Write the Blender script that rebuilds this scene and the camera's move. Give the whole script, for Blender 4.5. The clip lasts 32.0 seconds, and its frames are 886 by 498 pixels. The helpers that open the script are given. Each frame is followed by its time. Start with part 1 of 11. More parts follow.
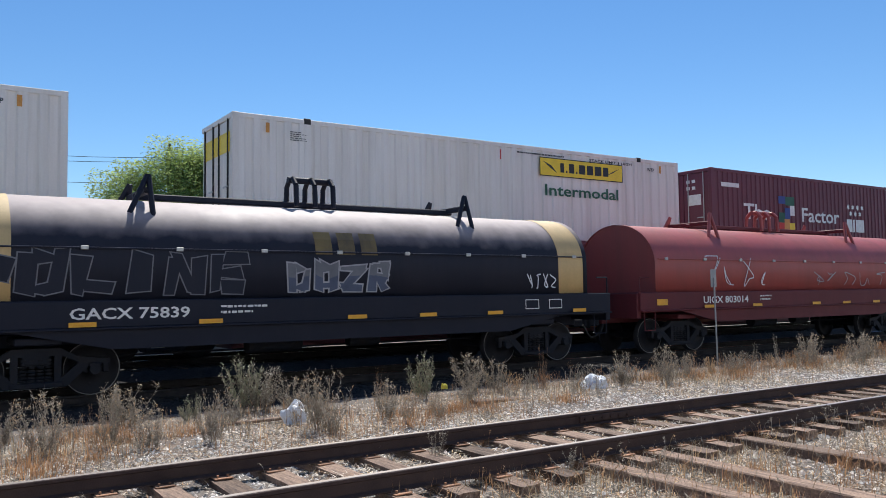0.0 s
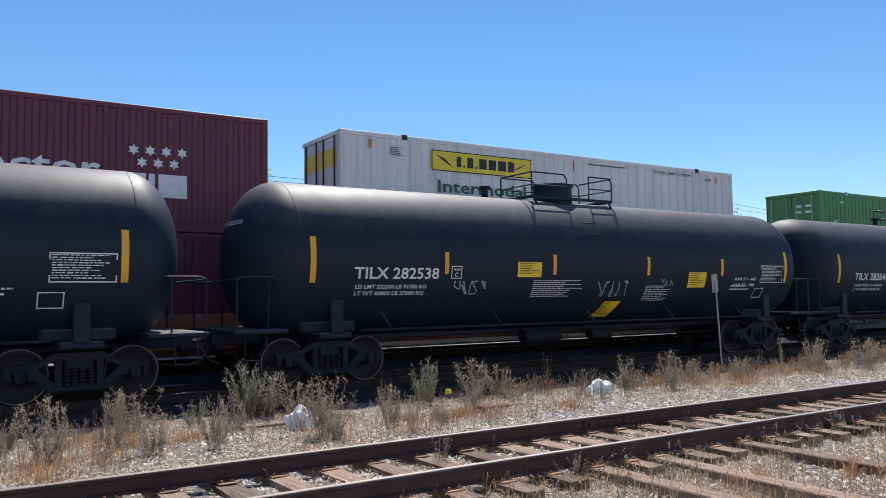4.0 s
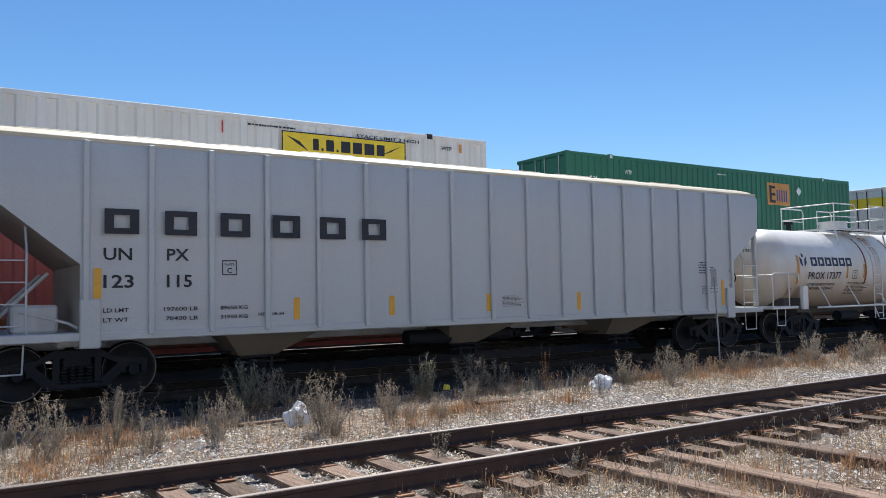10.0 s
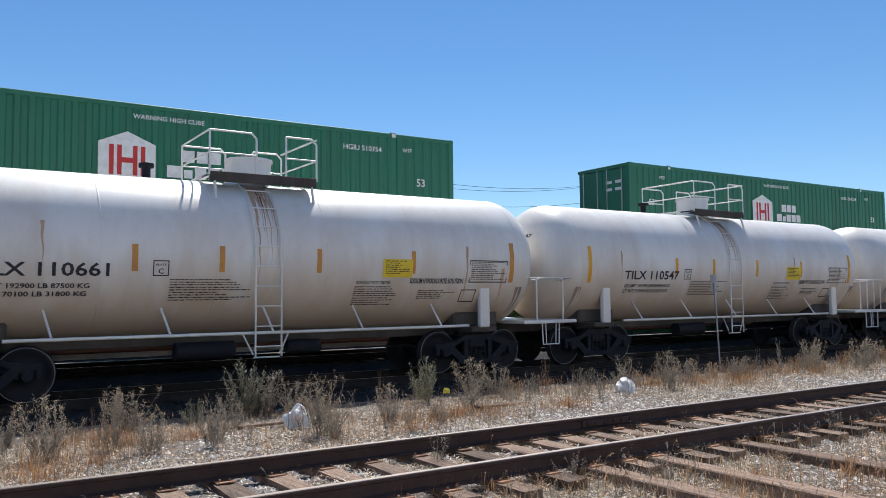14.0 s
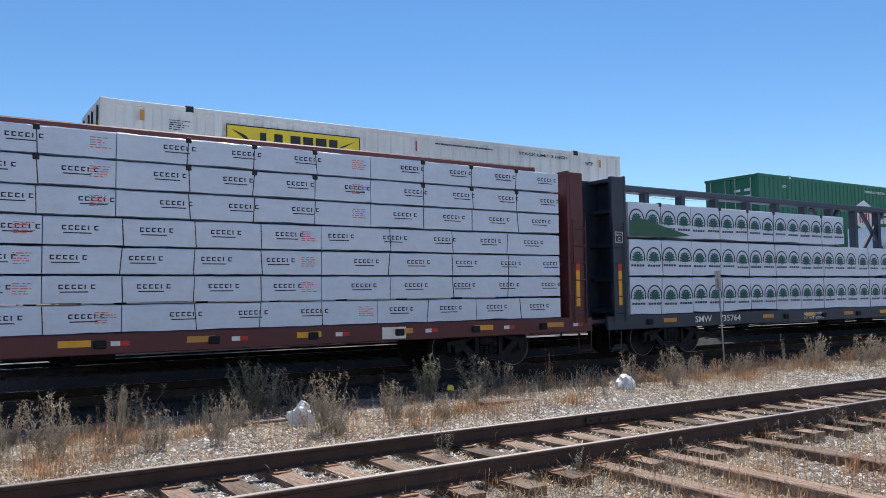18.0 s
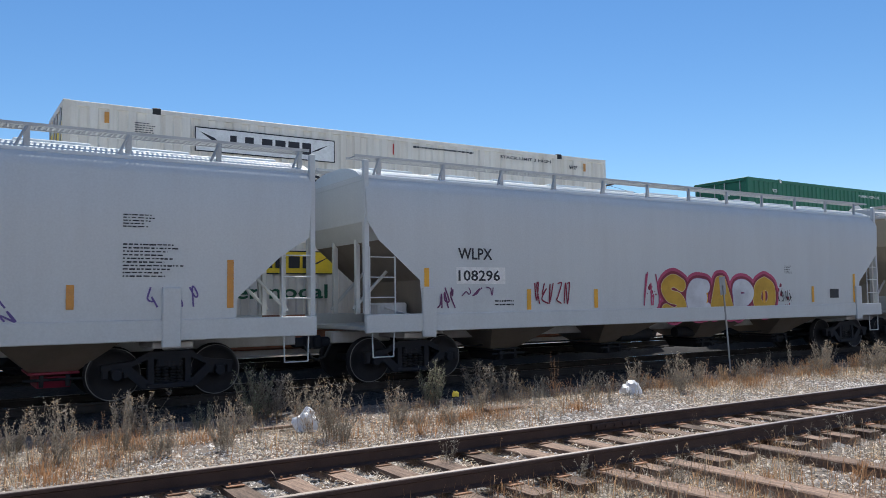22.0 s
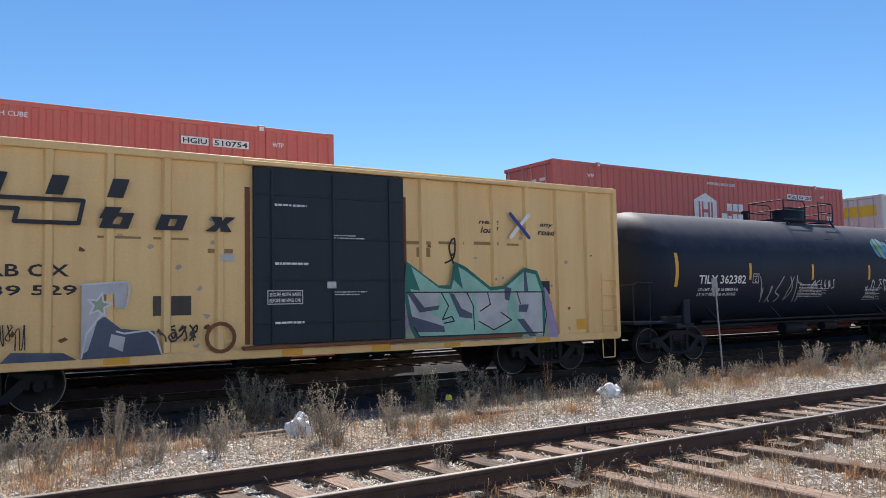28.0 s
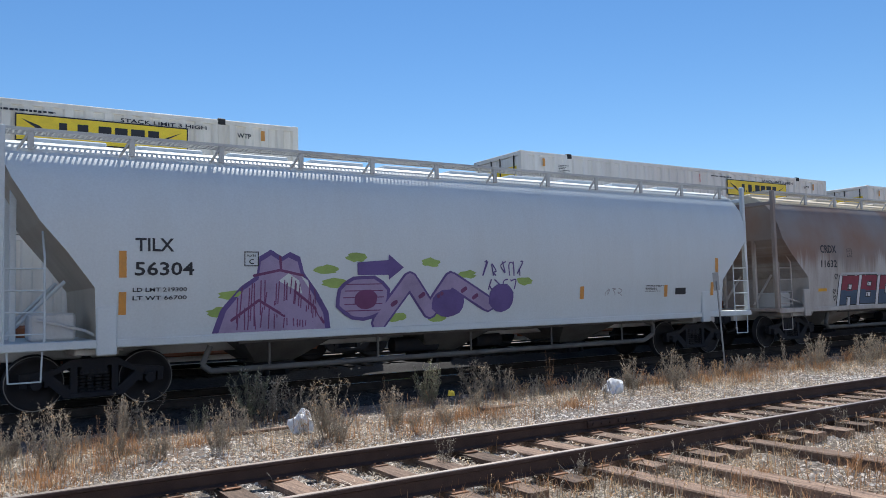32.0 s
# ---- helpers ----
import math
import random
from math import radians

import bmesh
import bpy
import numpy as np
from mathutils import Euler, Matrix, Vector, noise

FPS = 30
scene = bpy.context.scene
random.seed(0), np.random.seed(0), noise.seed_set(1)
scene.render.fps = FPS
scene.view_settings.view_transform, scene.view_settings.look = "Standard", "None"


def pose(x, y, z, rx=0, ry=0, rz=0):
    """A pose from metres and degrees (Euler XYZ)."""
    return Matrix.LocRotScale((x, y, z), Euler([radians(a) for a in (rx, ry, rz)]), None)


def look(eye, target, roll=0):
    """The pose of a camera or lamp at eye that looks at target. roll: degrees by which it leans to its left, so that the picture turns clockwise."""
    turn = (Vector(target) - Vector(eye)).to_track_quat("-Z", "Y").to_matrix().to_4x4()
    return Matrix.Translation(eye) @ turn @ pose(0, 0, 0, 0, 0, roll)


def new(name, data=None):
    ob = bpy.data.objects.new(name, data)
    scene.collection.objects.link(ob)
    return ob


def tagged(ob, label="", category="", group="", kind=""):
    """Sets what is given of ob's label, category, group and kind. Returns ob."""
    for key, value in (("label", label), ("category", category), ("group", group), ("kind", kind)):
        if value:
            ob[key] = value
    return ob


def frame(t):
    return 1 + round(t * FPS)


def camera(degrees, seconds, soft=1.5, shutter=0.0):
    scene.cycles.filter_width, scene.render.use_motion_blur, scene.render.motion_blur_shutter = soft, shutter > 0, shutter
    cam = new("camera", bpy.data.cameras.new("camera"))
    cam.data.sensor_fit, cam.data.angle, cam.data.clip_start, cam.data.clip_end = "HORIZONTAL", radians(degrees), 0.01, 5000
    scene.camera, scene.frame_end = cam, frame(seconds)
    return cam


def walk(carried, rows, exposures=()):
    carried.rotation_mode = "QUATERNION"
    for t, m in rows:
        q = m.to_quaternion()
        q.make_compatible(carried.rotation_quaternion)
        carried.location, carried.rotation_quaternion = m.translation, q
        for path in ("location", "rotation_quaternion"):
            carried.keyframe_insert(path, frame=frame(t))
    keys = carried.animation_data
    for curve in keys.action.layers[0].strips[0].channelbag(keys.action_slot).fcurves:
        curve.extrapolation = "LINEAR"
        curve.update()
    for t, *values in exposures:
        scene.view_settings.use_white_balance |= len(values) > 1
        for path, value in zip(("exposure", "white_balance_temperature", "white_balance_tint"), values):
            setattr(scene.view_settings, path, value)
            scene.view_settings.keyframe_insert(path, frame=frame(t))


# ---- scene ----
# camera: a phone held still, swaying a little
EYE_Z = 1.549
SWAY = [
    (0, 93.20, 0.74, -33.30), (0.5, 93.12, 0.86, -33.45), (1, 93.14, 1.04, -33.60), (1.5, 93.16, 1.22, -33.58),
    (2, 93.34, 1.15, -33.48), (2.5, 93.50, 0.87, -33.43), (3, 93.64, 0.62, -33.34), (3.5, 93.61, 0.67, -33.16),
    (5.5, 93.55, 0.81, -32.80), (6, 93.78, 0.97, -32.80), (6.5, 93.79, 1.09, -32.94), (7, 93.65, 1.20, -32.99),
    (7.5, 93.48, 1.39, -32.97), (8, 93.35, 1.30, -32.93), (8.5, 93.32, 1.08, -32.98), (9, 93.31, 1.17, -33.08),
    (9.5, 93.23, 1.22, -33.10), (10, 93.26, 1.04, -33.16), (10.5, 93.44, 0.67, -33.22), (11, 93.61, 0.79, -33.10),
    (11.5, 93.72, 1.01, -32.88), (12, 93.70, 1.00, -32.90), (12.5, 93.63, 0.89, -32.98), (13, 93.55, 0.80, -33.05),
    (13.5, 93.53, 0.74, -33.16), (14, 93.51, 0.62, -33.13), (14.5, 93.40, 0.59, -33.00), (16.5, 93.10, 0.75, -32.90),
    (17, 93.16, 0.68, -32.85), (17.5, 93.20, 0.72, -32.86), (18, 93.30, 0.74, -32.86), (18.5, 93.38, 0.57, -32.96),
    (19, 93.45, 0.33, -33.01), (19.5, 93.53, 0.35, -32.93), (20, 93.57, 0.52, -32.89), (20.5, 93.64, 0.54, -32.90),
    (21, 93.76, 0.60, -32.95), (21.5, 93.80, 0.74, -32.76), (22, 93.74, 0.77, -32.50), (22.5, 93.76, 0.81, -32.45),
    (23, 93.92, 0.79, -32.45), (23.5, 94.03, 1.04, -32.38), (24, 94.00, 1.18, -32.13), (24.5, 93.94, 1.26, -32.05),
    (25, 93.91, 1.14, -32.32), (25.5, 93.79, 1.00, -32.65), (27.5, 93.92, 0.99, -33.09), (28, 93.98, 1.16, -33.02),
    (28.5, 94.00, 1.10, -33.03), (29, 93.98, 0.99, -33.12), (29.5, 93.98, 0.97, -33.08), (30, 93.92, 0.87, -33.05),
    (30.5, 93.85, 1.07, -33.05), (31, 93.76, 1.34, -32.91), (31.5, 93.68, 1.64, -32.77), (32, 93.69, 1.54, -32.90),
]
cam = camera(58.19, 32.0, soft=0.5, shutter=0.02)
# the film's own exposure drifts a little with what fills the picture
walk(cam, [(t, pose(0, 0, EYE_Z, a, b, c)) for t, a, b, c in SWAY],
     [(t, e - 0.02, 6200, 10) for t, e in ((0, 0.40), (3, 0.47), (6, 0.49), (9, 0.28), (11, 0.47), (14, 0.29), (18, 0.38), (23, 0.32), (25, 0.43), (28, 0.51), (30, 0.47), (32, 0.34))])

# ---- light: high summer sun from behind the trains, clear sky ----
SUN_EL, SUN_AZ = 55.0, 35.0          # degrees up, and from +Y towards +X
world = bpy.data.worlds.new("sky")
scene.world = world
world.use_nodes = True
wn = world.node_tree.nodes
sky = wn.new("ShaderNodeTexSky")
sky.sky_type = "NISHITA"
sky.sun_disc = False
sky.sun_elevation, sky.sun_rotation = radians(SUN_EL), radians(SUN_AZ)
sky.altitude, sky.air_density, sky.dust_density, sky.ozone_density = 100, 1.0, 0.0, 4.0
wn["Background"].inputs["Strength"].default_value = 0.092
clear = wn.new("ShaderNodeHueSaturation")       # very clear dry air
clear.inputs["Saturation"].default_value = 1.16
world.node_tree.links.new(sky.outputs["Color"], clear.inputs["Color"])
world.node_tree.links.new(clear.outputs["Color"], wn["Background"].inputs["Color"])
sun = new("sun", bpy.data.lights.new("sun", "SUN"))
sun.data.energy, sun.data.angle, sun.data.color = 5.0, radians(0.53), (1.0, 0.94, 0.84)
_el, _az = radians(SUN_EL), radians(SUN_AZ)
sun.matrix_world = look((50 * math.sin(_az), 50 * math.cos(_az), 60), (50 * math.sin(_az) - math.sin(_az) * math.cos(_el), 50 * math.cos(_az) - math.cos(_az) * math.cos(_el), 60 - math.sin(_el)))

# ---- plan: X runs along the tracks, the near train goes to +X, the far one to -X ----
Y_A = 6.93                  # middle of the empty siding, railhead at z = 0
Y_B, Z_B = 15.66, -0.11     # track of the near train
Y_C, Z_C = 20.17, 0.08      # track of the far train
SPEED_B, SPEED_C = 14.25, -15.83
GAUGE = 1.505               # between railhead middles


# ---- mesh tools ----
class Mesh:
    """Vertices and faces of one part, in the space of its thing."""

    def __init__(self):
        self.v, self.f, self.s = [], [], []

    def add(self, v, f, smooth=False):
        n = len(self.v)
        self.v += [tuple(p) for p in v]
        self.f += [tuple(i + n for i in q) for q in f]
        self.s += [smooth] * len(f)
        return self

    def box(self, x0, x1, y0, y1, z0, z1, c=0.0):
        if x0 > x1: x0, x1 = x1, x0
        if y0 > y1: y0, y1 = y1, y0
        if z0 > z1: z0, z1 = z1, z0
        if c <= 0:
            v = [(x, y, z) for x in (x0, x1) for y in (y0, y1) for z in (z0, z1)]
            return self.add(v, [(0, 1, 3, 2), (4, 6, 7, 5), (0, 4, 5, 1), (2, 3, 7, 6), (0, 2, 6, 4), (1, 5, 7, 3)])
        c = min(c, (x1 - x0) * 0.45, (y1 - y0) * 0.45, (z1 - z0) * 0.45)
        v, idx = [], {}
        for i in (0, 1):
            for j in (0, 1):
                for k in (0, 1):
                    X, Y, Z = (x0, x1)[i], (y0, y1)[j], (z0, z1)[k]
                    dx, dy, dz = c * (1 - 2 * i), c * (1 - 2 * j), c * (1 - 2 * k)
                    idx[i, j, k] = len(v)
                    v += [(X, Y + dy, Z + dz), (X + dx, Y, Z + dz), (X + dx, Y + dy, Z)]
        g = lambda i, j, k, a: idx[i, j, k] + a
        f = []
        for i in (0, 1):
            f.append([g(i, 0, 0, 0), g(i, 1, 0, 0), g(i, 1, 1, 0), g(i, 0, 1, 0)])
            f.append([g(0, i, 0, 1), g(1, i, 0, 1), g(1, i, 1, 1), g(0, i, 1, 1)])
            f.append([g(0, 0, i, 2), g(1, 0, i, 2), g(1, 1, i, 2), g(0, 1, i, 2)])
        for i in (0, 1):
            for j in (0, 1):
                f.append([g(i, j, 0, 0), g(i, j, 1, 0), g(i, j, 1, 1), g(i, j, 0, 1)])
                f.append([g(i, 0, j, 0), g(i, 1, j, 0), g(i, 1, j, 2), g(i, 0, j, 2)])
                f.append([g(0, i, j, 1), g(1, i, j, 1), g(1, i, j, 2), g(0, i, j, 2)])
        for key in idx:
            f.append([g(*key, 0), g(*key, 1), g(*key, 2)])
        m = Vector(((x0 + x1) / 2, (y0 + y1) / 2, (z0 + z1) / 2))
        out = []
        for q in f:
            a, b, d = Vector(v[q[0]]), Vector(v[q[1]]), Vector(v[q[2]])
            out.append(q if (b - a).cross(d - a).dot(a - m) > 0 else q[::-1])
        return self.add(v, out)

    def cyl(self, p, q, r, r2=None, n=10, caps=True, smooth=True):
        p, q = Vector(p), Vector(q)
        r2 = r if r2 is None else r2
        d = (q - p).normalized()
        u = d.orthogonal().normalized()
        w = d.cross(u)
        v, f = [], []
        for i in range(n):
            a = 2 * math.pi * i / n
            o = u * math.cos(a) + w * math.sin(a)
            v += [p + o * r, q + o * r2]
        for i in range(n):
            j = (i + 1) % n
            f.append((2 * i, 2 * j, 2 * j + 1, 2 * i + 1))
        self.add(v, f, smooth)
        if caps:
            self.add([v[2 * i] for i in range(n)], [tuple(range(n))[::-1]])
            self.add([v[2 * i + 1] for i in range(n)], [tuple(range(n))])
        return self

    def tube(self, pts, r, n=6):
        for a, b in zip(pts, pts[1:]):
            self.cyl(a, b, r, n=n)
        return self

    def extrude(self, prof, x0, x1, axis="x", smooth=False, caps=True):
        """A closed outline, pushed from x0 to x1 along an axis. Outline: (y, z) for x, (x, z) for y, (x, y) for z."""
        def at(p, a):
            return (a, p[0], p[1]) if axis == "x" else ((p[0], a, p[1]) if axis == "y" else (p[0], p[1], a))
        n = len(prof)
        v = [at(p, x0) for p in prof] + [at(p, x1) for p in prof]
        self.add(v, [(i, (i + 1) % n, n + (i + 1) % n, n + i) for i in range(n)], smooth)
        if caps:
            self.add(v[:n], [tuple(range(n))[::-1]])
            self.add(v[n:], [tuple(range(n))])
        return self

    def lathe(self, prof, y=0.0, z=0.0, n=40, x0=0.0):
        """prof: (x, radius) along the x axis."""
        v, f = [], []
        for x, r in prof:
            for i in range(n):
                a = 2 * math.pi * i / n
                v.append((x0 + x, y + r * math.sin(a), z + r * math.cos(a)))
        for k in range(len(prof) - 1):
            for i in range(n):
                j = (i + 1) % n
                f.append((k * n + i, (k + 1) * n + i, (k + 1) * n + j, k * n + j))
        return self.add(v, f, True)

    def data(self, name, mat):
        m = bpy.data.meshes.new(name)
        m.from_pydata(self.v, [], self.f)
        m.polygons.foreach_set("use_smooth", self.s)
        m.materials.append(mat)
        m.update()
        return m


def part(name, mesh, mat, parent=None, label="", m=None):
    """One mesh object; under a thing when a parent is given."""
    ob = new(name, mesh.data(name, mat) if isinstance(mesh, Mesh) else mesh)
    if parent is not None:
        ob.parent = parent
    if m is not None:
        ob.matrix_basis = m
    return tagged(ob, label=label)


def thing(name, label, category, group="", m=None, kind=""):
    ob = new(name)
    ob.empty_display_size = 0.3
    if m is not None:
        ob.matrix_basis = m
    return tagged(ob, label, category, group, kind)


# ---- materials ----
def material(name, rgb, rough=0.6, metal=0.0, dirt=None, amount=0.35, scale=1.5, stretch=(1, 1, 1), bump=0.15, grain=60.0, spread=0.10, coat=0.0, island=0.0, obj=0.0):
    """A surface with a base colour, patches of a second one, fine grain, and relief."""
    mat = bpy.data.materials.new(name)
    mat.use_nodes = True
    nt = mat.node_tree
    N, L = nt.nodes, nt.links
    b = N["Principled BSDF"]
    tc = N.new("ShaderNodeTexCoord")
    mp = N.new("ShaderNodeMapping")
    mp.inputs["Scale"].default_value = stretch
    L.new(tc.outputs["Object"], mp.inputs["Vector"])
    big = N.new("ShaderNodeTexNoise")
    big.inputs["Scale"].default_value, big.inputs["Detail"].default_value, big.inputs["Roughness"].default_value = scale, 6, 0.65
    L.new(mp.outputs["Vector"], big.inputs["Vector"])
    fine = N.new("ShaderNodeTexNoise")
    fine.inputs["Scale"].default_value, fine.inputs["Detail"].default_value = grain, 3
    L.new(tc.outputs["Object"], fine.inputs["Vector"])
    ramp = N.new("ShaderNodeMapRange")
    ramp.inputs["From Min"].default_value, ramp.inputs["From Max"].default_value = 0.42, 0.72
    ramp.inputs["To Max"].default_value = amount
    L.new(big.outputs["Fac"], ramp.inputs["Value"])
    mix = N.new("ShaderNodeMix")
    mix.data_type = "RGBA"
    mix.inputs["A"].default_value = (*rgb, 1)
    d = dirt or tuple(c * 0.6 for c in rgb)
    mix.inputs["B"].default_value = (*d, 1)
    L.new(ramp.outputs["Result"], mix.inputs["Factor"])
    hsv = N.new("ShaderNodeHueSaturation")
    val = N.new("ShaderNodeMapRange")
    val.inputs["From Min"].default_value, val.inputs["From Max"].default_value = 0.25, 0.75
    val.inputs["To Min"].default_value, val.inputs["To Max"].default_value = 1 - spread, 1 + spread
    L.new(fine.outputs["Fac"], val.inputs["Value"])
    last = val.outputs["Result"]
    for kind, k in (("island", island), ("obj", obj)):
        if k:
            src = N.new("ShaderNodeNewGeometry").outputs["Random Per Island"] if kind == "island" else N.new("ShaderNodeObjectInfo").outputs["Random"]
            mr = N.new("ShaderNodeMapRange")
            mr.inputs["To Min"].default_value, mr.inputs["To Max"].default_value = 1 - k, 1 + k
            L.new(src, mr.inputs["Value"])
            mul = N.new("ShaderNodeMath")
            mul.operation = "MULTIPLY"
            L.new(last, mul.inputs[0])
            L.new(mr.outputs["Result"], mul.inputs[1])
            last = mul.outputs["Value"]
    L.new(last, hsv.inputs["Value"])
    L.new(mix.outputs["Result"], hsv.inputs["Color"])
    L.new(hsv.outputs["Color"], b.inputs["Base Color"])
    rr = N.new("ShaderNodeMapRange")
    rr.inputs["To Min"].default_value, rr.inputs["To Max"].default_value = max(0.05, rough - 0.12), min(1, rough + 0.15)
    L.new(big.outputs["Fac"], rr.inputs["Value"])
    L.new(rr.outputs["Result"], b.inputs["Roughness"])
    b.inputs["Metallic"].default_value = metal
    b.inputs["Coat Weight"].default_value = coat
    if bump:
        bp = N.new("ShaderNodeBump")
        bp.inputs["Strength"].default_value, bp.inputs["Distance"].default_value = bump, 0.01
        L.new(fine.outputs["Fac"], bp.inputs["Height"])
        L.new(bp.outputs["Normal"], b.inputs["Normal"])
    return mat


STREAK = (1.6, 1.6, 0.18)       # rain streaks run down
M = {}
M["ground"] = material("ground_gravel", (0.13, 0.11, 0.095), 0.95, dirt=(0.16, 0.10, 0.062), amount=0.9, scale=1.3, bump=1.0, grain=38, spread=0.6)
M["stone"] = material("ballast_stone", (0.55, 0.52, 0.48), 0.9, dirt=(0.27, 0.20, 0.15), amount=0.7, scale=2.0, bump=0.3, grain=90, spread=0.15, island=0.75)
# dark ballast, deepened in colour to stand for shade under the trains
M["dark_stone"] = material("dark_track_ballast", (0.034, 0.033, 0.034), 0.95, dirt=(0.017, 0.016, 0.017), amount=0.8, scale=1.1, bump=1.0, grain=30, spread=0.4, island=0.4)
# main-line ties and rail webs, with under-train shade put into the colour
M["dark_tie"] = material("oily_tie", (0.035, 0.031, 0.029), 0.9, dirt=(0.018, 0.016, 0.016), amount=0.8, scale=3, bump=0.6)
M["pale_wall"] = material("pale_rendered_wall", (0.76, 0.79, 0.82), 0.9, dirt=(0.58, 0.60, 0.62), amount=0.5, scale=0.4, bump=0.3)
M["rail"] = material("rusty_rail", (0.048, 0.027, 0.023), 0.8, 0.0, dirt=(0.022, 0.014, 0.014), amount=0.6, scale=3, bump=0.3, grain=80, spread=0.2)
M["railhead"] = material("rail_head", (0.50, 0.44, 0.39), 0.36, 0.8, dirt=(0.16, 0.095, 0.065), amount=0.75, scale=4, stretch=(0.3, 6, 6), bump=0.05)
M["polished"] = material("polished_rail", (0.6, 0.6, 0.6), 0.2, 1.0, bump=0.02, amount=0.2)
M["tie"] = material("weathered_tie", (0.23, 0.155, 0.11), 0.95, dirt=(0.055, 0.036, 0.030), amount=1.0, scale=4, stretch=(6, 0.6, 3), bump=0.9, grain=45, spread=0.4, obj=0.45)
M["plate_rust"] = material("rusty_tie_plate", (0.30, 0.155, 0.085), 0.85, 0.0, dirt=(0.12, 0.06, 0.04), amount=0.8, scale=9, bump=0.4, grain=70, spread=0.25, obj=0.4)
M["steel"] = material("dark_steel", (0.015, 0.018, 0.026), 0.7, 0.1, dirt=(0.035, 0.03, 0.027), amount=0.6, scale=4, bump=0.2)
M["wheel"] = material("wheel_steel", (0.018, 0.019, 0.024), 0.65, 0.1, dirt=(0.024, 0.022, 0.022), amount=0.6, scale=5, bump=0.1)
M["wheelrim"] = material("bright_wheel_rim", (0.2, 0.2, 0.2), 0.42, 0.8, bump=0.05, amount=0.4)
M["black"] = material("black_tank_paint", (0.012, 0.020, 0.037), 0.55, dirt=(0.019, 0.021, 0.031), amount=0.6, scale=0.7, stretch=(1, 1, 0.35), bump=0.04, grain=30, spread=0.12)


def pale_top(mat, rgb, amount):
    """Pale dust on what faces up, with sunlit gloss put into the same colour."""
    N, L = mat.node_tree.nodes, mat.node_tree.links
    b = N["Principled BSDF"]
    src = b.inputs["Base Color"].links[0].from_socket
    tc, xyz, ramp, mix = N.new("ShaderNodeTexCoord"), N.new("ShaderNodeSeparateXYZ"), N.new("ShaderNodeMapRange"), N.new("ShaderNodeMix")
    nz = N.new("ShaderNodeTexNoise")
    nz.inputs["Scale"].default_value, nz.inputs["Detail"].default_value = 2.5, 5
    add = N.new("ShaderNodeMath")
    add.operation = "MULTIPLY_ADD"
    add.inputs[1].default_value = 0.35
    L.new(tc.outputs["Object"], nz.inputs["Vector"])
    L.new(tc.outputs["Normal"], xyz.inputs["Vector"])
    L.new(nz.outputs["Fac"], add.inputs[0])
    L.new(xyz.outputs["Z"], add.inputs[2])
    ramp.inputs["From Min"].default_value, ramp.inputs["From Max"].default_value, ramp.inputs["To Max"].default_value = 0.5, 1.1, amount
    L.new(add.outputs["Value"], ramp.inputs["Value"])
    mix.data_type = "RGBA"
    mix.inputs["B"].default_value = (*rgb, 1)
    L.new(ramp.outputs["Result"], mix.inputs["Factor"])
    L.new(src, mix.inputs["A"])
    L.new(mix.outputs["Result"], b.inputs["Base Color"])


M["black_dusty"] = material("dusty_black_paint", (0.010, 0.017, 0.034), 0.6, dirt=(0.030, 0.032, 0.042), amount=0.6, scale=0.7, stretch=(1, 1, 0.35), bump=0.04, grain=30, spread=0.12)
# dust on one short tank; on the other it paints sunlit gloss
pale_top(M["black_dusty"], (0.36, 0.32, 0.29), 0.95)
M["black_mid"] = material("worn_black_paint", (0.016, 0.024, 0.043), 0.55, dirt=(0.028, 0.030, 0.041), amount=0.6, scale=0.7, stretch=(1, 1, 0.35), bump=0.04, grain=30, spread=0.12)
pale_top(M["black_mid"], (0.19, 0.165, 0.155), 0.9)
pale_top(M["black"], (0.15, 0.135, 0.135), 0.75)
M["black"].node_tree.nodes["Principled BSDF"].inputs["Specular IOR Level"].default_value = 0.2
M["white_tank"] = material("white_tank_paint", (0.82, 0.81, 0.78), 0.4, dirt=(0.55, 0.44, 0.33), amount=0.45, scale=0.8, stretch=(1.2, 1.2, 0.3), bump=0.03, grain=30, spread=0.03)


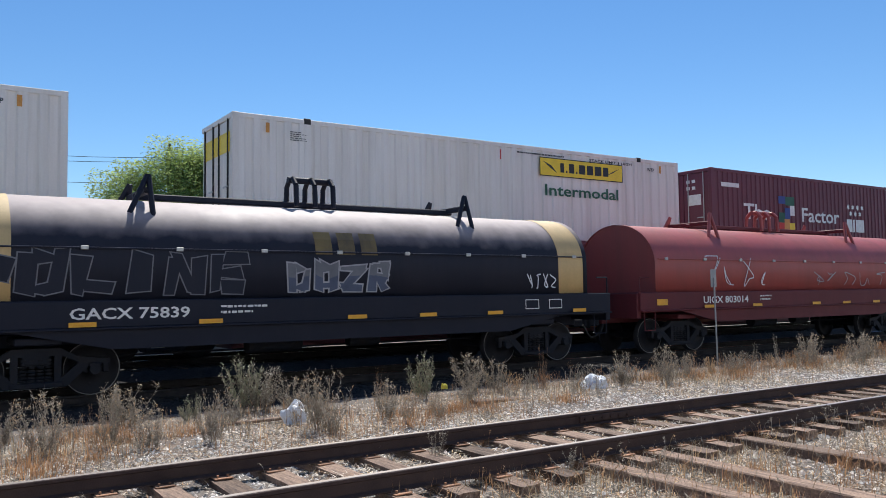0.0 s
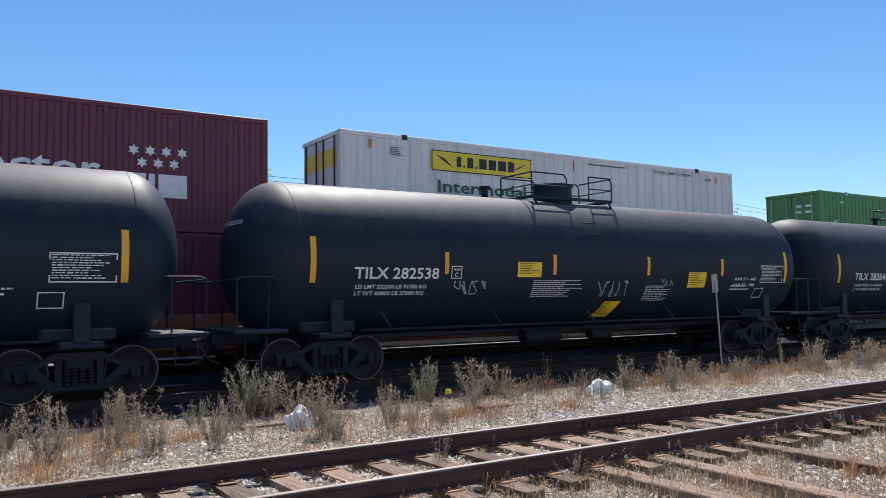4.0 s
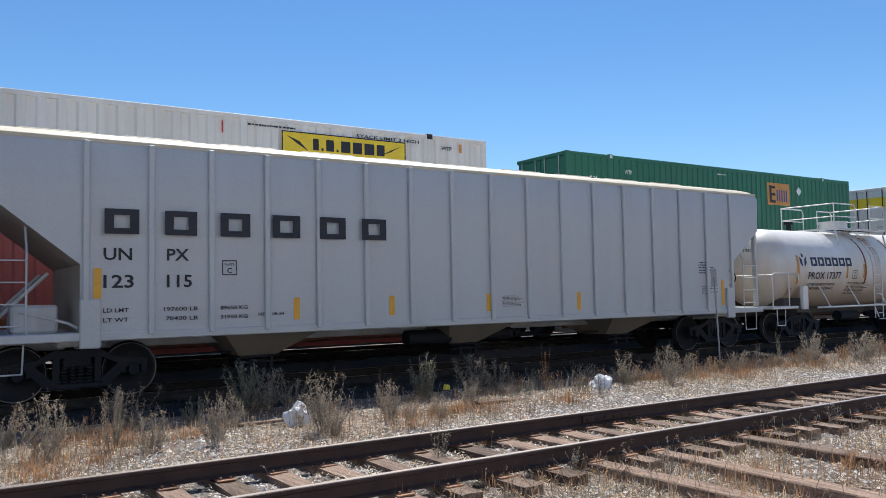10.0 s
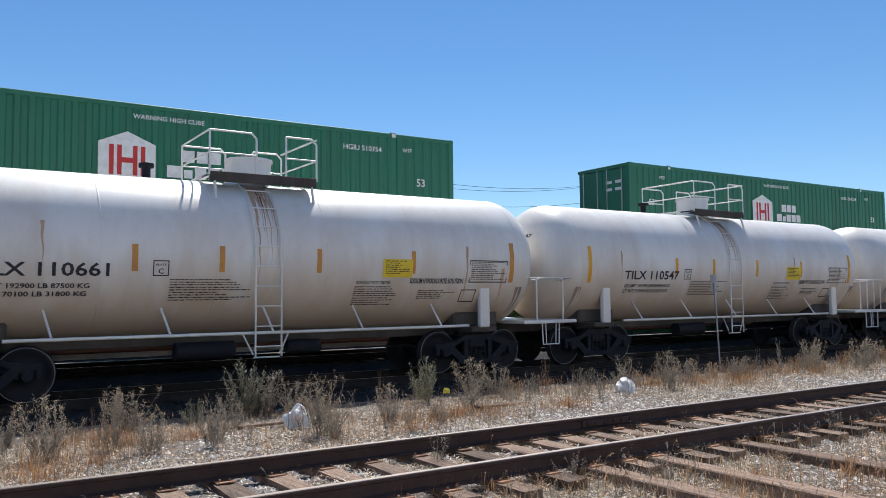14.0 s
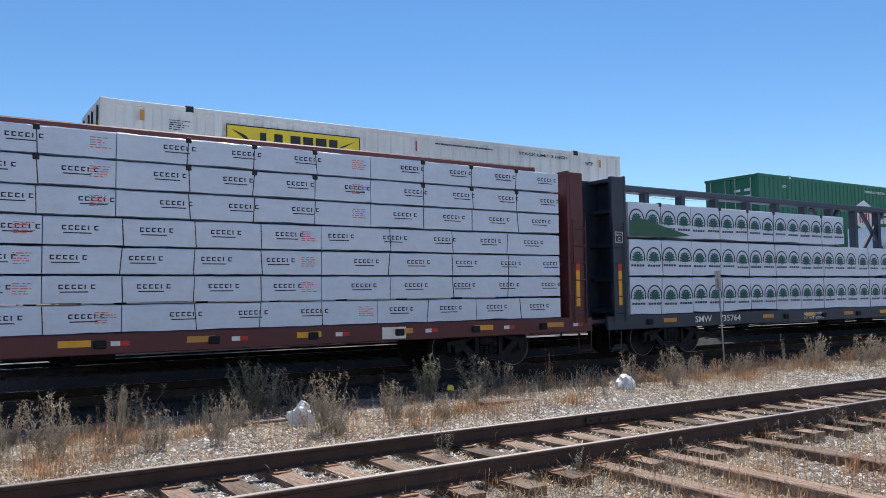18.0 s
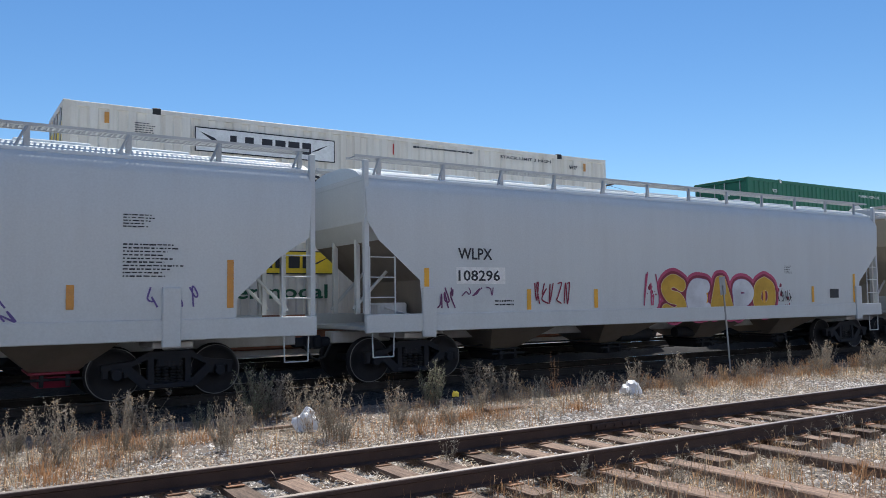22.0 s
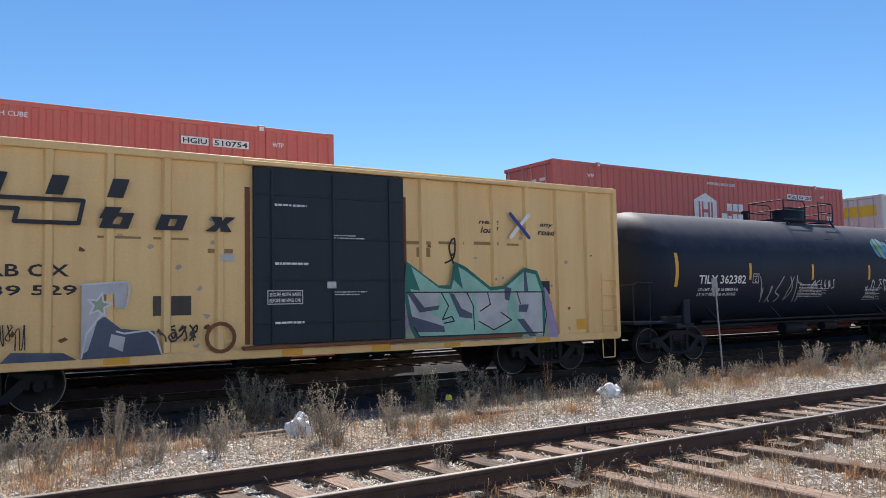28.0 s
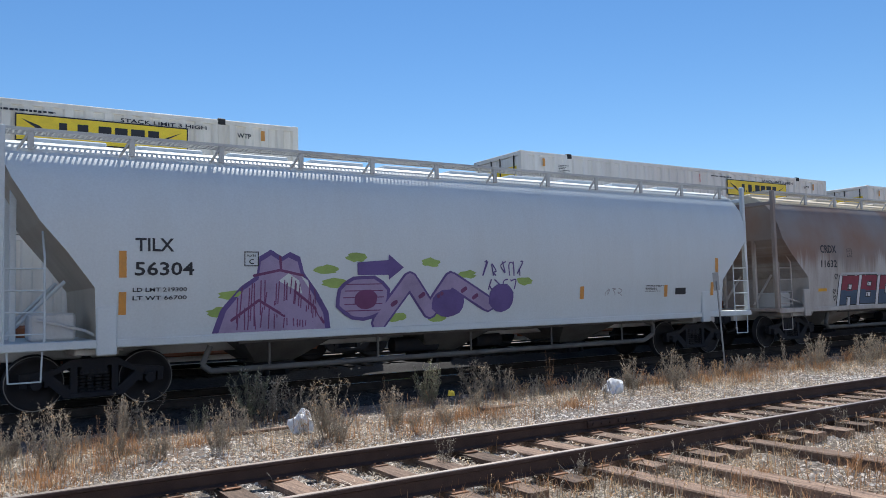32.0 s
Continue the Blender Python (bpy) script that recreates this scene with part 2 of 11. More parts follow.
def dust_sunlight_film(mat, level, depth, rgb, most):
    """Tan road dust thrown up on the lower shell, streaked by rain and ending in an uneven line; warm sunlight there is
    put into the colour too.
    """
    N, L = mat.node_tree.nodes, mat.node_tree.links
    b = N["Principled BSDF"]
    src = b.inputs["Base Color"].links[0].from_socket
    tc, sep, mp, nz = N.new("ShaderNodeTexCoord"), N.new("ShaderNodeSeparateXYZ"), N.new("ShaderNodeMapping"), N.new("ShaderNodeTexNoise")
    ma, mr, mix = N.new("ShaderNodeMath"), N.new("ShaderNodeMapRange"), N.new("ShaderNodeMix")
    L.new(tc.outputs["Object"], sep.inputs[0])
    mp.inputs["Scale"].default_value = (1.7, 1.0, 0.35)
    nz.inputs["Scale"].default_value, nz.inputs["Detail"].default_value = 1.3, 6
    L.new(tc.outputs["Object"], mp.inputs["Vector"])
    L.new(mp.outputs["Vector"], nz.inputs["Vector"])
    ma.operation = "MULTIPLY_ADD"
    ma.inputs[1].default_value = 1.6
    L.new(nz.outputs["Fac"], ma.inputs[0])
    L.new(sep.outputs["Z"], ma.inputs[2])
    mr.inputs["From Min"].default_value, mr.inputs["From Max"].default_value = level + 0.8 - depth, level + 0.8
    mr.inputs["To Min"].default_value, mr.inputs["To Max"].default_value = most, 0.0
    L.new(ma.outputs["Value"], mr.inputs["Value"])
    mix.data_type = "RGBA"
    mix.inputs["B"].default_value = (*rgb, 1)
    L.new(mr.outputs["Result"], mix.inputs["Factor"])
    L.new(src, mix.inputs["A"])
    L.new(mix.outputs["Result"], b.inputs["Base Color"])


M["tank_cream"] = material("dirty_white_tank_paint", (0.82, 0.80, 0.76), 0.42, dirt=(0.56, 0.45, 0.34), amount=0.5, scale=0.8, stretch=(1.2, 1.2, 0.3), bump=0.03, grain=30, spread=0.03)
# height and tone also paint warm sunlight on the lower half
dust_sunlight_film(M["tank_cream"], 2.6, 1.1, (0.56, 0.43, 0.30), 0.85)
M["rust_light"] = material("light_rust_film", (0.52, 0.34, 0.22), 0.7, dirt=(0.62, 0.50, 0.38), amount=0.7, scale=3, bump=0.02)
M["yellow"] = material("reflective_yellow", (0.80, 0.40, 0.02), 0.45, dirt=(0.5, 0.25, 0.05), amount=0.4, scale=5, bump=0.02, spread=0.05)
M["amber"] = material("faded_orange", (0.62, 0.28, 0.05), 0.5, dirt=(0.4, 0.2, 0.08), amount=0.5, scale=5, bump=0.02)
M["white"] = material("white_lettering", (0.80, 0.80, 0.78), 0.6, dirt=(0.5, 0.48, 0.45), amount=0.5, scale=6, bump=0.02)
M["ink"] = material("black_lettering", (0.02, 0.022, 0.03), 0.6, bump=0.02)
M["red_mark"] = material("red_mark", (0.55, 0.035, 0.03), 0.55, bump=0.02)
M["blue_mark"] = material("blue_mark", (0.03, 0.06, 0.25), 0.55, bump=0.02)
M["label_yellow"] = material("yellow_label", (0.85, 0.62, 0.03), 0.5, dirt=(0.6, 0.42, 0.05), amount=0.4, scale=4, bump=0.02)

# ---- ground, siding, main tracks ----
def hump(x, y):
    """Height of the ground."""
    z = -0.30
    z += 0.03 * math.exp(-((y - Y_A) / 1.7) ** 4) + 0.045 * math.exp(-((y - Y_A) / 0.72) ** 4)
    z += 0.05 * math.exp(-((y - 10.2) / 1.2) ** 2)
    if y > 12.6:
        z -= 0.06 * min(1, (y - 12.6) / 1.0)
    z += 0.035 * noise.noise((x * 0.7, y * 0.9, 0)) + 0.02 * noise.noise((x * 2.5, y * 2.7, 3))
    return z


def grid_sheet(xs, ys, height):
    g = Mesh()
    v = [(x, y, height(x, y)) for y in ys for x in xs]
    n = len(xs)
    g.add(v, [(j * n + i, j * n + i + 1, (j + 1) * n + i + 1, (j + 1) * n + i) for j in range(len(ys) - 1) for i in range(n - 1)], True)
    return g


near_x = list(np.arange(-6, 34.01, 0.16))
near_y = list(np.arange(-2, 24.01, 0.16))
gx = [-3000, -800, -250, -80, -30] + [float(a) for a in near_x] + [45, 80, 250, 800, 3000]
gy = [-3000, -800, -200, -40, -10] + [float(a) for a in near_y] + [32, 50, 120, 400, 3000]
tagged(part("ground", grid_sheet(gx, gy, hump), M["ground"]), "pale gravel and dry dirt ground along the tracks", "ground", kind="structure")



def bed_height(x, y):
    """Shoulder and crown of the main-line ballast, dipped and stepped to fit the camera's view."""
    z = np.interp(y, (12.3, 13.25, 14.2, 16.9, 17.4, 18.35, 18.8, 21.6, 23.0, 29.6), (-0.46, -0.32, -0.295, -0.3, -0.42, -0.36, -0.115, -0.115, -0.3, -0.4))
    return float(z) + 0.03 * noise.noise((x * 1.9, y * 2.1, 7)) + 0.02 * noise.noise((x * 5, y * 5, 9))


bed_x = [-300, -120, -40] + [float(a) for a in np.arange(-8, 40.01, 0.25)] + [60, 120, 420]
# dark sheet runs on past the far track to hide sunlit ground
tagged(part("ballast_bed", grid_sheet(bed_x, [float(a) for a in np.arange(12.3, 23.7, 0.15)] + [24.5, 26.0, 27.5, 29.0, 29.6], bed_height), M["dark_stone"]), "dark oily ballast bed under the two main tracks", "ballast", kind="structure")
# added unseen wall that throws sunlight back onto the shaded train sides
tagged(part("wall_south", Mesh().box(-90, 130, -10.4, -10.0, -0.6, 11.0), M["pale_wall"]), "plain pale rendered wall behind the viewpoint", "wall", kind="structure")

RAIL = [(-0.07, -0.165), (0.07, -0.165), (0.07, -0.152), (0.016, -0.135), (0.012, -0.045), (0.037, -0.032), (0.037, -0.006), (0.03, 0.0),
        (-0.03, 0.0), (-0.037, -0.006), (-0.037, -0.032), (-0.012, -0.045), (-0.016, -0.135), (-0.07, -0.152)]


def rail(name, y, z, x0, x1, top, label, web="rail"):
    ob = thing(name, label, "rail", "rails", pose(0, y, z), "structure")
    part("rail_web", Mesh().extrude(RAIL, x0, x1), M[web], ob)
    part("running_surface", Mesh().extrude([(-0.03, 0.0005), (0.03, 0.0005), (0.026, 0.004), (-0.026, 0.004)], x0, x1), top, ob)
    return ob


for k, y in (("near", Y_A - GAUGE / 2), ("far", Y_A + GAUGE / 2)):
    r = rail("rail", y, 0, -60, 90, M["railhead"], "rusty brown rail of the empty siding, with a dull worn head")
for y, z in ((Y_B, Z_B), (Y_C, Z_C)):
    for s in (-1, 1):
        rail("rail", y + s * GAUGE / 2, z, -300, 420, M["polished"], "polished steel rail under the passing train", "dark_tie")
# joint bar, bolted to the siding's far rail
jb = thing("joint_bar", "rusty bolted joint bar on the siding rail", "rail joint", m=pose(7.55, Y_A + GAUGE / 2, 0))
part("bar", Mesh().box(-0.46, 0.46, -0.048, -0.018, -0.13, -0.04, 0.008), M["rail"], jb)
for i in range(6):
    part("bolt", Mesh().cyl((-0.38 + i * 0.152, -0.07, -0.085), (-0.38 + i * 0.152, -0.045, -0.085), 0.018, n=6), M["rail"], jb)

# ---- lettering, bars and flat marks on the sides ----
_glyphs = {}


def glyphs(text, shear=0.0):
    """Outline triangles of a word in the built-in font, cap height scaled to 1, from x = 0."""
    key = (text, shear)
    if key not in _glyphs:
        cu = bpy.data.curves.new("text", "FONT")
        cu.body, cu.resolution_u, cu.shear, cu.offset = text, 2, shear, 0.018
        ob = bpy.data.objects.new("text", cu)
        me = bpy.data.meshes.new_from_object(ob)
        v = [(a.co.x, a.co.y) for a in me.vertices]
        f = [tuple(q.vertices) for q in me.polygons]
        bpy.data.objects.remove(ob)
        bpy.data.curves.remove(cu)
        bpy.data.meshes.remove(me)
        x0, x1 = min(a for a, _ in v), max(a for a, _ in v)
        top = 0.73
        _glyphs[key] = ([((a - x0) / top, b / top) for a, b in v], f, (x1 - x0) / top)
    return _glyphs[key]


def flat_side(y):
    return lambda u, w, out=0.0: (u, y - out, w)


def tank_side(cz, r):
    def at(u, w, out=0.0):
        d = max(-0.999, min(0.999, (w - cz) / r))
        c = math.sqrt(1 - d * d)
        return (u, -(r + out) * c, cz + (r + out) * d)
    return at


def words(parent, text, u0, u1, w0, w1, surf, mat, name="lettering", label="", out=0.012, shear=0.0):
    """A word fitted to the span u0..u1 (at most) and cap height w0..w1."""
    v, f, wid = glyphs(text, shear)
    k = w1 - w0
    kx = (u1 - u0) / wid
    g = Mesh()
    g.add([surf(u0 + a * kx, w0 + b * k, out) for a, b in v], f)
    return part(name, g, mat, parent, label)


def bars(parent, u0, u1, w0, w1, rows, surf, mat, seed=0, name="small_print", out=0.010):
    """Writing too small to read: fine broken bars, line under line."""
    rng = random.Random(seed)
    g = Mesh()
    if rows > 2:
        rows = int(rows * 1.8)
    step = (w1 - w0) / rows
    for i in range(rows):
        a, top = u0, w1 - i * step
        end = u0 + (u1 - u0) * rng.uniform(0.55, 1.0)
        while a < end:
            b = min(end, a + rng.uniform(0.025, 0.11))
            t = step * rng.uniform(0.34, 0.46)
            g.add([surf(a, top - t, out), surf(b, top - t, out), surf(b, top, out), surf(a, top, out)], [(0, 1, 2, 3)])
            a = b + rng.uniform(0.012, 0.03)
    return part(name, g, mat, parent)


def patch(parent, u0, u1, w0, w1, surf, mat, name="stripe", label="", out=0.008, n=1, lean=0.0):
    """A thin painted or stuck-on rectangle that follows the side."""
    g = Mesh()
    n = max(n, int((w1 - w0) / 0.12) if surf(0, w0)[1] != surf(0, w1)[1] or n > 1 else 1)
    for i in range(n):
        a, b = w0 + (w1 - w0) * i / n, w0 + (w1 - w0) * (i + 1) / n
        la, lb = lean * (a - w0), lean * (b - w0)
        g.add([surf(u0 + la, a, out), surf(u1 + la, a, out), surf(u1 + lb, b, out), surf(u0 + lb, b, out)], [(0, 1, 2, 3)])
    return part(name, g, mat, parent, label)


def polygon(parent, pts, surf, mat, name="mark", label="", out=0.012):
    g = Mesh()
    g.add([surf(a, b, out) for a, b in pts], [tuple(range(len(pts)))])
    return part(name, g, mat, parent, label)


def frame_mark(parent, u0, u1, w0, w1, surf, mat, t=0.03, name="outline_mark", label="", out=0.012):
    g = Mesh()
    for a, b, c, d in ((u0, u1, w0, w0 + t), (u0, u1, w1 - t, w1), (u0, u0 + t, w0, w1), (u1 - t, u1, w0, w1)):
        g.add([surf(a, c, out), surf(b, c, out), surf(b, d, out), surf(a, d, out)], [(0, 1, 2, 3)])
    return part(name, g, mat, parent, label)


MOVERS = []      # (thing, place along the train at 0 s, y, z, speed, local x of its wheelsets)

# ---- far train: containers, two high, in well cars ----
PAINT = {
    "white": material("white_container", (0.765, 0.74, 0.70), 0.55, dirt=(0.50, 0.45, 0.38), amount=0.45, scale=1.0, stretch=(2.5, 2.5, 0.15), bump=0.05, grain=25, spread=0.03),
    "cream": material("cream_container", (0.77, 0.73, 0.65), 0.55, dirt=(0.46, 0.38, 0.28), amount=0.5, scale=1.0, stretch=(2.5, 2.5, 0.15), bump=0.05, grain=25, spread=0.03),
    "green": material("green_container", (0.022, 0.165, 0.090), 0.5, dirt=(0.04, 0.13, 0.075), amount=0.5, scale=1.0, stretch=STREAK, bump=0.05, grain=25, spread=0.05),
    "pale_green": material("faded_green_container", (0.085, 0.25, 0.075), 0.55, dirt=(0.14, 0.25, 0.11), amount=0.6, scale=1.0, stretch=STREAK, bump=0.05, grain=25, spread=0.05),
    "maroon": material("maroon_container", (0.135, 0.022, 0.042), 0.5, dirt=(0.115, 0.032, 0.045), amount=0.5, scale=1.0, stretch=STREAK, bump=0.05, grain=25, spread=0.05),
    "red": material("red_container", (0.58, 0.135, 0.11), 0.6, dirt=(0.50, 0.19, 0.15), amount=0.6, scale=1.0, stretch=STREAK, bump=0.05, grain=25, spread=0.06),
    "blue": material("blue_grey_container", (0.36, 0.45, 0.52), 0.55, dirt=(0.3, 0.33, 0.36), amount=0.5, scale=1.0, stretch=STREAK, bump=0.05, grain=25, spread=0.04),
    "teal": material("teal_container", (0.03, 0.13, 0.12), 0.55, amount=0.5, scale=1.0, stretch=STREAK, bump=0.05, grain=25, spread=0.04),
}
M["well"] = material("well_car_paint", (0.30, 0.11, 0.05), 0.7, dirt=(0.14, 0.08, 0.06), amount=0.7, scale=1.4, bump=0.1)
M["dark_gap"] = material("black_rubber", (0.02, 0.02, 0.02), 0.7)
M["dark_green"] = material("green_lettering", (0.02, 0.11, 0.06), 0.55, bump=0.02)
M["chrome"] = material("galvanised_rod", (0.45, 0.45, 0.44), 0.45, 0.7, amount=0.4, bump=0.05)
_wave_cache = {}
CW, CH = 2.59, 2.896     # width and height of a container


def corrugated(L, h, y, sign, pitch, depth, rise=0.3):
    """One long side: upright waves between top and bottom rails."""
    key = (L, h, y, sign, pitch, depth)
    if key not in _wave_cache:
        g = Mesh()
        n = int((L - 0.3) / pitch)
        p = (L - 0.3) / n
        xs = []
        for i in range(n):
            x = 0.15 + i * p
            xs += [(x, 0), (x + 0.38 * p, 0), (x + 0.5 * p, depth), (x + 0.88 * p, depth)]
        xs.append((L - 0.15, 0))
        v = []
        for x, d in xs:
            v += [(x, y + sign * (0.02 - 0.0) - sign * (0.055 + d) + sign * 0.03, 0.16), (x, y + sign * 0.02 - sign * (0.055 + d) + sign * 0.03, h - 0.12)]
        f = [(2 * i, 2 * i + 2, 2 * i + 3, 2 * i + 1) if sign < 0 else (2 * i, 2 * i + 1, 2 * i + 3, 2 * i + 2) for i in range(len(xs) - 1)]
        g.add(v, f)
        _wave_cache[key] = g
    return _wave_cache[key]


def container(color, L, style, s, z, label, seed=0, doors=True, low=False):
    """A steel box on the far train; x runs from its left end."""
    box = thing("shipping_container", label, "container", "containers of the far train")
    p = PAINT[color]
    w, h = CW / 2, CH
    fine = style in ("liner", "badge", "square", "red_ribbed")
    pitch, depth = (0.28, 0.036) if fine else (0.40, 0.045)
    part("side_wall", corrugated(L, h, -w, -1, pitch, depth), p, box)
    part("side_wall", corrugated(L, h, w, 1, pitch, depth), p, box)
    full = not low
    part("roof", Mesh().box(0.05, L - 0.05, -w + 0.03, w - 0.03, h - 0.09, h - 0.02), p, box)
    part("floor_frame", Mesh().box(0.03, L - 0.03, -w + 0.03, w - 0.03, 0.02, 0.16), p, box)
    for sgn in (-1, 1):
        if sgn > 0:
            continue
        part("top_rail", Mesh().box(0.1, L - 0.1, sgn * (w - 0.07), sgn * w, h - 0.13, h - 0.01, 0.012), p, box)
        part("bottom_rail", Mesh().box(0.1, L - 0.1, sgn * (w - 0.07), sgn * w, 0.0, 0.17, 0.012), p, box)
        for x in (0.0, L - 0.16):
            part("corner_post", Mesh().box(x, x + 0.16, sgn * (w - 0.14), sgn * (w + 0.004), 0.0, h, 0.015), p, box)
        if L > 13 and full and sgn < 0:
            for x in (1.98, L - 1.98):
                part("stacking_post", Mesh().box(x - 0.09, x + 0.09, sgn * (w - 0.08), sgn * (w + 0.006), 0.0, h - 0.1, 0.01), p, box)
                part("corner_casting", Mesh().box(x - 0.10, x + 0.10, sgn * (w - 0.12), sgn * (w + 0.012), h - 0.15, h + 0.02, 0.02), M["dark_gap"] if style == "plate" else p, box)
                if style != "plate":
                    patch(box, x - 0.06, x + 0.06, h - 0.12, h - 0.02, flat_side(-w - 0.013), M["white"], "casting_mark")
    # left end: two doors with lock rods; right end: a plain ribbed wall
    part("end_wall", Mesh().box(L - 0.06, L - 0.02, -w + 0.1, w - 0.1, 0.1, h - 0.06), p, box)
    part("header", Mesh().box(0.0, 0.14, -w + 0.1, w - 0.1, h - 0.14, h - 0.01, 0.012), p, box)
    part("sill", Mesh().box(0.0, 0.14, -w + 0.1, w - 0.1, 0.0, 0.15, 0.012), p, box)
    for sgn in (-1, 1):
        y0, y1 = (-w + 0.14, -0.012) if sgn < 0 else (0.012, w - 0.14)
        d = part("end_door" if doors else "end_panel", Mesh().box(0.03, 0.08, y0, y1, 0.16, h - 0.15, 0.01), p, box)
        if doors and full:
            for y in (y0 + 0.22, y1 - 0.22):
                part("lock_rod", Mesh().cyl((0.005, y, 0.12), (0.005, y, h - 0.12), 0.022, n=6), M["chrome"] if color != "white" else M["dark_gap"], d)
            part("door_handle", Mesh().box(-0.03, 0.0, y0 + 0.2, y0 + 0.5, 1.05, 1.09), M["chrome"], d)
        elif full:
            for k in range(5):
                part("rib", Mesh().box(0.0, 0.03, y0 + 0.12 + k * 0.22, y0 + 0.2 + k * 0.22, 0.2, h - 0.2, 0.008), p, d)
    side = flat_side(-w + 0.0)
    rng = random.Random(seed)
    if style == "plate":
        a = 2.85 if doors == "left" else 9.74
        faded = seed in (3, 14, 18, 24) and not low
        plate = patch(box, a, a + 3.62, h - 0.90, h - 0.31, side, M["white"] if faded else M["label_yellow"], "sign_plate", "faded white name plate with a dark border" if faded else "yellow name plate with a dark border", out=0.012)
        frame_mark(plate, a, a + 3.62, h - 0.90, h - 0.31, side, M["ink"], 0.028, "plate_border", out=0.016)
        x, g = a + 0.85, Mesh()
        for wd in (0.16, 0.06, 0.22, 0.06, 0.27, 0.27, 0.30, 0.24):     # plain blocks in place of the name
            hi = h - 0.45 if wd > 0.1 else h - 0.68
            g.add([side(x, h - 0.75, 0.018), side(x + wd, h - 0.75, 0.018), side(x + wd, hi, 0.018), side(x, hi, 0.018)], [(0, 1, 2, 3)])
            x += wd + 0.075
        part("name_block", g, M["ink"], plate)
        for k, x in enumerate((a + 0.12, a + 2.85)):
            polygon(plate, [(x, h - 0.42 - 0.3 * k), (x + 0.35, h - 0.55), (x + 0.62, h - 0.8 + 0.36 * k), (x + 0.3, h - 0.62)], side, M["ink"], "scroll_mark", out=0.018)
        words(box, "Intermodal", a + 0.2, a + 3.4, h - 1.5, h - 1.14, side, M["dark_green"] if seed % 3 else M["ink"], label="large green word", out=0.014)
        bars(box, 1.5, 2.0, h - 0.62, h - 0.36, 3, side, M["ink"], seed)
        words(box, "STACK LIMIT 3 HIGH", L - 4.3, L - 2.35, h - 0.30, h - 0.21, side, M["ink"])
        words(box, "WTP", L - 1.6, L - 1.25, h - 0.42, h - 0.30, side, M["ink"])
        bars(box, L - 7.3, L - 5.2, h - 0.33, h - 0.22, 1, side, M["ink"], seed + 5, "id_number")
        for x in (0.9, L - 0.95):
            patch(box, x - 0.05, x + 0.05, h - 0.45, h - 0.2, side, M["amber"], "marker_lamp_mark", out=0.014)
        patch(box, 8.2, 8.24, h - 0.52, h - 0.22, side, M["red_mark"], "tally_mark", out=0.014)
        if doors:
            g = Mesh().add([(0.018, -1.05, h - 0.95), (0.018, 1.05, h - 0.95), (0.018, 1.05, h - 0.45), (0.018, -1.05, h - 0.45)], [(3, 2, 1, 0)])
            part("door_sign", g, M["white"] if seed == 3 else M["label_yellow"], box, "sign on the doors")
        # dents and rust streaks
        for k in range(2):
            x = rng.uniform(0.5, L - 0.5)
            patch(box, x, x + 0.02, 0.25 + rng.uniform(0, 0.8), rng.uniform(1.2, 2.2), side, PAINT["cream"], "rust_streak", out=0.006)
    if style in ("badge", "red_ribbed"):
        hexa = [(6.62, h - 0.95), (6.62, h - 1.75), (7.24, h - 2.0), (7.86, h - 1.75), (7.86, h - 0.95), (7.24, h - 0.68)]
        badge = polygon(box, hexa, side, M["white"], "badge", "white six-sided badge")
        bm_ = M["red_mark"] if style == "badge" else PAINT["red"]
        for x in (6.85, 7.02, 7.36, 7.53):
            patch(badge, x, x + 0.10, h - 1.68, h - 1.0, side, bm_, "badge_bar", out=0.016)
        patch(badge, 7.02, 7.46, h - 1.40, h - 1.28, side, bm_, "badge_bar", out=0.018)
        x = 8.15
        for row, ws in ((h - 1.28, (0.30, 0.26, 0.26)), (h - 1.66, (0.33, 0.2, 0.27, 0.27, 0.27))):   # plain blocks in place of the name
            x = 8.45 if len(ws) == 3 else 8.12
            g = Mesh()
            for wd in ws:
                t = row + (0.28 if wd > 0.25 else 0.2)
                g.add([side(x, row, 0.014), side(x + wd, row, 0.014), side(x + wd, t, 0.014), side(x, t, 0.014)], [(0, 1, 2, 3)])
                x += wd + 0.055
            part("name_block", g, M["white"], box)
        words(box, "WARNING HIGH CUBE", 7.35, 8.98, h - 0.36, h - 0.25, side, M["white"])
        words(box, "53'", 0.93, 1.25, h - 1.42, h - 1.2, side, M["white"])
        words(box, "53", L - 1.25, L - 0.98, h - 1.42, h - 1.2, side, M["white"])
        words(box, "WTP", 1.46, 1.75, h - 0.5, h - 0.38, side, M["white"])
        words(box, "WTP", L - 1.7, L - 1.4, h - 0.5, h - 0.38, side, M["white"])
        words(box, "DA", 2.35, 2.62, h - 2.27, h - 2.06, side, M["white"])
        number = {0: "HGIU 606182", 1: "HGIU 645318", 2: "HGIU 510754", 3: "HGIU 501254", 4: "HGIU 200801"}[seed % 5]
        if style == "red_ribbed":
            patch(box, 12.2, 12.85, h - 0.62, h - 0.43, side, M["white"], "number_plate_ground", out=0.012)
            patch(box, 12.95, 13.85, h - 0.62, h - 0.43, side, M["white"], "number_plate_ground", out=0.012)
            words(box, number[:4], 12.24, 12.81, h - 0.59, h - 0.46, side, M["ink"], out=0.016)
            words(box, number[5:], 12.99, 13.81, h - 0.59, h - 0.46, side, M["ink"], out=0.016)
        else:
            words(box, number, 12.65, 13.8, h - 0.56, h - 0.42, side, M["white"])
        g = Mesh()
        for k in range(4):
            y, zz = 0.25 + 0.2 * (k % 2), h - 0.55 - 0.25 * (k // 2)
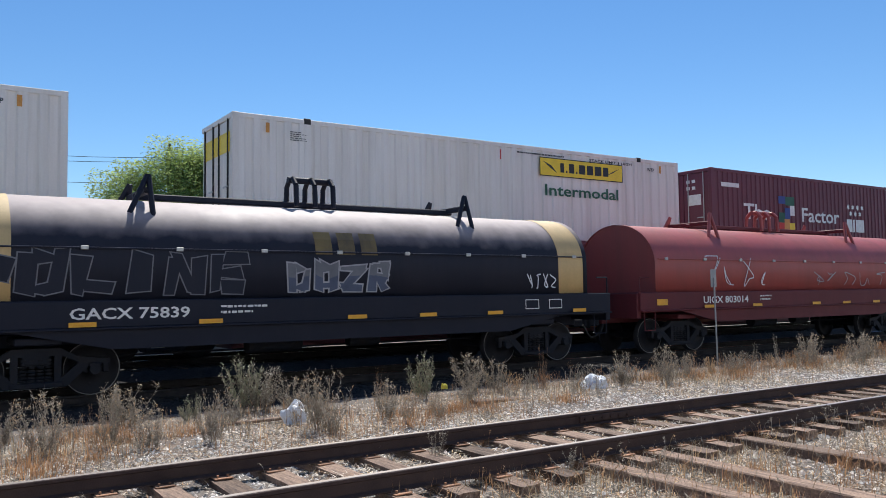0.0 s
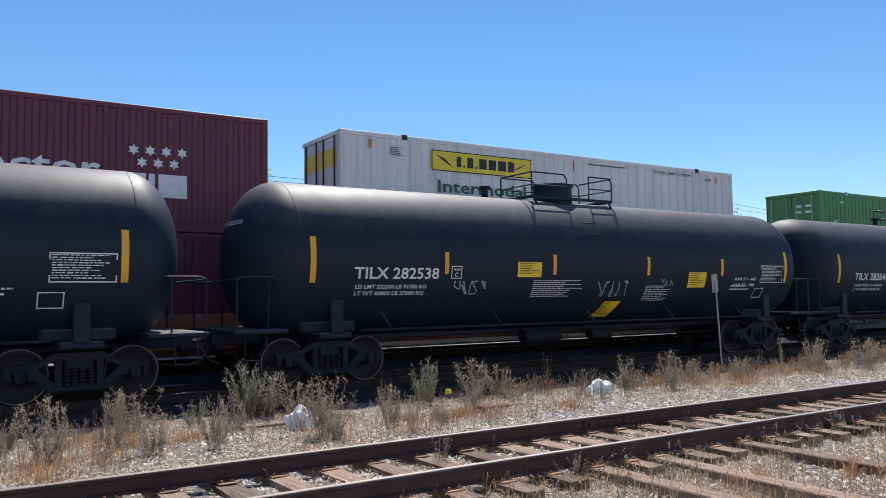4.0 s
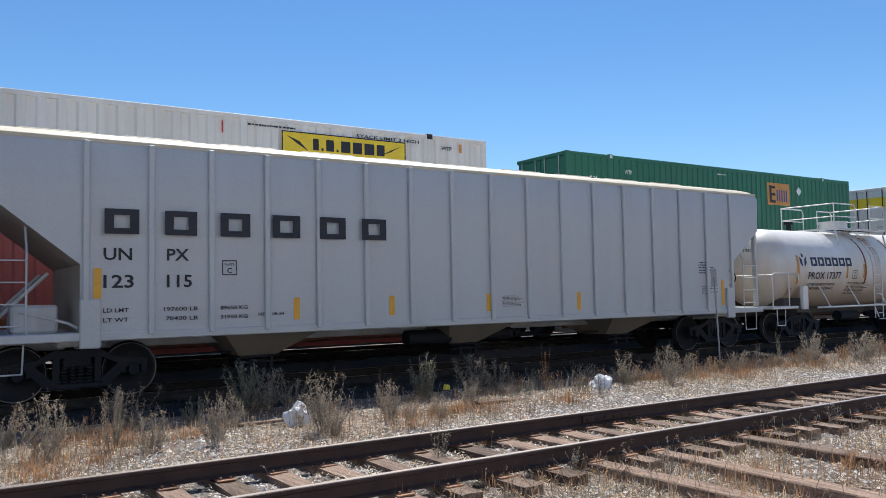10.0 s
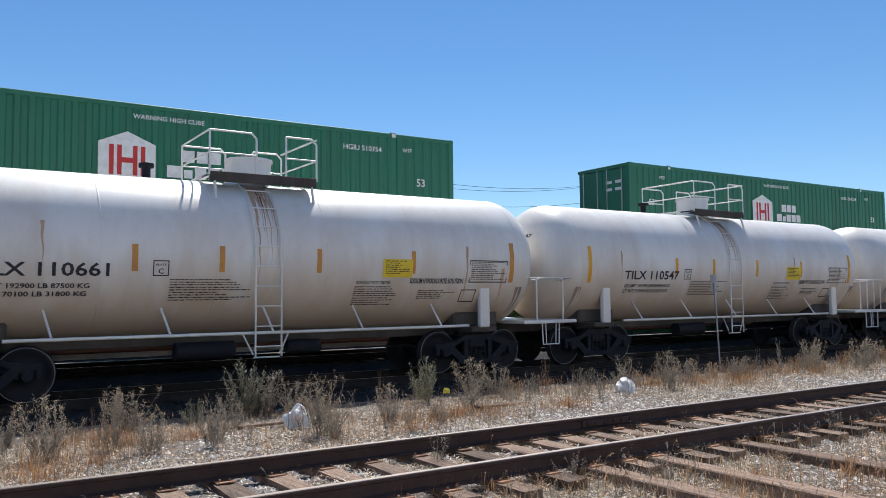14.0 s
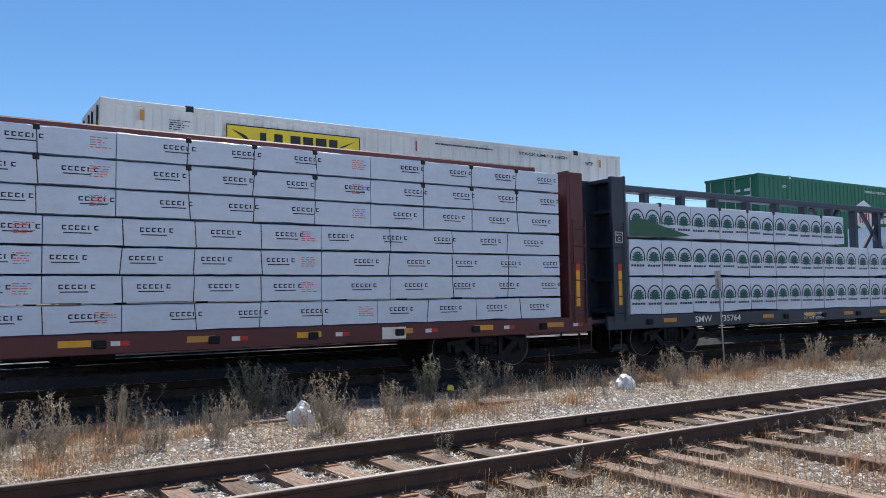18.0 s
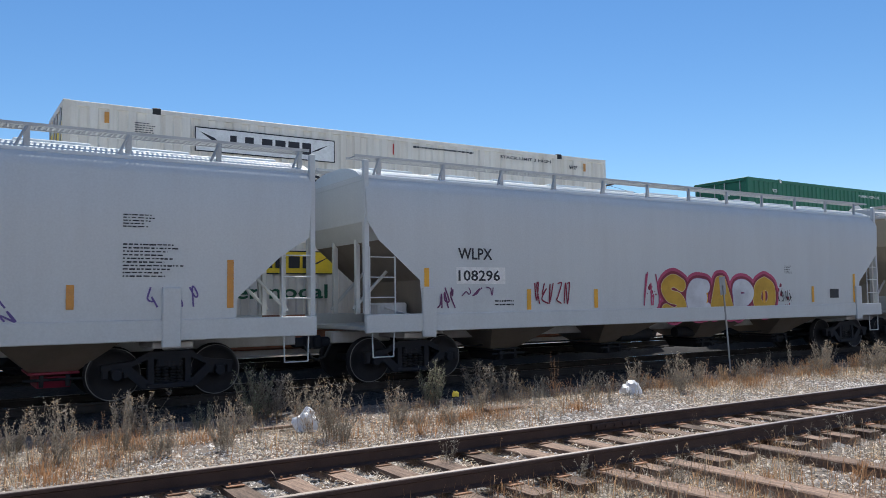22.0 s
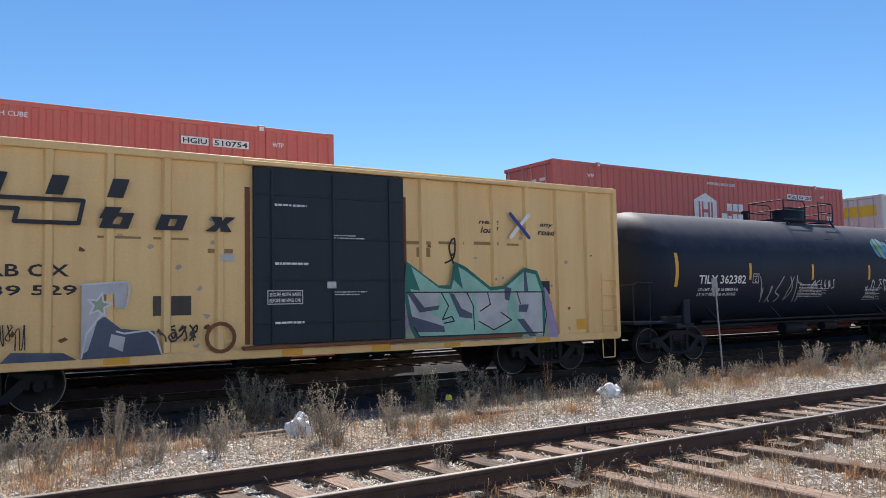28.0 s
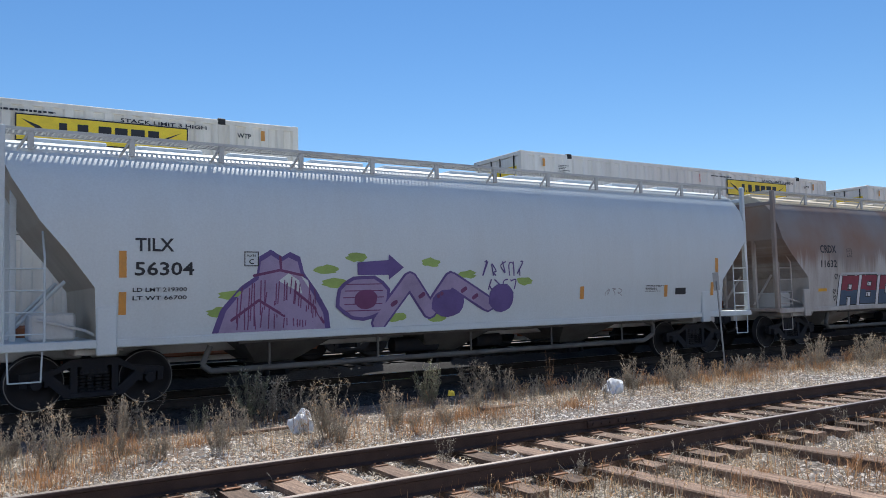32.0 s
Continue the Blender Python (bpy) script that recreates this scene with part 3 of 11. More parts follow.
            g.box(0.022, 0.028, -0.9 + 0.45 * (k % 2), -0.62 + 0.45 * (k % 2), zz - 0.1, zz)
        part("door_number", g, M["white"], box)
    if style == "square":
        badge = patch(box, 10.39, 11.83, h - 1.27, h - 0.40, side, M["amber"], "badge", "tan square badge", out=0.012)
        patch(badge, 10.52, 10.66, h - 1.18, h - 0.5, side, M["ink"], "badge_bar", out=0.016)
        for k in range(3):
            patch(badge, 10.66, 10.9, h - 1.18 + k * 0.28, h - 1.08 + k * 0.28, side, M["ink"], "badge_bar", out=0.016)
        for k in range(5):
            patch(badge, 10.98 + k * 0.15, 11.06 + k * 0.15, h - 1.12, h - 0.66, side, M["blue_mark"], "badge_bar", out=0.016)
        polygon(box, [(12.3, h - 0.64), (12.47, h - 0.84), (12.64, h - 0.64), (12.47, h - 0.46)], side, M["white"], "diamond_placard")
        words(box, "53'", 0.99, 1.32, h - 0.97, h - 0.75, side, M["white"])
        words(box, "WTP", 2.6, 2.95, h - 0.6, h - 0.46, side, M["white"])
        bars(box, 7.4, 8.0, h - 0.36, h - 0.26, 1, side, M["white"], seed)
    if style == "liner":
        words(box, "The", 1.85, 3.52, h - 1.83, h - 1.22, side, M["white"], label="large white word")
        words(box, "Factor", 5.6, 8.3, h - 1.80, h - 1.22, side, M["white"], label="large white word")
        zs = [("red_mark", 4.05, 4.4, -2.2, -1.9), ("amber", 4.4, 4.75, -2.2, -1.75), ("label_yellow", 4.75, 5.1, -2.2, -1.9), ("dark_green", 4.05, 4.45, -1.9, -1.5), ("blue_mark", 4.45, 4.8, -1.75, -1.3),
              ("white", 4.8, 5.1, -1.6, -1.2), ("blue_mark", 4.05, 4.5, -1.15, -0.85), ("dark_green", 4.5, 5.1, -1.2, -0.85)]
        for c, a, b, d, e in zs:
            patch(box, a, b, h + d, h + e, side, M[c], "colour_block", out=0.014)
        for k in range(7):
            x, zz = 9.0 + 0.36 * (k % 4) + 0.18 * (k // 4), h - 1.05 - 0.28 * (k // 4)
            polygon(box, [(x + (0.13 if i % 2 else 0.07) * math.cos(i * math.pi / 6), zz + (0.13 if i % 2 else 0.07) * math.sin(i * math.pi / 6)) for i in range(12)], side, M["white"], "star_mark", out=0.014)
        for a, wd in ((8.85, 0.42), (9.33, 0.14), (9.55, 0.65)):
            patch(box, a, a + wd, h - 2.12, h - 1.58, side, M["white"], "name_block", out=0.014)
        patch(box, 0.55, 1.6, h - 0.68, h - 0.52, side, M["white"], "name_block", out=0.014)
        g = Mesh()
        for k in range(4):
            g.box(0.02, 0.026, -0.55 + 0.25 * (k % 2), -0.4 + 0.25 * (k % 2), h - 0.5 - 0.25 * (k // 2), h - 0.38 - 0.25 * (k // 2))
        g.box(0.02, 0.026, -0.8, -0.2, h - 1.35, h - 0.95)
        part("door_mark", g, M["white"], box)
    MOVERS.append((box, s, Y_C, Z_C + z, SPEED_C, ()))
    return box


def wheelset_mesh():
    """Two wheels on an axle, turning about y."""
    r = 0.457
    out = []
    for sgn in (-1, 1):
        yi = sgn * 0.70
        prof = [(0.0, 0.06), (0.0, 0.10), (0.03, 0.11), (0.03, r - 0.09), (-0.01, r - 0.065), (-0.01, r), (0.085, r + 0.006), (0.105, r + 0.028), (0.13, r + 0.026), (0.13, r - 0.07), (0.09, r - 0.1), (0.09, 0.1), (0.13, 0.09), (0.13, 0.06)]
        out.append((yi, sgn, prof))
    return out


def lathe_y(prof, y, sgn, n=32):
    g = Mesh()
    v, f = [], []
    for d, r in prof:
        for i in range(n):
            a = 2 * math.pi * i / n
            v.append((r * math.cos(a), y + sgn * (0.07 - d), r * math.sin(a)))
    for k in range(len(prof) - 1):
        for i in range(n):
            j = (i + 1) % n
            f.append((k * n + i, (k + 1) * n + i, (k + 1) * n + j, k * n + j))
    return g.add(v, f, True)


_wheel = {}


def wheel_parts():
    """Shared meshes of the wheelsets."""
    if not _wheel:
        _wheel["axle"] = Mesh().cyl((0, -1.0, 0), (0, 1.0, 0), 0.085, n=12).cyl((0, -1.12, 0), (0, -1.0, 0), 0.085, 0.1, n=10).data("axle", M["steel"])
        a = Mesh()
        for yi, sgn, prof in wheelset_mesh():
            a = lathe_y(prof, yi, sgn)
            for k in range(3):      # cast marks that show the turning
                t = k * 2.094 + 0.4
                a.box(0.28 * math.cos(t) - 0.03, 0.28 * math.cos(t) + 0.03, yi + sgn * 0.03, yi + sgn * 0.046, 0.28 * math.sin(t) - 0.02, 0.28 * math.sin(t) + 0.02)
            _wheel["wheel", sgn] = a.data("wheel", M["wheel"])
            g = lathe_y([(-0.012, 0.442), (-0.014, 0.444), (-0.014, 0.455), (-0.012, 0.457)], yi, sgn)
            _wheel["rim", sgn] = g.data("tread_rim", M["wheelrim"])


def wheelset(parent, x):
    """One axle with its two wheels; the wheels and hub caps are its parts."""
    wheel_parts()
    axle = part("wheelset", _wheel["axle"], None, parent, m=pose(x, 0, 0.457))
    for sgn in (-1, 1):
        part("wheel", _wheel["wheel", sgn], None, axle)
    part("tread_rim", _wheel["rim", -1], None, axle, "worn steel rim")
    return axle


_truck = {}


def plain_truck(parent, x):
    """The same bogie with fewer loose parts, for the far train."""
    truck_parts()
    b = part("bogie", _truck["bolster"], None, parent, m=pose(x, 0, 0))
    for sgn in (-1, 1):
        part("side_frame", _truck["frame", sgn], None, b)
    out = []
    for dx in (-0.89, 0.89):
        wheel_parts()
        axle = part("wheelset", _wheel["axle"], None, parent, m=pose(x + dx, 0, 0.457))
        for sgn in (-1, 1):
            part("wheel", _wheel["wheel", sgn], None, axle)
        out.append(axle)
    return out


def truck_parts():
    """Shared meshes of the bogies."""
    if not _truck:
        for sgn in (-1, 1):
            g = Mesh()
            y0, y1 = sgn * 0.93, sgn * 1.07
            lo, hi = min(y0, y1), max(y0, y1)
            g.extrude([(-1.13, 0.54), (-1.13, 0.63), (-0.62, 0.69), (-0.36, 0.84), (0.36, 0.84), (0.62, 0.69), (1.13, 0.63), (1.13, 0.54), (0.64, 0.59), (0.38, 0.71), (-0.38, 0.71), (-0.64, 0.59)], lo, hi, "y")
            for m in (-1, 1):       # diagonals, columns and pedestal jaws leave the windows open
                g.extrude([(m * 0.84, 0.565), (m * 0.66, 0.60), (m * 0.37, 0.34), (m * 0.37, 0.20), (m * 0.47, 0.21)][::m], lo + 0.004, hi - 0.004, "y")
                g.box(m * 0.27, m * 0.375, lo + 0.008, hi - 0.008, 0.24, 0.73)
                g.box(m * 1.02, m * 1.12, lo + 0.006, hi - 0.006, 0.40, 0.57, 0.015)
                g.box(m * 0.70, m * 0.78, lo + 0.010, hi - 0.010, 0.40, 0.57, 0.015)
            g.box(-0.40, 0.40, lo - 0.012, hi + 0.012, 0.19, 0.29, 0.02)
            _truck["frame", sgn] = g.data("side_frame", M["steel"])
            g = Mesh()
            for k in range(4):
                for j in range(7):
                    xx = -0.19 + 0.127 * k
                    g.cyl((xx, sgn * 1.01, 0.30 + j * 0.055), (xx, sgn * 1.01, 0.33 + j * 0.055), 0.055, n=8)
            _truck["spring", sgn] = g.data("spring_nest", M["wheel"])
            _truck["adapter", sgn] = Mesh().box(-0.1, 0.1, sgn * 0.95, sgn * 1.1, 0.50, 0.575, 0.02).data("axle_box", M["steel"])
        _truck["bolster"] = Mesh().box(-0.22, 0.22, -1.05, 1.05, 0.55, 0.80, 0.03).cyl((0, 0, 0.8), (0, 0, 0.92), 0.2, n=12).data("bolster", M["steel"])


def truck(parent, x):
    """A two-axle bogie: side frames, springs, bolster; returns its wheelsets."""
    truck_parts()
    b = part("bogie", _truck["bolster"], None, parent, "dark cast-steel bogie", m=pose(x, 0, 0))
    for sgn in (-1, 1):
        part("side_frame", _truck["frame", sgn], None, b)
    part("spring_nest", _truck["spring", -1], None, b)
    for dx in (-0.89, 0.89):
        part("axle_box", _truck["adapter", -1], None, b, m=pose(dx, 0, 0))
    return [wheelset(parent, x - 0.89), wheelset(parent, x + 0.89)]


def well_car(s, L, left_gap, right_gap):
    car = thing("well_car", "rust-brown container well car, low sides, yellow reflectors", "rail car", "cars of the far train")
    w = 1.48
    prof = [(-w, 0.38), (-w, 1.12), (-w + 0.14, 1.18), (-w + 0.14, 1.10), (-w + 0.03, 1.06), (-w + 0.03, 0.46), (-w + 0.2, 0.40), (-w + 0.2, 0.34), (-w + 0.05, 0.34)]
    e0, e1 = -0.35, L + 0.35
    part("well_side", Mesh().extrude(prof, e0, e1), M["well"], car)
    part("well_side", Mesh().extrude([(-a, b) for a, b in prof][::-1], e0, e1), M["well"], car)
    for k in range(7):
        x = e0 + 0.6 + k * (e1 - e0 - 1.2) / 6
        part("side_post", Mesh().box(x - 0.05, x + 0.05, -w - 0.05, -w + 0.002, 0.42, 1.10, 0.01), M["well"], car)
    for k in range(4):
        x = 1.0 + k * (L - 2.0) / 3
        patch(car, x, x + 0.5, 0.95, 1.05, flat_side(-w - 0.002), M["yellow"], "reflector")
    for x0, x1 in ((e0 - 1.15, e0), (e1, e1 + 1.15)):
        part("end_platform", Mesh().box(x0, x1, -w + 0.1, w - 0.1, 0.92, 1.12, 0.02), M["well"], car)
        part("end_bulkhead", Mesh().box(x0 + (1.05 if x1 < L / 2 else 0.0), x0 + (1.15 if x1 < L / 2 else 0.1), -w + 0.12, w - 0.12, 0.4, 1.4, 0.02), M["well"], car)
    sets = []
    sets += plain_truck(car, e0 - (1.2 if left_gap < 5 else 1.05))
    if right_gap > 5:
        sets += plain_truck(car, e1 + 1.05)
        part("handrail", Mesh().tube([(e1 + 1.0, -1.3, 1.1), (e1 + 1.0, -1.3, 1.9), (e1 + 1.0, 1.3, 1.9), (e1 + 1.0, 1.3, 1.1)], 0.02), M["steel"], car)
        part("coupler", Mesh().box(e1 + 1.1, e1 + 2.2, -0.12, 0.12, 0.74, 0.98, 0.03), M["steel"], car)
    if left_gap > 5:
        part("handrail", Mesh().tube([(e0 - 1.0, -1.3, 1.1), (e0 - 1.0, -1.3, 1.9), (e0 - 1.0, 1.3, 1.9), (e0 - 1.0, 1.3, 1.1)], 0.02), M["steel"], car)
        part("coupler", Mesh().box(e0 - 2.2, e0 - 1.1, -0.12, 0.12, 0.74, 0.98, 0.03), M["steel"], car)
    MOVERS.append((car, s, Y_C, Z_C, SPEED_C, sets))


WHITE_BOX = "white ribbed steel container with a yellow name plate, stacked on top"
GREEN_BOX = "dark green corrugated container with a white badge, stacked on top"
PALE_BOX = "faded light green corrugated container with a white badge"
RED_BOX = "sun-faded red corrugated container, stacked on top"
LINER_BOX = "maroon forty-foot container with large white words and colour blocks"
# place of the left end at 0 s, top colour, style, door side, lower colour, lower length
STACKS = [
    (-13.37, "white", "plate", "left", "white", 16.15), (6.44, "white", "plate", "right", "maroon", 16.15), (24.39, "maroon", "liner", "right", "maroon", 12.19),
    (39.47, "white", "plate", "left", "teal", 16.15), (58.18, "maroon", "liner", "right", "maroon", 12.19), (72.35, "white", "plate", "left", "white", 16.15),
    (94.10, "pale_green", "badge", "right", "blue", 16.15), (113.43, "green", "badge", "right", "white", 12.19), (132.79, "white", "plate", "left", "white", 12.19),
    (156.05, "white", "plate", "right", "red", 16.15), (175.35, "green", "square", "right", "white", 16.15), (194.83, "white", "plate", "right", "white", 16.15),
    (218.20, "green", "badge", "right", "cream", 12.19), (241.50, "green", "badge", "right", "green", 16.15), (264.74, "white", "plate", "left", "white", 16.15),
    (288.19, "white", "plate", "left", "white", 16.15), (311.70, "green", "badge", "right", "white", 16.15), (330.98, "cream", "plate", "right", "white", 16.15),
    (350.45, "cream", "plate", "left", "white", 16.15), (373.89, "green", "badge", "right", "white", 16.15), (397.35, "green", "badge", "right", "green", 16.15),
    (416.63, "pale_green", "badge", "right", "white", 16.15), (436.02, "red", "red_ribbed", "right", "red", 16.15), (459.71, "red", "red_ribbed", "right", "red", 16.15),
    (478.90, "cream", "plate", "right", "white", 16.15), (498.34, "cream", "plate", "right", "white", 16.15), (521.74, "white", "plate", "right", "white", 16.15), (541.03, "white", "plate", "right", "white", 16.15)]


def far_train():
    for i, (s, top, style, door, low, low_len) in enumerate(STACKS):
        L = 12.19 if style == "liner" else 16.154
        lift = 2.85 if i == 6 else 3.104
        lab = {"plate": WHITE_BOX, "badge": GREEN_BOX if top == "green" else PALE_BOX, "square": "green corrugated container with a tan square badge", "red_ribbed": RED_BOX, "liner": LINER_BOX}[style]
        if top == "cream":
            lab = "yellowed cream ribbed container with a yellow name plate, stacked on top"
        container(top, L, style, s, lift, lab, seed=i, doors="left" if door == "left" else "right")
        lower = "%s steel container sitting low in a well car" % {"white": "white", "maroon": "maroon", "teal": "dark teal", "blue": "pale blue-grey", "red": "red", "cream": "dusty cream", "green": "dark green"}[low]
        container(low, low_len, "plate" if i in (18, 19) else "plain", s + (L - low_len) / 2, lift - CH - 0.012, lower, seed=i + 1, doors="left" if i == 18 else True, low=True)
        lg = s - (STACKS[i - 1][0] + 16.15) if i else 7
        rg = STACKS[i + 1][0] - s - 16.15 if i + 1 < len(STACKS) else 7
        well_car(s - (16.154 - L) / 2, 16.154, lg, rg)


far_train()

# ---- near train: mixed freight ----
def paint(name, rgb, dirt=None, amount=0.45, rough=0.55, scale=0.9, stretch=STREAK, spread=0.05, bump=0.05):
    M[name] = material(name, rgb, rough, dirt=dirt, amount=amount, scale=scale, stretch=stretch, bump=bump, grain=28, spread=spread)


paint("coil_black", (0.012, 0.015, 0.027), (0.026, 0.026, 0.037), 0.5, 0.6)
paint("coil_hood", (0.016, 0.019, 0.032), (0.034, 0.033, 0.045), 0.5, 0.6)
pale_top(M["coil_hood"], (0.50, 0.42, 0.40), 0.9)
paint("coil_cream", (0.62, 0.44, 0.20), (0.4, 0.28, 0.14))
paint("coil_green", (0.30, 0.345, 0.30), (0.24, 0.265, 0.22), 0.5, 0.72)
paint("coil_red", (0.36, 0.075, 0.068), (0.22, 0.075, 0.065), 0.6, 0.5)
paint("frame_red", (0.13, 0.026, 0.032), (0.095, 0.030, 0.033), 0.6)
paint("hopper_grey", (0.53, 0.54, 0.54), (0.47, 0.46, 0.44), 0.4)
paint("hopper_warm", (0.55, 0.55, 0.54), (0.36, 0.335, 0.31), 0.75)
paint("hopper_clean", (0.58, 0.605, 0.605), (0.49, 0.50, 0.49), 0.35)
paint("box_brown", (0.30, 0.17, 0.065), (0.36, 0.22, 0.08), 0.5)
paint("hopper_bright", (0.60, 0.655, 0.685), (0.52, 0.545, 0.545), 0.35)
paint("hopper_stained", (0.50, 0.485, 0.46), (0.25, 0.215, 0.185), 0.9, 0.65, 0.55, (1.6, 1.6, 0.10))
paint("hopper_rust", (0.50, 0.475, 0.45), (0.28, 0.20, 0.15), 0.8, 0.7, 0.8, (1.3, 1.3, 0.3), 0.08)
# darker greys for hopper bays and pipes, and for one side sill
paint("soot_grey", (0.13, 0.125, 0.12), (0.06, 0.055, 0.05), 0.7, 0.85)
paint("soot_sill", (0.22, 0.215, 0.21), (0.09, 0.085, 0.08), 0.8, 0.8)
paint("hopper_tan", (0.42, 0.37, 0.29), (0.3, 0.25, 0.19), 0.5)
# darker brown for the lower end sheets and bays of straight-sided hoppers
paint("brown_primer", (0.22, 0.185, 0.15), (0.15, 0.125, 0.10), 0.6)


def rust_runs(mat, level):
    """Rust that has run down from the roof over the paint, to about the given height, in soft uneven tongues."""
    nt = mat.node_tree
    N, L = nt.nodes, nt.links
    b = N["Principled BSDF"]
    old = b.inputs["Base Color"].links[0].from_socket
    tc = N.new("ShaderNodeTexCoord")
    sep = N.new("ShaderNodeSeparateXYZ")
    L.new(tc.outputs["Object"], sep.inputs[0])
    total = sep.outputs["Z"]
    for scale, stretch, amp in ((1.0, (0.5, 0.0, 0.06), 1.5), (1.0, (2.6, 0.0, 0.22), 1.3), (1.0, (13.0, 0.0, 0.7), 0.7)):
        mp, nz, ma = N.new("ShaderNodeMapping"), N.new("ShaderNodeTexNoise"), N.new("ShaderNodeMath")
        mp.inputs["Scale"].default_value = stretch
        nz.inputs["Scale"].default_value, nz.inputs["Detail"].default_value = scale, 3
        L.new(tc.outputs["Object"], mp.inputs["Vector"])
        L.new(mp.outputs["Vector"], nz.inputs["Vector"])
        ma.operation = "MULTIPLY_ADD"
        ma.inputs[1].default_value = amp
        L.new(nz.outputs["Fac"], ma.inputs[0])
        L.new(total, ma.inputs[2])
        total = ma.outputs["Value"]
    mr = N.new("ShaderNodeMapRange")
    mr.interpolation_type = "SMOOTHSTEP"
    mr.inputs["From Min"].default_value, mr.inputs["From Max"].default_value = level + 1.4, level + 2.05
    mr.inputs["To Max"].default_value = 0.92
    L.new(total, mr.inputs["Value"])
    tone, patch_mix, mix = N.new("ShaderNodeTexNoise"), N.new("ShaderNodeMix"), N.new("ShaderNodeMix")
    tone.inputs["Scale"].default_value, tone.inputs["Detail"].default_value = 0.55, 5
    L.new(tc.outputs["Object"], tone.inputs["Vector"])
    patch_mix.data_type = mix.data_type = "RGBA"
    patch_mix.inputs["A"].default_value, patch_mix.inputs["B"].default_value = (0.25, 0.145, 0.10, 1), (0.255, 0.22, 0.205, 1)
    tr = N.new("ShaderNodeMapRange")
    tr.inputs["From Min"].default_value, tr.inputs["From Max"].default_value = 0.38, 0.62
    L.new(tone.outputs["Fac"], tr.inputs["Value"])
    L.new(tr.outputs["Result"], patch_mix.inputs["Factor"])
    L.new(mr.outputs["Result"], mix.inputs["Factor"])
    L.new(old, mix.inputs["A"])
    L.new(patch_mix.outputs["Result"], mix.inputs["B"])
    L.new(mix.outputs["Result"], b.inputs["Base Color"])


rust_runs(M["hopper_rust"], 2.6)
paint("roof_cream", (0.60, 0.53, 0.40), (0.45, 0.38, 0.28), 0.5)
paint("gondola_black", (0.030, 0.043, 0.066), (0.045, 0.054, 0.072), 0.5, 0.5)
paint("seam_shadow", (0.49, 0.50, 0.50), (0.42, 0.42, 0.41), 0.5)
paint("box_yellow", (0.82, 0.57, 0.25), (0.68, 0.41, 0.18), 0.6, 0.6)
paint("box_orange", (0.55, 0.325, 0.14), (0.42, 0.22, 0.09), 0.55, 0.6)
paint("door_black", (0.022, 0.031, 0.042), (0.042, 0.05, 0.057), 0.5, 0.55)
# dark brown for white tanks' underframes, saddles and deck edges
paint("frame_dirt", (0.10, 0.088, 0.078), (0.05, 0.042, 0.036), 0.8, 0.8)
paint("old_gold", (0.19, 0.135, 0.045), (0.05, 0.042, 0.035), 0.9)
paint("rust_film", (0.30, 0.205, 0.155), (0.42, 0.36, 0.32), 0.85, 0.85, 1.2, (1.4, 1.4, 0.3))
paint("rust", (0.22, 0.085, 0.035), (0.12, 0.05, 0.03), 0.7, 0.85)
paint("beam_blue", (0.028, 0.042, 0.065), (0.05, 0.055, 0.06), 0.5)
paint("beam_red", (0.11, 0.025, 0.027), (0.08, 0.035, 0.03), 0.6)
M["wrap"] = material("white_wrap", (0.65, 0.735, 0.85), 0.38, dirt=(0.58, 0.61, 0.69), amount=0.5, scale=2.2, stretch=(1, 1, 2.5), bump=0.35, grain=9, spread=0.03)
M["grating"] = material("galvanised_grating", (0.50, 0.50, 0.49), 0.5, 0.5, amount=0.4, bump=0.05)
M["faded_red"] = material("faded_red_print", (0.62, 0.20, 0.22), 0.5, bump=0.02)
M["teal_print"] = material("green_print", (0.01, 0.105, 0.105), 0.5, bump=0.02)
M["navy_print"] = material("navy_print", (0.012, 0.028, 0.068), 0.5, bump=0.02)
for _n, _c in {"g_orange": (0.5, 0.16, 0.07), "g_dim": (0.16, 0.165, 0.185), "g_slate": (0.075, 0.095, 0.15), "g_plum": (0.27, 0.04, 0.15), "g_cream": (0.70, 0.58, 0.30), "g_jade": (0.015, 0.16, 0.13), "g_white": (0.66, 0.67, 0.70), "g_black": (0.015, 0.015, 0.018), "g_blue": (0.05, 0.22, 0.42), "g_sky": (0.12, 0.40, 0.55), "g_purple": (0.16, 0.045, 0.14), "g_pink": (0.50, 0.07, 0.16), "g_gold": (0.62, 0.36, 0.03),
               "g_mint": (0.30, 0.55, 0.44), "g_grey": (0.36, 0.36, 0.38), "g_lime": (0.32, 0.45, 0.12), "g_violet": (0.12, 0.08, 0.26), "g_lilac": (0.34, 0.27, 0.44), "g_teal": (0.02, 0.22, 0.17), "g_yellow": (0.68, 0.56, 0.06), "g_maroon": (0.24, 0.02, 0.05), "g_sage": (0.33, 0.38, 0.27), "g_navy": (0.045, 0.085, 0.15), "g_silver": (0.50, 0.51, 0.53), "g_smoke": (0.25, 0.235, 0.23), "g_deep": (0.045, 0.15, 0.31)}.items():
    M[_n] = material("spray_" + _n[2:], _c, 0.6, amount=0.75, scale=1.7, bump=0.03, spread=0.06)


for _n in ("black_dusty", "black_mid", "coil_black", "coil_hood", "steel", "wheel", "gondola_black", "door_black", "frame_red", "frame_dirt", "dark_tie", "dark_stone"):
    M[_n].node_tree.nodes["Principled BSDF"].inputs["Specular IOR Level"].default_value = 0.22     # chalky, not glossy


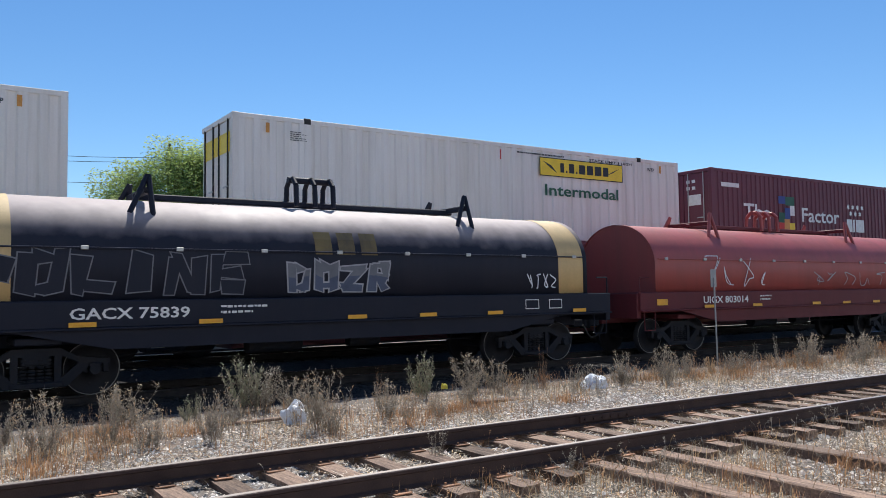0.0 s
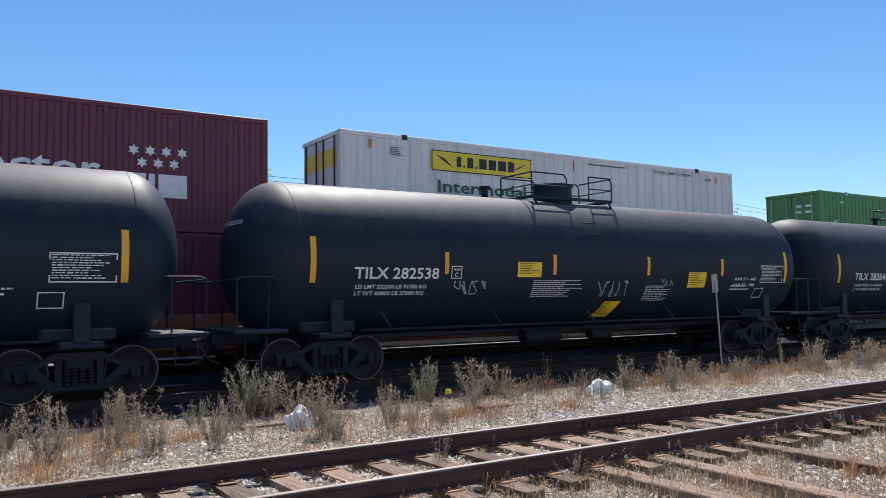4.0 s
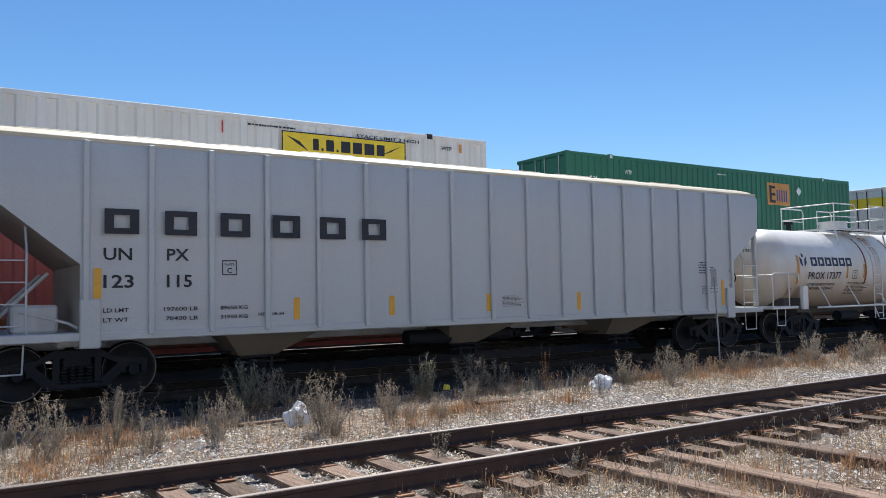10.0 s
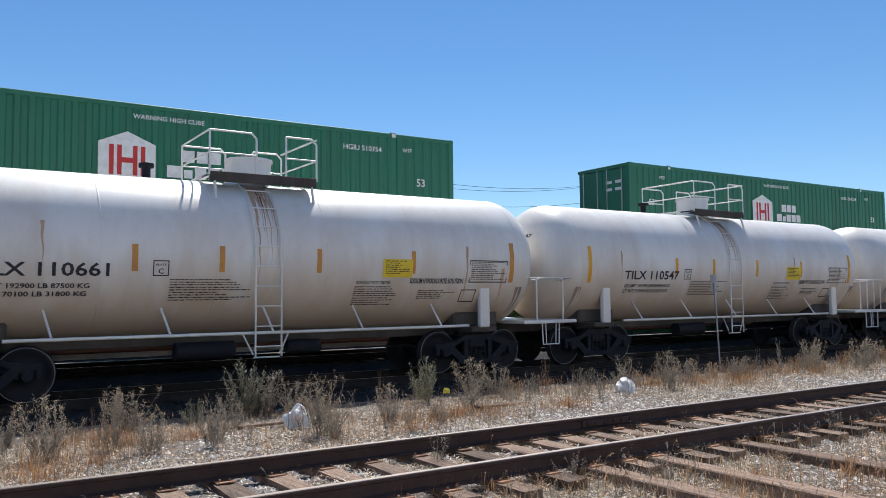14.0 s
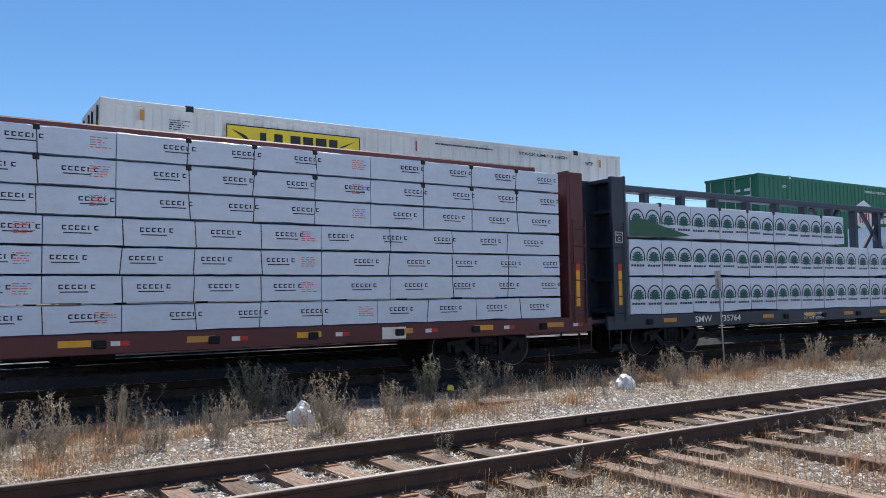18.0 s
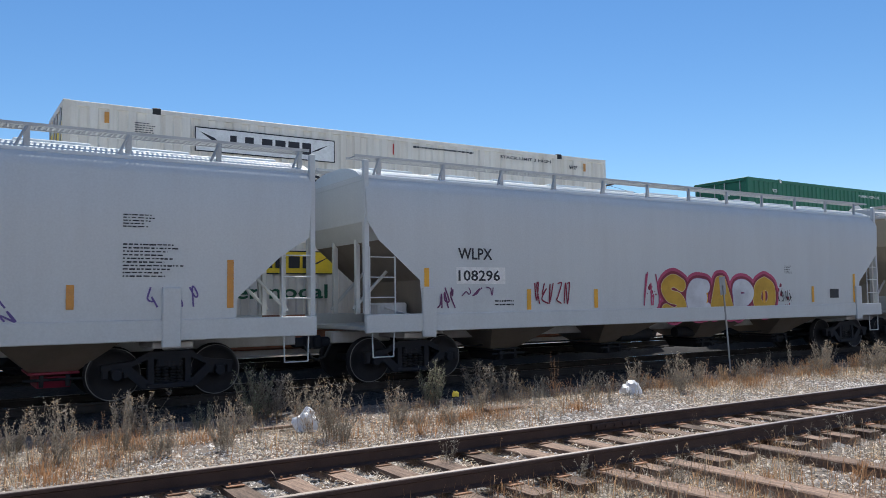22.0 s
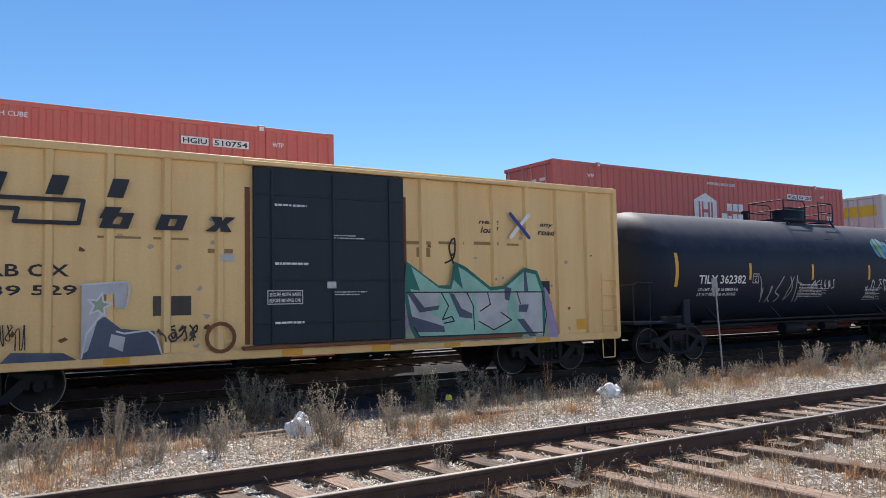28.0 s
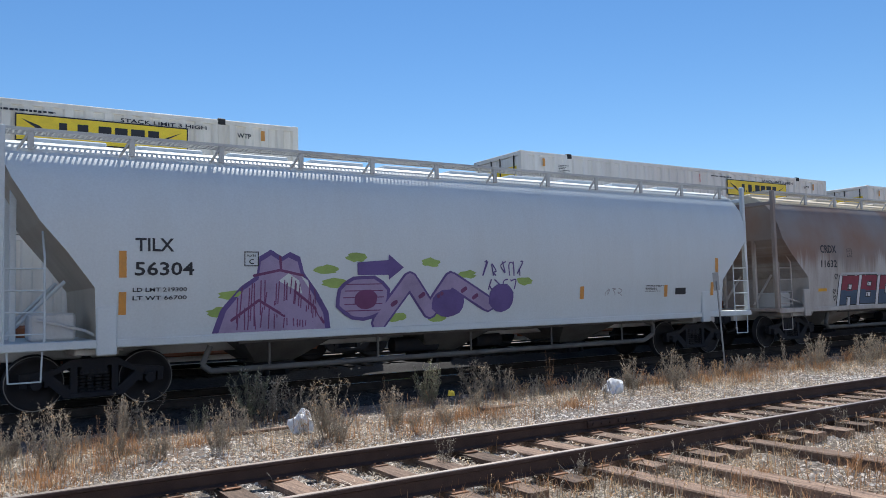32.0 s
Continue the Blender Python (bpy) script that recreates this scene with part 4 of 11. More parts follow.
def ribbon(g, pts, width, surf, out):
    """A painted stroke along points (u, w)."""
    h = width / 2
    for (a, b), (c, d) in zip(pts, pts[1:]):
        n = max(1, int(abs(d - b) / 0.15))
        l = math.hypot(c - a, d - b) or 1e-6
        nx, ny = -(d - b) / l * h, (c - a) / l * h
        for i in range(n):
            s, t = i / n, (i + 1) / n
            p, q = (a + (c - a) * s, b + (d - b) * s), (a + (c - a) * t, b + (d - b) * t)
            g.add([surf(p[0] - nx, p[1] - ny, out), surf(q[0] - nx, q[1] - ny, out), surf(q[0] + nx, q[1] + ny, out), surf(p[0] + nx, p[1] + ny, out)], [(0, 1, 2, 3)])
    if width > 0.03:
        for a, b in pts:
            g.add([surf(a + h * math.cos(k * 0.785), b + h * math.sin(k * 0.785), out + 0.0006) for k in range(8)], [tuple(range(8))])


def curve_points(rng, a, b, w0, w1, bends):
    """A looping letter-like stroke inside one cell."""
    xs = [(rng.uniform(a, b), rng.uniform(w0, w1)) for _ in range(bends)]
    xs[0], xs[-1] = (rng.uniform(a, (a + b) / 2), w0 + (w1 - w0) * rng.choice((0.05, 0.95))), (rng.uniform((a + b) / 2, b), w0 + (w1 - w0) * rng.choice((0.05, 0.95)))
    out = []
    for i in range(len(xs) - 1):
        p0, p1, p2, p3 = xs[max(0, i - 1)], xs[i], xs[i + 1], xs[min(len(xs) - 1, i + 2)]
        for k in range(6):
            t = k / 6
            out.append(tuple(0.5 * (2 * p1[c] + (p2[c] - p0[c]) * t + (2 * p0[c] - 5 * p1[c] + 4 * p2[c] - p3[c]) * t * t + (3 * p1[c] - p0[c] - 3 * p2[c] + p3[c]) * t ** 3) for c in (0, 1)))
    return [(min(max(x, a), b), min(max(y, w0), w1)) for x, y in out + [xs[-1]]]


def scribble(parent, u0, u1, w0, w1, n, surf, mat, seed, width=0.035, bends=5, name="sprayed_scrawl", label="thin sprayed scrawl"):
    rng = random.Random(seed)
    cell = (u1 - u0) / n
    g = Mesh()
    for i in range(n):
        ribbon(g, curve_points(rng, u0 + i * cell, u0 + (i + 0.88) * cell, w0, w1, bends), width, surf, 0.014)
    return part(name, g, mat, parent, label)


def fat_shape(g, cx, cy, radii, surf, out, grow=0.0):
    """A filled rounded shape about a middle, in rings that follow the side."""
    n, rings = len(radii), 4
    for k in range(rings):
        q = []
        for r in (k / rings, (k + 1) / rings):
            q.append([surf(cx + (R + grow) * r * math.cos(6.2832 * i / n), cy + (R + grow) * r * math.sin(6.2832 * i / n), out) for i, R in enumerate(radii)])
        for i in range(n):
            j = (i + 1) % n
            g.add([q[0][i], q[1][i], q[1][j], q[0][j]] if k else [q[0][i], q[1][i], q[1][j]], [(0, 1, 2, 3) if k else (0, 1, 2)])


def piece(parent, u0, u1, w0, w1, n, surf, fill, edge, seed, shine=None, cloud=None, weight=0.22, other=None, name="graffiti_piece", label="large sprayed piece of fat outlined shapes"):
    """Fat overlapping outlined shapes with slits: cloud, outline, fill and shine lie over one another."""
    rng = random.Random(seed)
    cell, hgt = (u1 - u0) / n, w1 - w0
    base = part(name, Mesh(), M[edge], parent, label)
    line = 0.055 if weight >= 0.18 else 0.03
    cl, ed, fl, fo, sl, sh = Mesh(), Mesh(), Mesh(), Mesh(), Mesh(), Mesh()
    for i in range(n):
        cx, cy = u0 + (i + 0.5) * cell, w0 + hgt * (0.5 + rng.uniform(-0.04, 0.04))
        a, b = cell * rng.uniform(0.50, 0.60), hgt * rng.uniform(0.42, 0.5)
        ph = [rng.uniform(0, 6.283) for _ in range(3)]
        lean = rng.uniform(-0.25, 0.25)
        radii = []
        for k in range(28):
            t = 6.2832 * k / 28
            p = rng.choice((2.6, 3.4)) if k == 0 else p
            R = ((abs(math.cos(t - lean)) / a) ** p + (abs(math.sin(t - lean)) / b) ** p) ** (-1 / p)
            radii.append(R * (0.90 + 0.10 * math.sin(3 * t + ph[0]) + 0.07 * math.sin(5 * t + ph[1]) + rng.uniform(-0.03, 0.03)))
        for _k in range(3):        # corners drawn out to points
            radii[rng.randrange(28)] *= rng.uniform(1.15, 1.35)
        lift = 0.0012 * (i % 2)
        if cloud:
            fat_shape(cl, cx, cy, radii, surf, 0.006 + lift, line * 2.6)
        fat_shape(ed, cx, cy, radii, surf, 0.010 + lift, line)
        fat_shape(fo if other and i % 2 else fl, cx, cy, radii, surf, 0.014 + lift)
        for _k in range(rng.choice((3, 4, 5))):       # slits that cut into the shape
            t = rng.choice((-1.57, 1.57, 0.0, 3.14)) + rng.uniform(-0.45, 0.45)
            R = radii[int(t / 6.2832 * 28) % 28]
            e = rng.uniform(0.30, 0.5)
            pts = [(cx + R * f * math.cos(t + (1 - f) * 0.5), cy + R * f * math.sin(t + (1 - f) * 0.5)) for f in (1.0, 0.75, e)]
            ribbon(sl, pts, line * rng.uniform(0.8, 1.7), surf, 0.018)
        if rng.random() < 0.6:
            ribbon(sl, [(cx - 0.08 * cell, cy + 0.12 * hgt), (cx + 0.05 * cell, cy + 0.16 * hgt)], line * 1.8, surf, 0.018)
        if shine:
            k0 = rng.randrange(8, 12)
            ribbon(sh, [(cx + (radii[k % 28] - line * 1.4) * math.cos(6.2832 * k / 28), cy + (radii[k % 28] - line * 1.4) * math.sin(6.2832 * k / 28)) for k in range(k0, k0 + rng.randrange(5, 10))], line * 0.7, surf, 0.020)
    if cloud:
        for _k in range(n * 4):        # drips and dots round the piece
            x, y, r = rng.uniform(u0 - 0.25, u1 + 0.25), rng.choice((w0, w1)) + rng.uniform(-0.12, 0.1) * hgt, rng.uniform(0.02, 0.07)
            cl.add([surf(x + r * math.cos(k * 0.785), y + r * math.sin(k * 0.785), 0.0045) for k in range(8)], [tuple(range(8))])
        part("sprayed_cloud", cl, M[cloud], base)
    part("outline", ed, M[edge], base)
    part("fill", fl, M[fill], base)
    if other:
        part("fill", fo, M[other], base)
    part("slit", sl, M[edge], base)
    if shine:
        part("highlight", sh, M[shine], base)
    return base


def run_stain(car, u, top, bottom, width, surf, mat, seed):
    """A stain that ran down the side, wide at its source and ragged below."""
    rng = random.Random(seed)
    g = Mesh()
    for k in range(max(3, int(width / 0.035))):
        x = u + rng.uniform(-0.5, 0.5) * width
        w, end = rng.uniform(0.012, 0.035), bottom + (top - bottom) * rng.uniform(0, 0.75)
        n = max(3, int((top - end) / 0.1))
        pts = [(x + 0.012 * math.sin(i * 1.3 + k), top - (top - end) * i / n) for i in range(n + 1)]
        for i in range(n):
            (a, b), (c, d) = pts[i], pts[i + 1]
            h0, h1 = w * (1 - i / n) / 1, w * (1 - (i + 1) / n)
            g.add([surf(a - h0, b, 0.004 + 0.0004 * k), surf(a + h0, b, 0.004 + 0.0004 * k), surf(c + h1, d, 0.004 + 0.0004 * k), surf(c - h1, d, 0.004 + 0.0004 * k)], [(0, 1, 2, 3)])
    return part("stain_streak", g, mat, car)


def underframe(car, half, truck_x, mat, sill_z=0.95, step=True):
    """Stub sills, couplers, steps, brake gear and two bogies; returns the wheelsets."""
    sets = truck(car, -truck_x) + truck(car, truck_x)
    part("centre_sill", Mesh().box(-half, half, -0.18, 0.18, 0.80, sill_z + 0.1, 0.02), mat, car)
    for e in (-1, 1):
        c = part("coupler", Mesh().box(e * half, e * (half + 0.42), -0.1, 0.1, 0.74, 0.94, 0.03), M["steel"], car)
        part("knuckle", Mesh().box(e * (half + 0.40), e * (half + 0.62), -0.16, 0.10, 0.70, 0.98, 0.05), M["steel"], c)
        part("air_hose", Mesh().tube([(e * (half + 0.1), -0.35, 0.8), (e * (half + 0.25), -0.38, 0.55), (e * (half + 0.5), -0.25, 0.45)], 0.025), M["dark_gap"], car)
        part("bolster_plate", Mesh().box(e * truck_x - 0.35, e * truck_x + 0.35, -1.3, 1.3, 0.90, 1.02, 0.02), mat, car)
    part("brake_cylinder", Mesh().cyl((0.6, -0.55, 0.72), (1.3, -0.55, 0.72), 0.14, n=12), M["steel"], car)
    part("air_tank", Mesh().cyl((-1.6, -0.6, 0.72), (-0.5, -0.6, 0.72), 0.17, n=12), M["steel"], car)
    part("brake_rod", Mesh().cyl((-truck_x + 1, -0.3, 0.62), (truck_x - 1, -0.3, 0.62), 0.02, n=6), M["steel"], car)
    return sets


def sill_step(car, x, y, z, mat, w=0.42):
    return part("stirrup_step", Mesh().tube([(x - w / 2, y, z), (x - w / 2 + 0.02, y, z - 0.5), (x + w / 2 - 0.02, y, z - 0.5), (x + w / 2, y, z)], 0.014), mat, car)


def ladder(car, x0, x1, y, z0, z1, rungs, mat, lean=None):
    """Two rails and rungs on a side; lean gives y for a height."""
    at = lean or (lambda z: y)
    zs = [z0 + (z1 - z0) * i / 8 for i in range(9)]
    l = part("ladder", Mesh().tube([(x0, at(z), z) for z in zs], 0.018).tube([(x1, at(z), z) for z in zs], 0.018), mat, car)
    for i in range(rungs):
        z = z0 + (i + 0.5) * (z1 - z0) / rungs
        part("rung", Mesh().cyl((x0, at(z), z), (x1, at(z), z), 0.013, n=6), mat, l)
    return l


def placard(car, x, z, surf, text="", mat=None):
    h = 0.15
    d = polygon(car, [(x - h, z), (x, z - h), (x + h, z), (x, z + h)], surf, mat or M["white"], "placard", "diamond hazard placard", out=0.02)
    k = h * 0.86
    g = Mesh()
    ring = [(x - k, z), (x, z - k), (x + k, z), (x, z + k), (x - k, z)]
    ribbon(g, ring, 0.012, surf, 0.024)
    part("placard_border", g, M["white"] if mat else M["ink"], d)
    if text:
        words(d, text, x - 0.085, x + 0.085, z - 0.03, z + 0.03, surf, M["white"] if mat else M["ink"], out=0.026)
    return d


def data_panel(car, u0, u1, w0, w1, surf, mat, seed):
    f = frame_mark(car, u0, u1, w0, w1, surf, M[mat], 0.02, "data_panel", "ruled test-data panel")
    if mat == "blue_mark":
        patch(f, u0 + 0.02, u1 - 0.02, w0 + 0.02, w1 - 0.02, surf, M["navy_print"], "panel_ground", out=0.009)
        for k in range(6):
            z = w0 + (k + 1) * (w1 - w0) / 7
            patch(f, u0 + 0.03, u1 - 0.03, z - 0.008, z + 0.008, surf, M["white"], "ruled_line", out=0.013)
        return
    bars(f, u0 + 0.04, u1 - 0.04, w0 + 0.04, w1 - 0.03, 6, surf, M[mat], seed)


def plate_mark(car, u, w, surf, mat, size=0.27):
    f = frame_mark(car, u, u + size, w, w + size, surf, M[mat], 0.018, "plate_mark")
    words(f, "C", u + size * 0.33, u + size * 0.67, w + size * 0.16, w + size * 0.5, surf, M[mat])
    words(f, "PLATE", u + size * 0.18, u + size * 0.82, w + size * 0.64, w + size * 0.8, surf, M[mat])


# left end, width and foot of the reporting mark, where a car differs from its kind
MARKS = {7: (-4.32, 1.99, 2.08), 8: (-3.96, 1.94, 1.99), 9: (-4.34, 1.57, 2.05), 10: (-4.14, 1.79, 1.93), 13: (-4.95, 2.1, 2.09), 14: (-4.41, 2.0, 2.08), 15: (-5.0, 2.1, 2.09)}


def tank_car(s, kind, color, ink, mark, number, label, seed, stripes="yellow", extras=None, weights=None, mark_w=None):
    big, mid = kind == "large", kind == "medium"
    r, cz, end, st, tk = (1.60, 2.50, 8.62, 7.45, 6.85) if big else ((1.50, 2.49, 6.75, 5.6, 4.95) if mid else (1.27, 2.27, 5.72, 4.68, 4.5))
    car = thing("tank_car", label, "tank car", "cars of the near train")
    P = M[color]
    rng = random.Random(seed)
    hd = 0.95 if big else (0.95 if mid else 0.9)
    prof = [(-end + hd - hd * math.cos(a), r * math.sin(a) ** 0.9 if a > 0 else 0.002) for a in [i * math.pi / 24 for i in range(13)]]
    prof += [(x, r) for x in np.linspace(-end + hd, end - hd, 12)[1:-1]]
    prof += [(-x, rr) for x, rr in prof[12::-1]]
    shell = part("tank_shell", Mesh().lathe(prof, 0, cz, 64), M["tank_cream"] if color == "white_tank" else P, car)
    for x in (-end + hd, -end * 0.45, -end * 0.16, end * 0.16, end * 0.45, end - hd):
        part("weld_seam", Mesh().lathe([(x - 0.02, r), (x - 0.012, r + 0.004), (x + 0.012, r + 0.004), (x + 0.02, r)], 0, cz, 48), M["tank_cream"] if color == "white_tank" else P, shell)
    surf = tank_side(cz, r)
    frame_x = end + (0.35 if big else 0.55)
    sets = underframe(car, frame_x, tk, M["frame_dirt"] if color == "white_tank" else P)
    white = color == "white_tank"
    trim = M["white_tank"] if white else P
    for e in (-1, 1):
        # saddle, end platform, hand rails
        part("saddle", Mesh().box(e * tk - 0.6, e * tk + 0.6, -1.0, 1.0, 1.0, cz - r + 0.35, 0.05), M["frame_dirt"] if white else trim, car)
        part("saddle_brace", Mesh().box(e * (tk - 0.15), e * (tk + 0.12), -1.36, -1.24, 1.0, cz - 0.55, 0.02), trim, car)
        part("end_platform", Mesh().box(e * (end - 0.75), e * (frame_x - 0.05), -1.42, 1.42, 1.04, 1.12, 0.015), trim, car)
        for y in (-1.38, 1.38):
            part("hand_rail", Mesh().tube([(e * (frame_x - 0.1), y, 1.1), (e * (frame_x - 0.1), y, 2.05), (e * (frame_x - 0.2), y, 2.1), (e * (end - 0.9), y * 0.97, 2.1), (e * (end - 0.95), y * 0.95, 1.9)], 0.02), trim, car)
            part("hand_rail_post", Mesh().cyl((e * (end - 0.35), y, 1.1), (e * (end - 0.35), y, 2.1), 0.017, n=6), trim, car)
        part("end_rail", Mesh().tube([(e * (frame_x - 0.1), -1.38, 2.05), (e * (frame_x - 0.1), 1.38, 2.05)], 0.018), trim, car)
        sill_step(car, e * (frame_x - 0.45), -1.40, 1.06, trim)
    if not big:
        part("hand_brake_wheel", Mesh().lathe([(-0.02, 0.2), (0.0, 0.23), (0.02, 0.2), (0.0, 0.19)], 0, 2.0, 24, x0=-(frame_x + 0.02)), M["steel"], car)
        part("hand_brake_post", Mesh().box(-frame_x - 0.02, -frame_x + 0.08, -0.1, 0.1, 1.1, 2.2, 0.01), trim, car)
    # side walk pipe and braces
    zr = 1.05
    part("side_rail", Mesh().cyl((-tk + 0.5, -1.42, zr), (tk - 0.5, -1.42, zr), 0.03, n=8), trim if not big else M["steel"], car)
    for x in np.linspace(-tk + 1.2, tk - 1.2, 5):
        dz = cz - math.sqrt(max(0, r * r - 1.1 ** 2))
        part("rail_bracket", Mesh().tube([(x, -1.42, zr), (x - 0.12, -1.12, dz + 0.1)], 0.022), trim, car)
    # top platform with manway
    top = cz + r
    px0, px1 = (-1.25, 1.45) if big else ((-1.08, 1.08) if mid else (-2.1, 0.95))
    deck = top + 0.02
    yd = 0.62 if big else 0.95
    plat = part("top_platform", Mesh().box(px0, px1, -yd, -yd + 0.06, deck - 0.02, deck + 0.05).box(px0, px1, yd - 0.06, yd, deck - 0.02, deck + 0.05).box(px0, px0 + 0.06, -yd, yd, deck - 0.02, deck + 0.05).box(px1 - 0.06, px1, -yd, yd, deck - 0.02, deck + 0.05), trim, car)
    g = Mesh()
    for k in range(int((px1 - px0) / 0.11)):
        x = px0 + 0.06 + k * 0.11
        for y0, y1 in ((-yd, -0.42), (0.42, yd)):
            g.box(x, x + 0.085, y0, y1, deck + 0.0, deck + 0.035)
    if mid:
        g = Mesh()
        for y0, y1 in ((-yd, -0.46), (0.46, yd)):
            g.box(px0, px1, y0, y1, deck - 0.01, deck + 0.03)
        part("deck_edge", Mesh().box(px0, px1, -yd - 0.02, -yd + 0.03, deck - 0.12, deck + 0.07, 0.01), M["frame_dirt"], plat, "dull dark deck edge")
    part("grating", g, M["steel"], plat)
    hh = 0.62 if big else 0.85
    for sgn in (-1, 1):
        for a, b in ((px0, px0 + (px1 - px0) * 0.42), (px1 - (px1 - px0) * 0.3, px1)):
            part("guard_rail", Mesh().tube([(a, sgn * yd, deck), (a, sgn * yd, deck + hh), (b - 0.1, sgn * yd, deck + hh), (b, sgn * yd, deck + hh - 0.1), (b, sgn * yd, deck)], 0.02), trim, plat)
            part("mid_rail", Mesh().tube([(a, sgn * yd, deck + hh * 0.5), (b, sgn * yd, deck + hh * 0.5)], 0.016), trim, plat)
        for x in (px0 + 0.1, px1 - 0.1):
            yy = yd * 0.96
            part("platform_leg", Mesh().tube([(x, sgn * yy, deck), (x, sgn * (yy + 0.12), cz + math.sqrt(max(0.01, r * r - (yy + 0.12) ** 2)) - 0.02)], 0.028), trim, plat)
    part("end_guard_rail", Mesh().tube([(px0, -yd, deck + hh), (px0, yd, deck + hh)], 0.02).tube([(px0, -yd, deck + hh * 0.5), (px0, yd, deck + hh * 0.5)], 0.016), trim, plat)
    part("end_guard_rail", Mesh().tube([(px1, -yd, deck + hh), (px1, yd, deck + hh)], 0.02).tube([(px1, -yd, deck + hh * 0.5), (px1, yd, deck + hh * 0.5)], 0.016), trim, plat)
    mx = (px0 + px1) / 2 - (0.15 if big else 0)
    mr, mh = (0.5, 0.48) if big else (0.45, 0.55 if mid else 0.42)
    dome = part("manway", Mesh().cyl((mx, 0, top - 0.1), (mx, 0, top + mh - 0.1), mr, n=28), trim, car)
    part("manway_lid", Mesh().cyl((mx, 0, top + mh - 0.1), (mx, 0, top + mh - 0.04), mr + 0.03, n=28), trim, dome)
    part("relief_valve", Mesh().cyl((px0 - 0.9, 0.1, top - 0.05), (px0 - 0.9, 0.1, top + 0.22), 0.08, n=12).cyl((px0 - 0.9, 0.1, top + 0.22), (px0 - 0.9, 0.1, top + 0.3), 0.14, n=12), M["steel"], car)
    # ladder down the side
    if not big:
        lx = mx - 0.4 if mid else mx
        yl = lambda z: -math.sqrt(max(0.25, (r + 0.06) ** 2 - (z - cz) ** 2)) if z > cz else -(r + 0.06)
        ladder(car, lx, lx + 0.5, 0, 0.62, top - 0.05, 9, trim, yl)
        part("ladder_foot", Mesh().tube([(lx, -1.45, 0.6), (lx + 0.5, -1.45, 0.6)], 0.016).tube([(lx - 0.2, -1.42, zr), (lx, -1.45, 0.65)], 0.016).tube([(lx + 0.7, -1.42, zr), (lx + 0.5, -1.45, 0.65)], 0.016), trim, car)
    else:
        part("grab_steps", Mesh().tube([(mx - 0.2, -1.35, cz + 0.95), (mx + 0.2, -1.35, cz + 0.95)], 0.015).tube([(mx - 0.2, -1.5, cz + 0.65), (mx + 0.2, -1.5, cz + 0.65)], 0.015), trim, car)
    # reflective stripes
    inner = (-4.4, -1.4, 1.72, 4.6) if big else ((-2.5, 0.8 if not mid else -1.0, 0.9, 3.02) if mid else (-2.0, -1.0 if seed != 8 else -1.5, 1.5, 2.9))
    for e in (-1, 1):
        patch(car, e * st - 0.06, e * st + 0.06, cz - 0.50, cz + 0.38, surf, M[stripes], "reflective_stripe")
    for x in inner:
        patch(car, x - 0.05, x + 0.05, cz - 0.32, cz + 0.14, surf, M[stripes], "reflective_stripe")
    # marks
    I = M[ink]
    u0 = -st + (0.88 if big else (1.05 if mid else 0.5))
    h0, h1 = cz - 0.42, cz - 0.19
    if kind == "small" and seed in (8, 10):
        h0, h1 = cz - 0.33, cz - 0.12
    wm = mark_w or 1.98
    if seed in MARKS:
        u0, wm, h0 = MARKS[seed]
        h1 = h0 + 0.22
    words(car, mark + " " + number, u0, u0 + wm, h0, h1, surf, I, "reporting_mark")
    a, b = weights or ("LD LMT 202200 LB 91700 KG", "LT WT 60800 LB 27600 KG")
    words(car, a, u0 + 0.05, u0 + wm * 0.86, h0 - 0.20, h0 - 0.12, surf, I, "weight_lines")
    words(car, b, u0 + 0.05, u0 + wm * 0.84, h0 - 0.33, h0 - 0.25, surf, I, "weight_lines")
    plate_mark(car, inner[0] + (0.12 if big else 0.3), h0, surf, ink)
    data_panel(car, st - 1.15, st - 0.12, cz - 0.5, cz - 0.02, surf, ink if not (kind == "small" and white) else "blue_mark", seed)
    bars(car, -2.0 if big else -1.9, -0.4, cz - 0.85, cz - 0.45, 5, surf, I, seed + 1)
    bars(car, 1.7, 2.75, cz - 0.98, cz - 0.58, 5, surf, I, seed + 2)
    bars(car, st - 2.4, st - 1.4, cz - (0.86 if mid else 0.75), cz - (0.66 if mid else 0.58), 3 if mid else 2, surf, I, seed + 3)
    frame_mark(car, st - 1.3, st - 0.9, cz - 0.92, cz - 0.65, surf, I, 0.02, "stencil_box")
    words(car, mark + " " + number, -0.35 * r, 0.35 * r, 0, 0.09, lambda u, w, out=0: (-end + hd - hd * math.sqrt(max(0.0, 1 - (u * u + (0.42 * r + w) ** 2) / (r * r))) - 0.03, -u, cz + 0.42 * r + w), I, "end_mark")
    for o in (extras or []):
        o(car, surf, cz, r, st)
    if white:
        for k in range(3):      # rust and product runs
            x = rng.uniform(-end + 1, end - 1)
            run_stain(car, x, cz + rng.uniform(-0.2, 0.5), cz - rng.uniform(0.7, 1.2), 0.035, surf, M["rust_light"], seed * 10 + k)
        run_stain(car, lx + 0.25, top - 0.16, cz - 0.7, 0.42, surf, M["rust_light"], seed)
        run_stain(car, lx + 0.3, top - 0.2, cz + 0.5, 0.2, surf, M["rust"], seed + 1)
        for e in (-1, 1):
            run_stain(car, e * (end - hd * 0.9), cz - 0.6, cz - r + 0.1, 0.22, surf, M["rust_film"], seed + 3 + e)
    MOVERS.append((car, s, Y_B, Z_B, SPEED_B, sets))
    return car


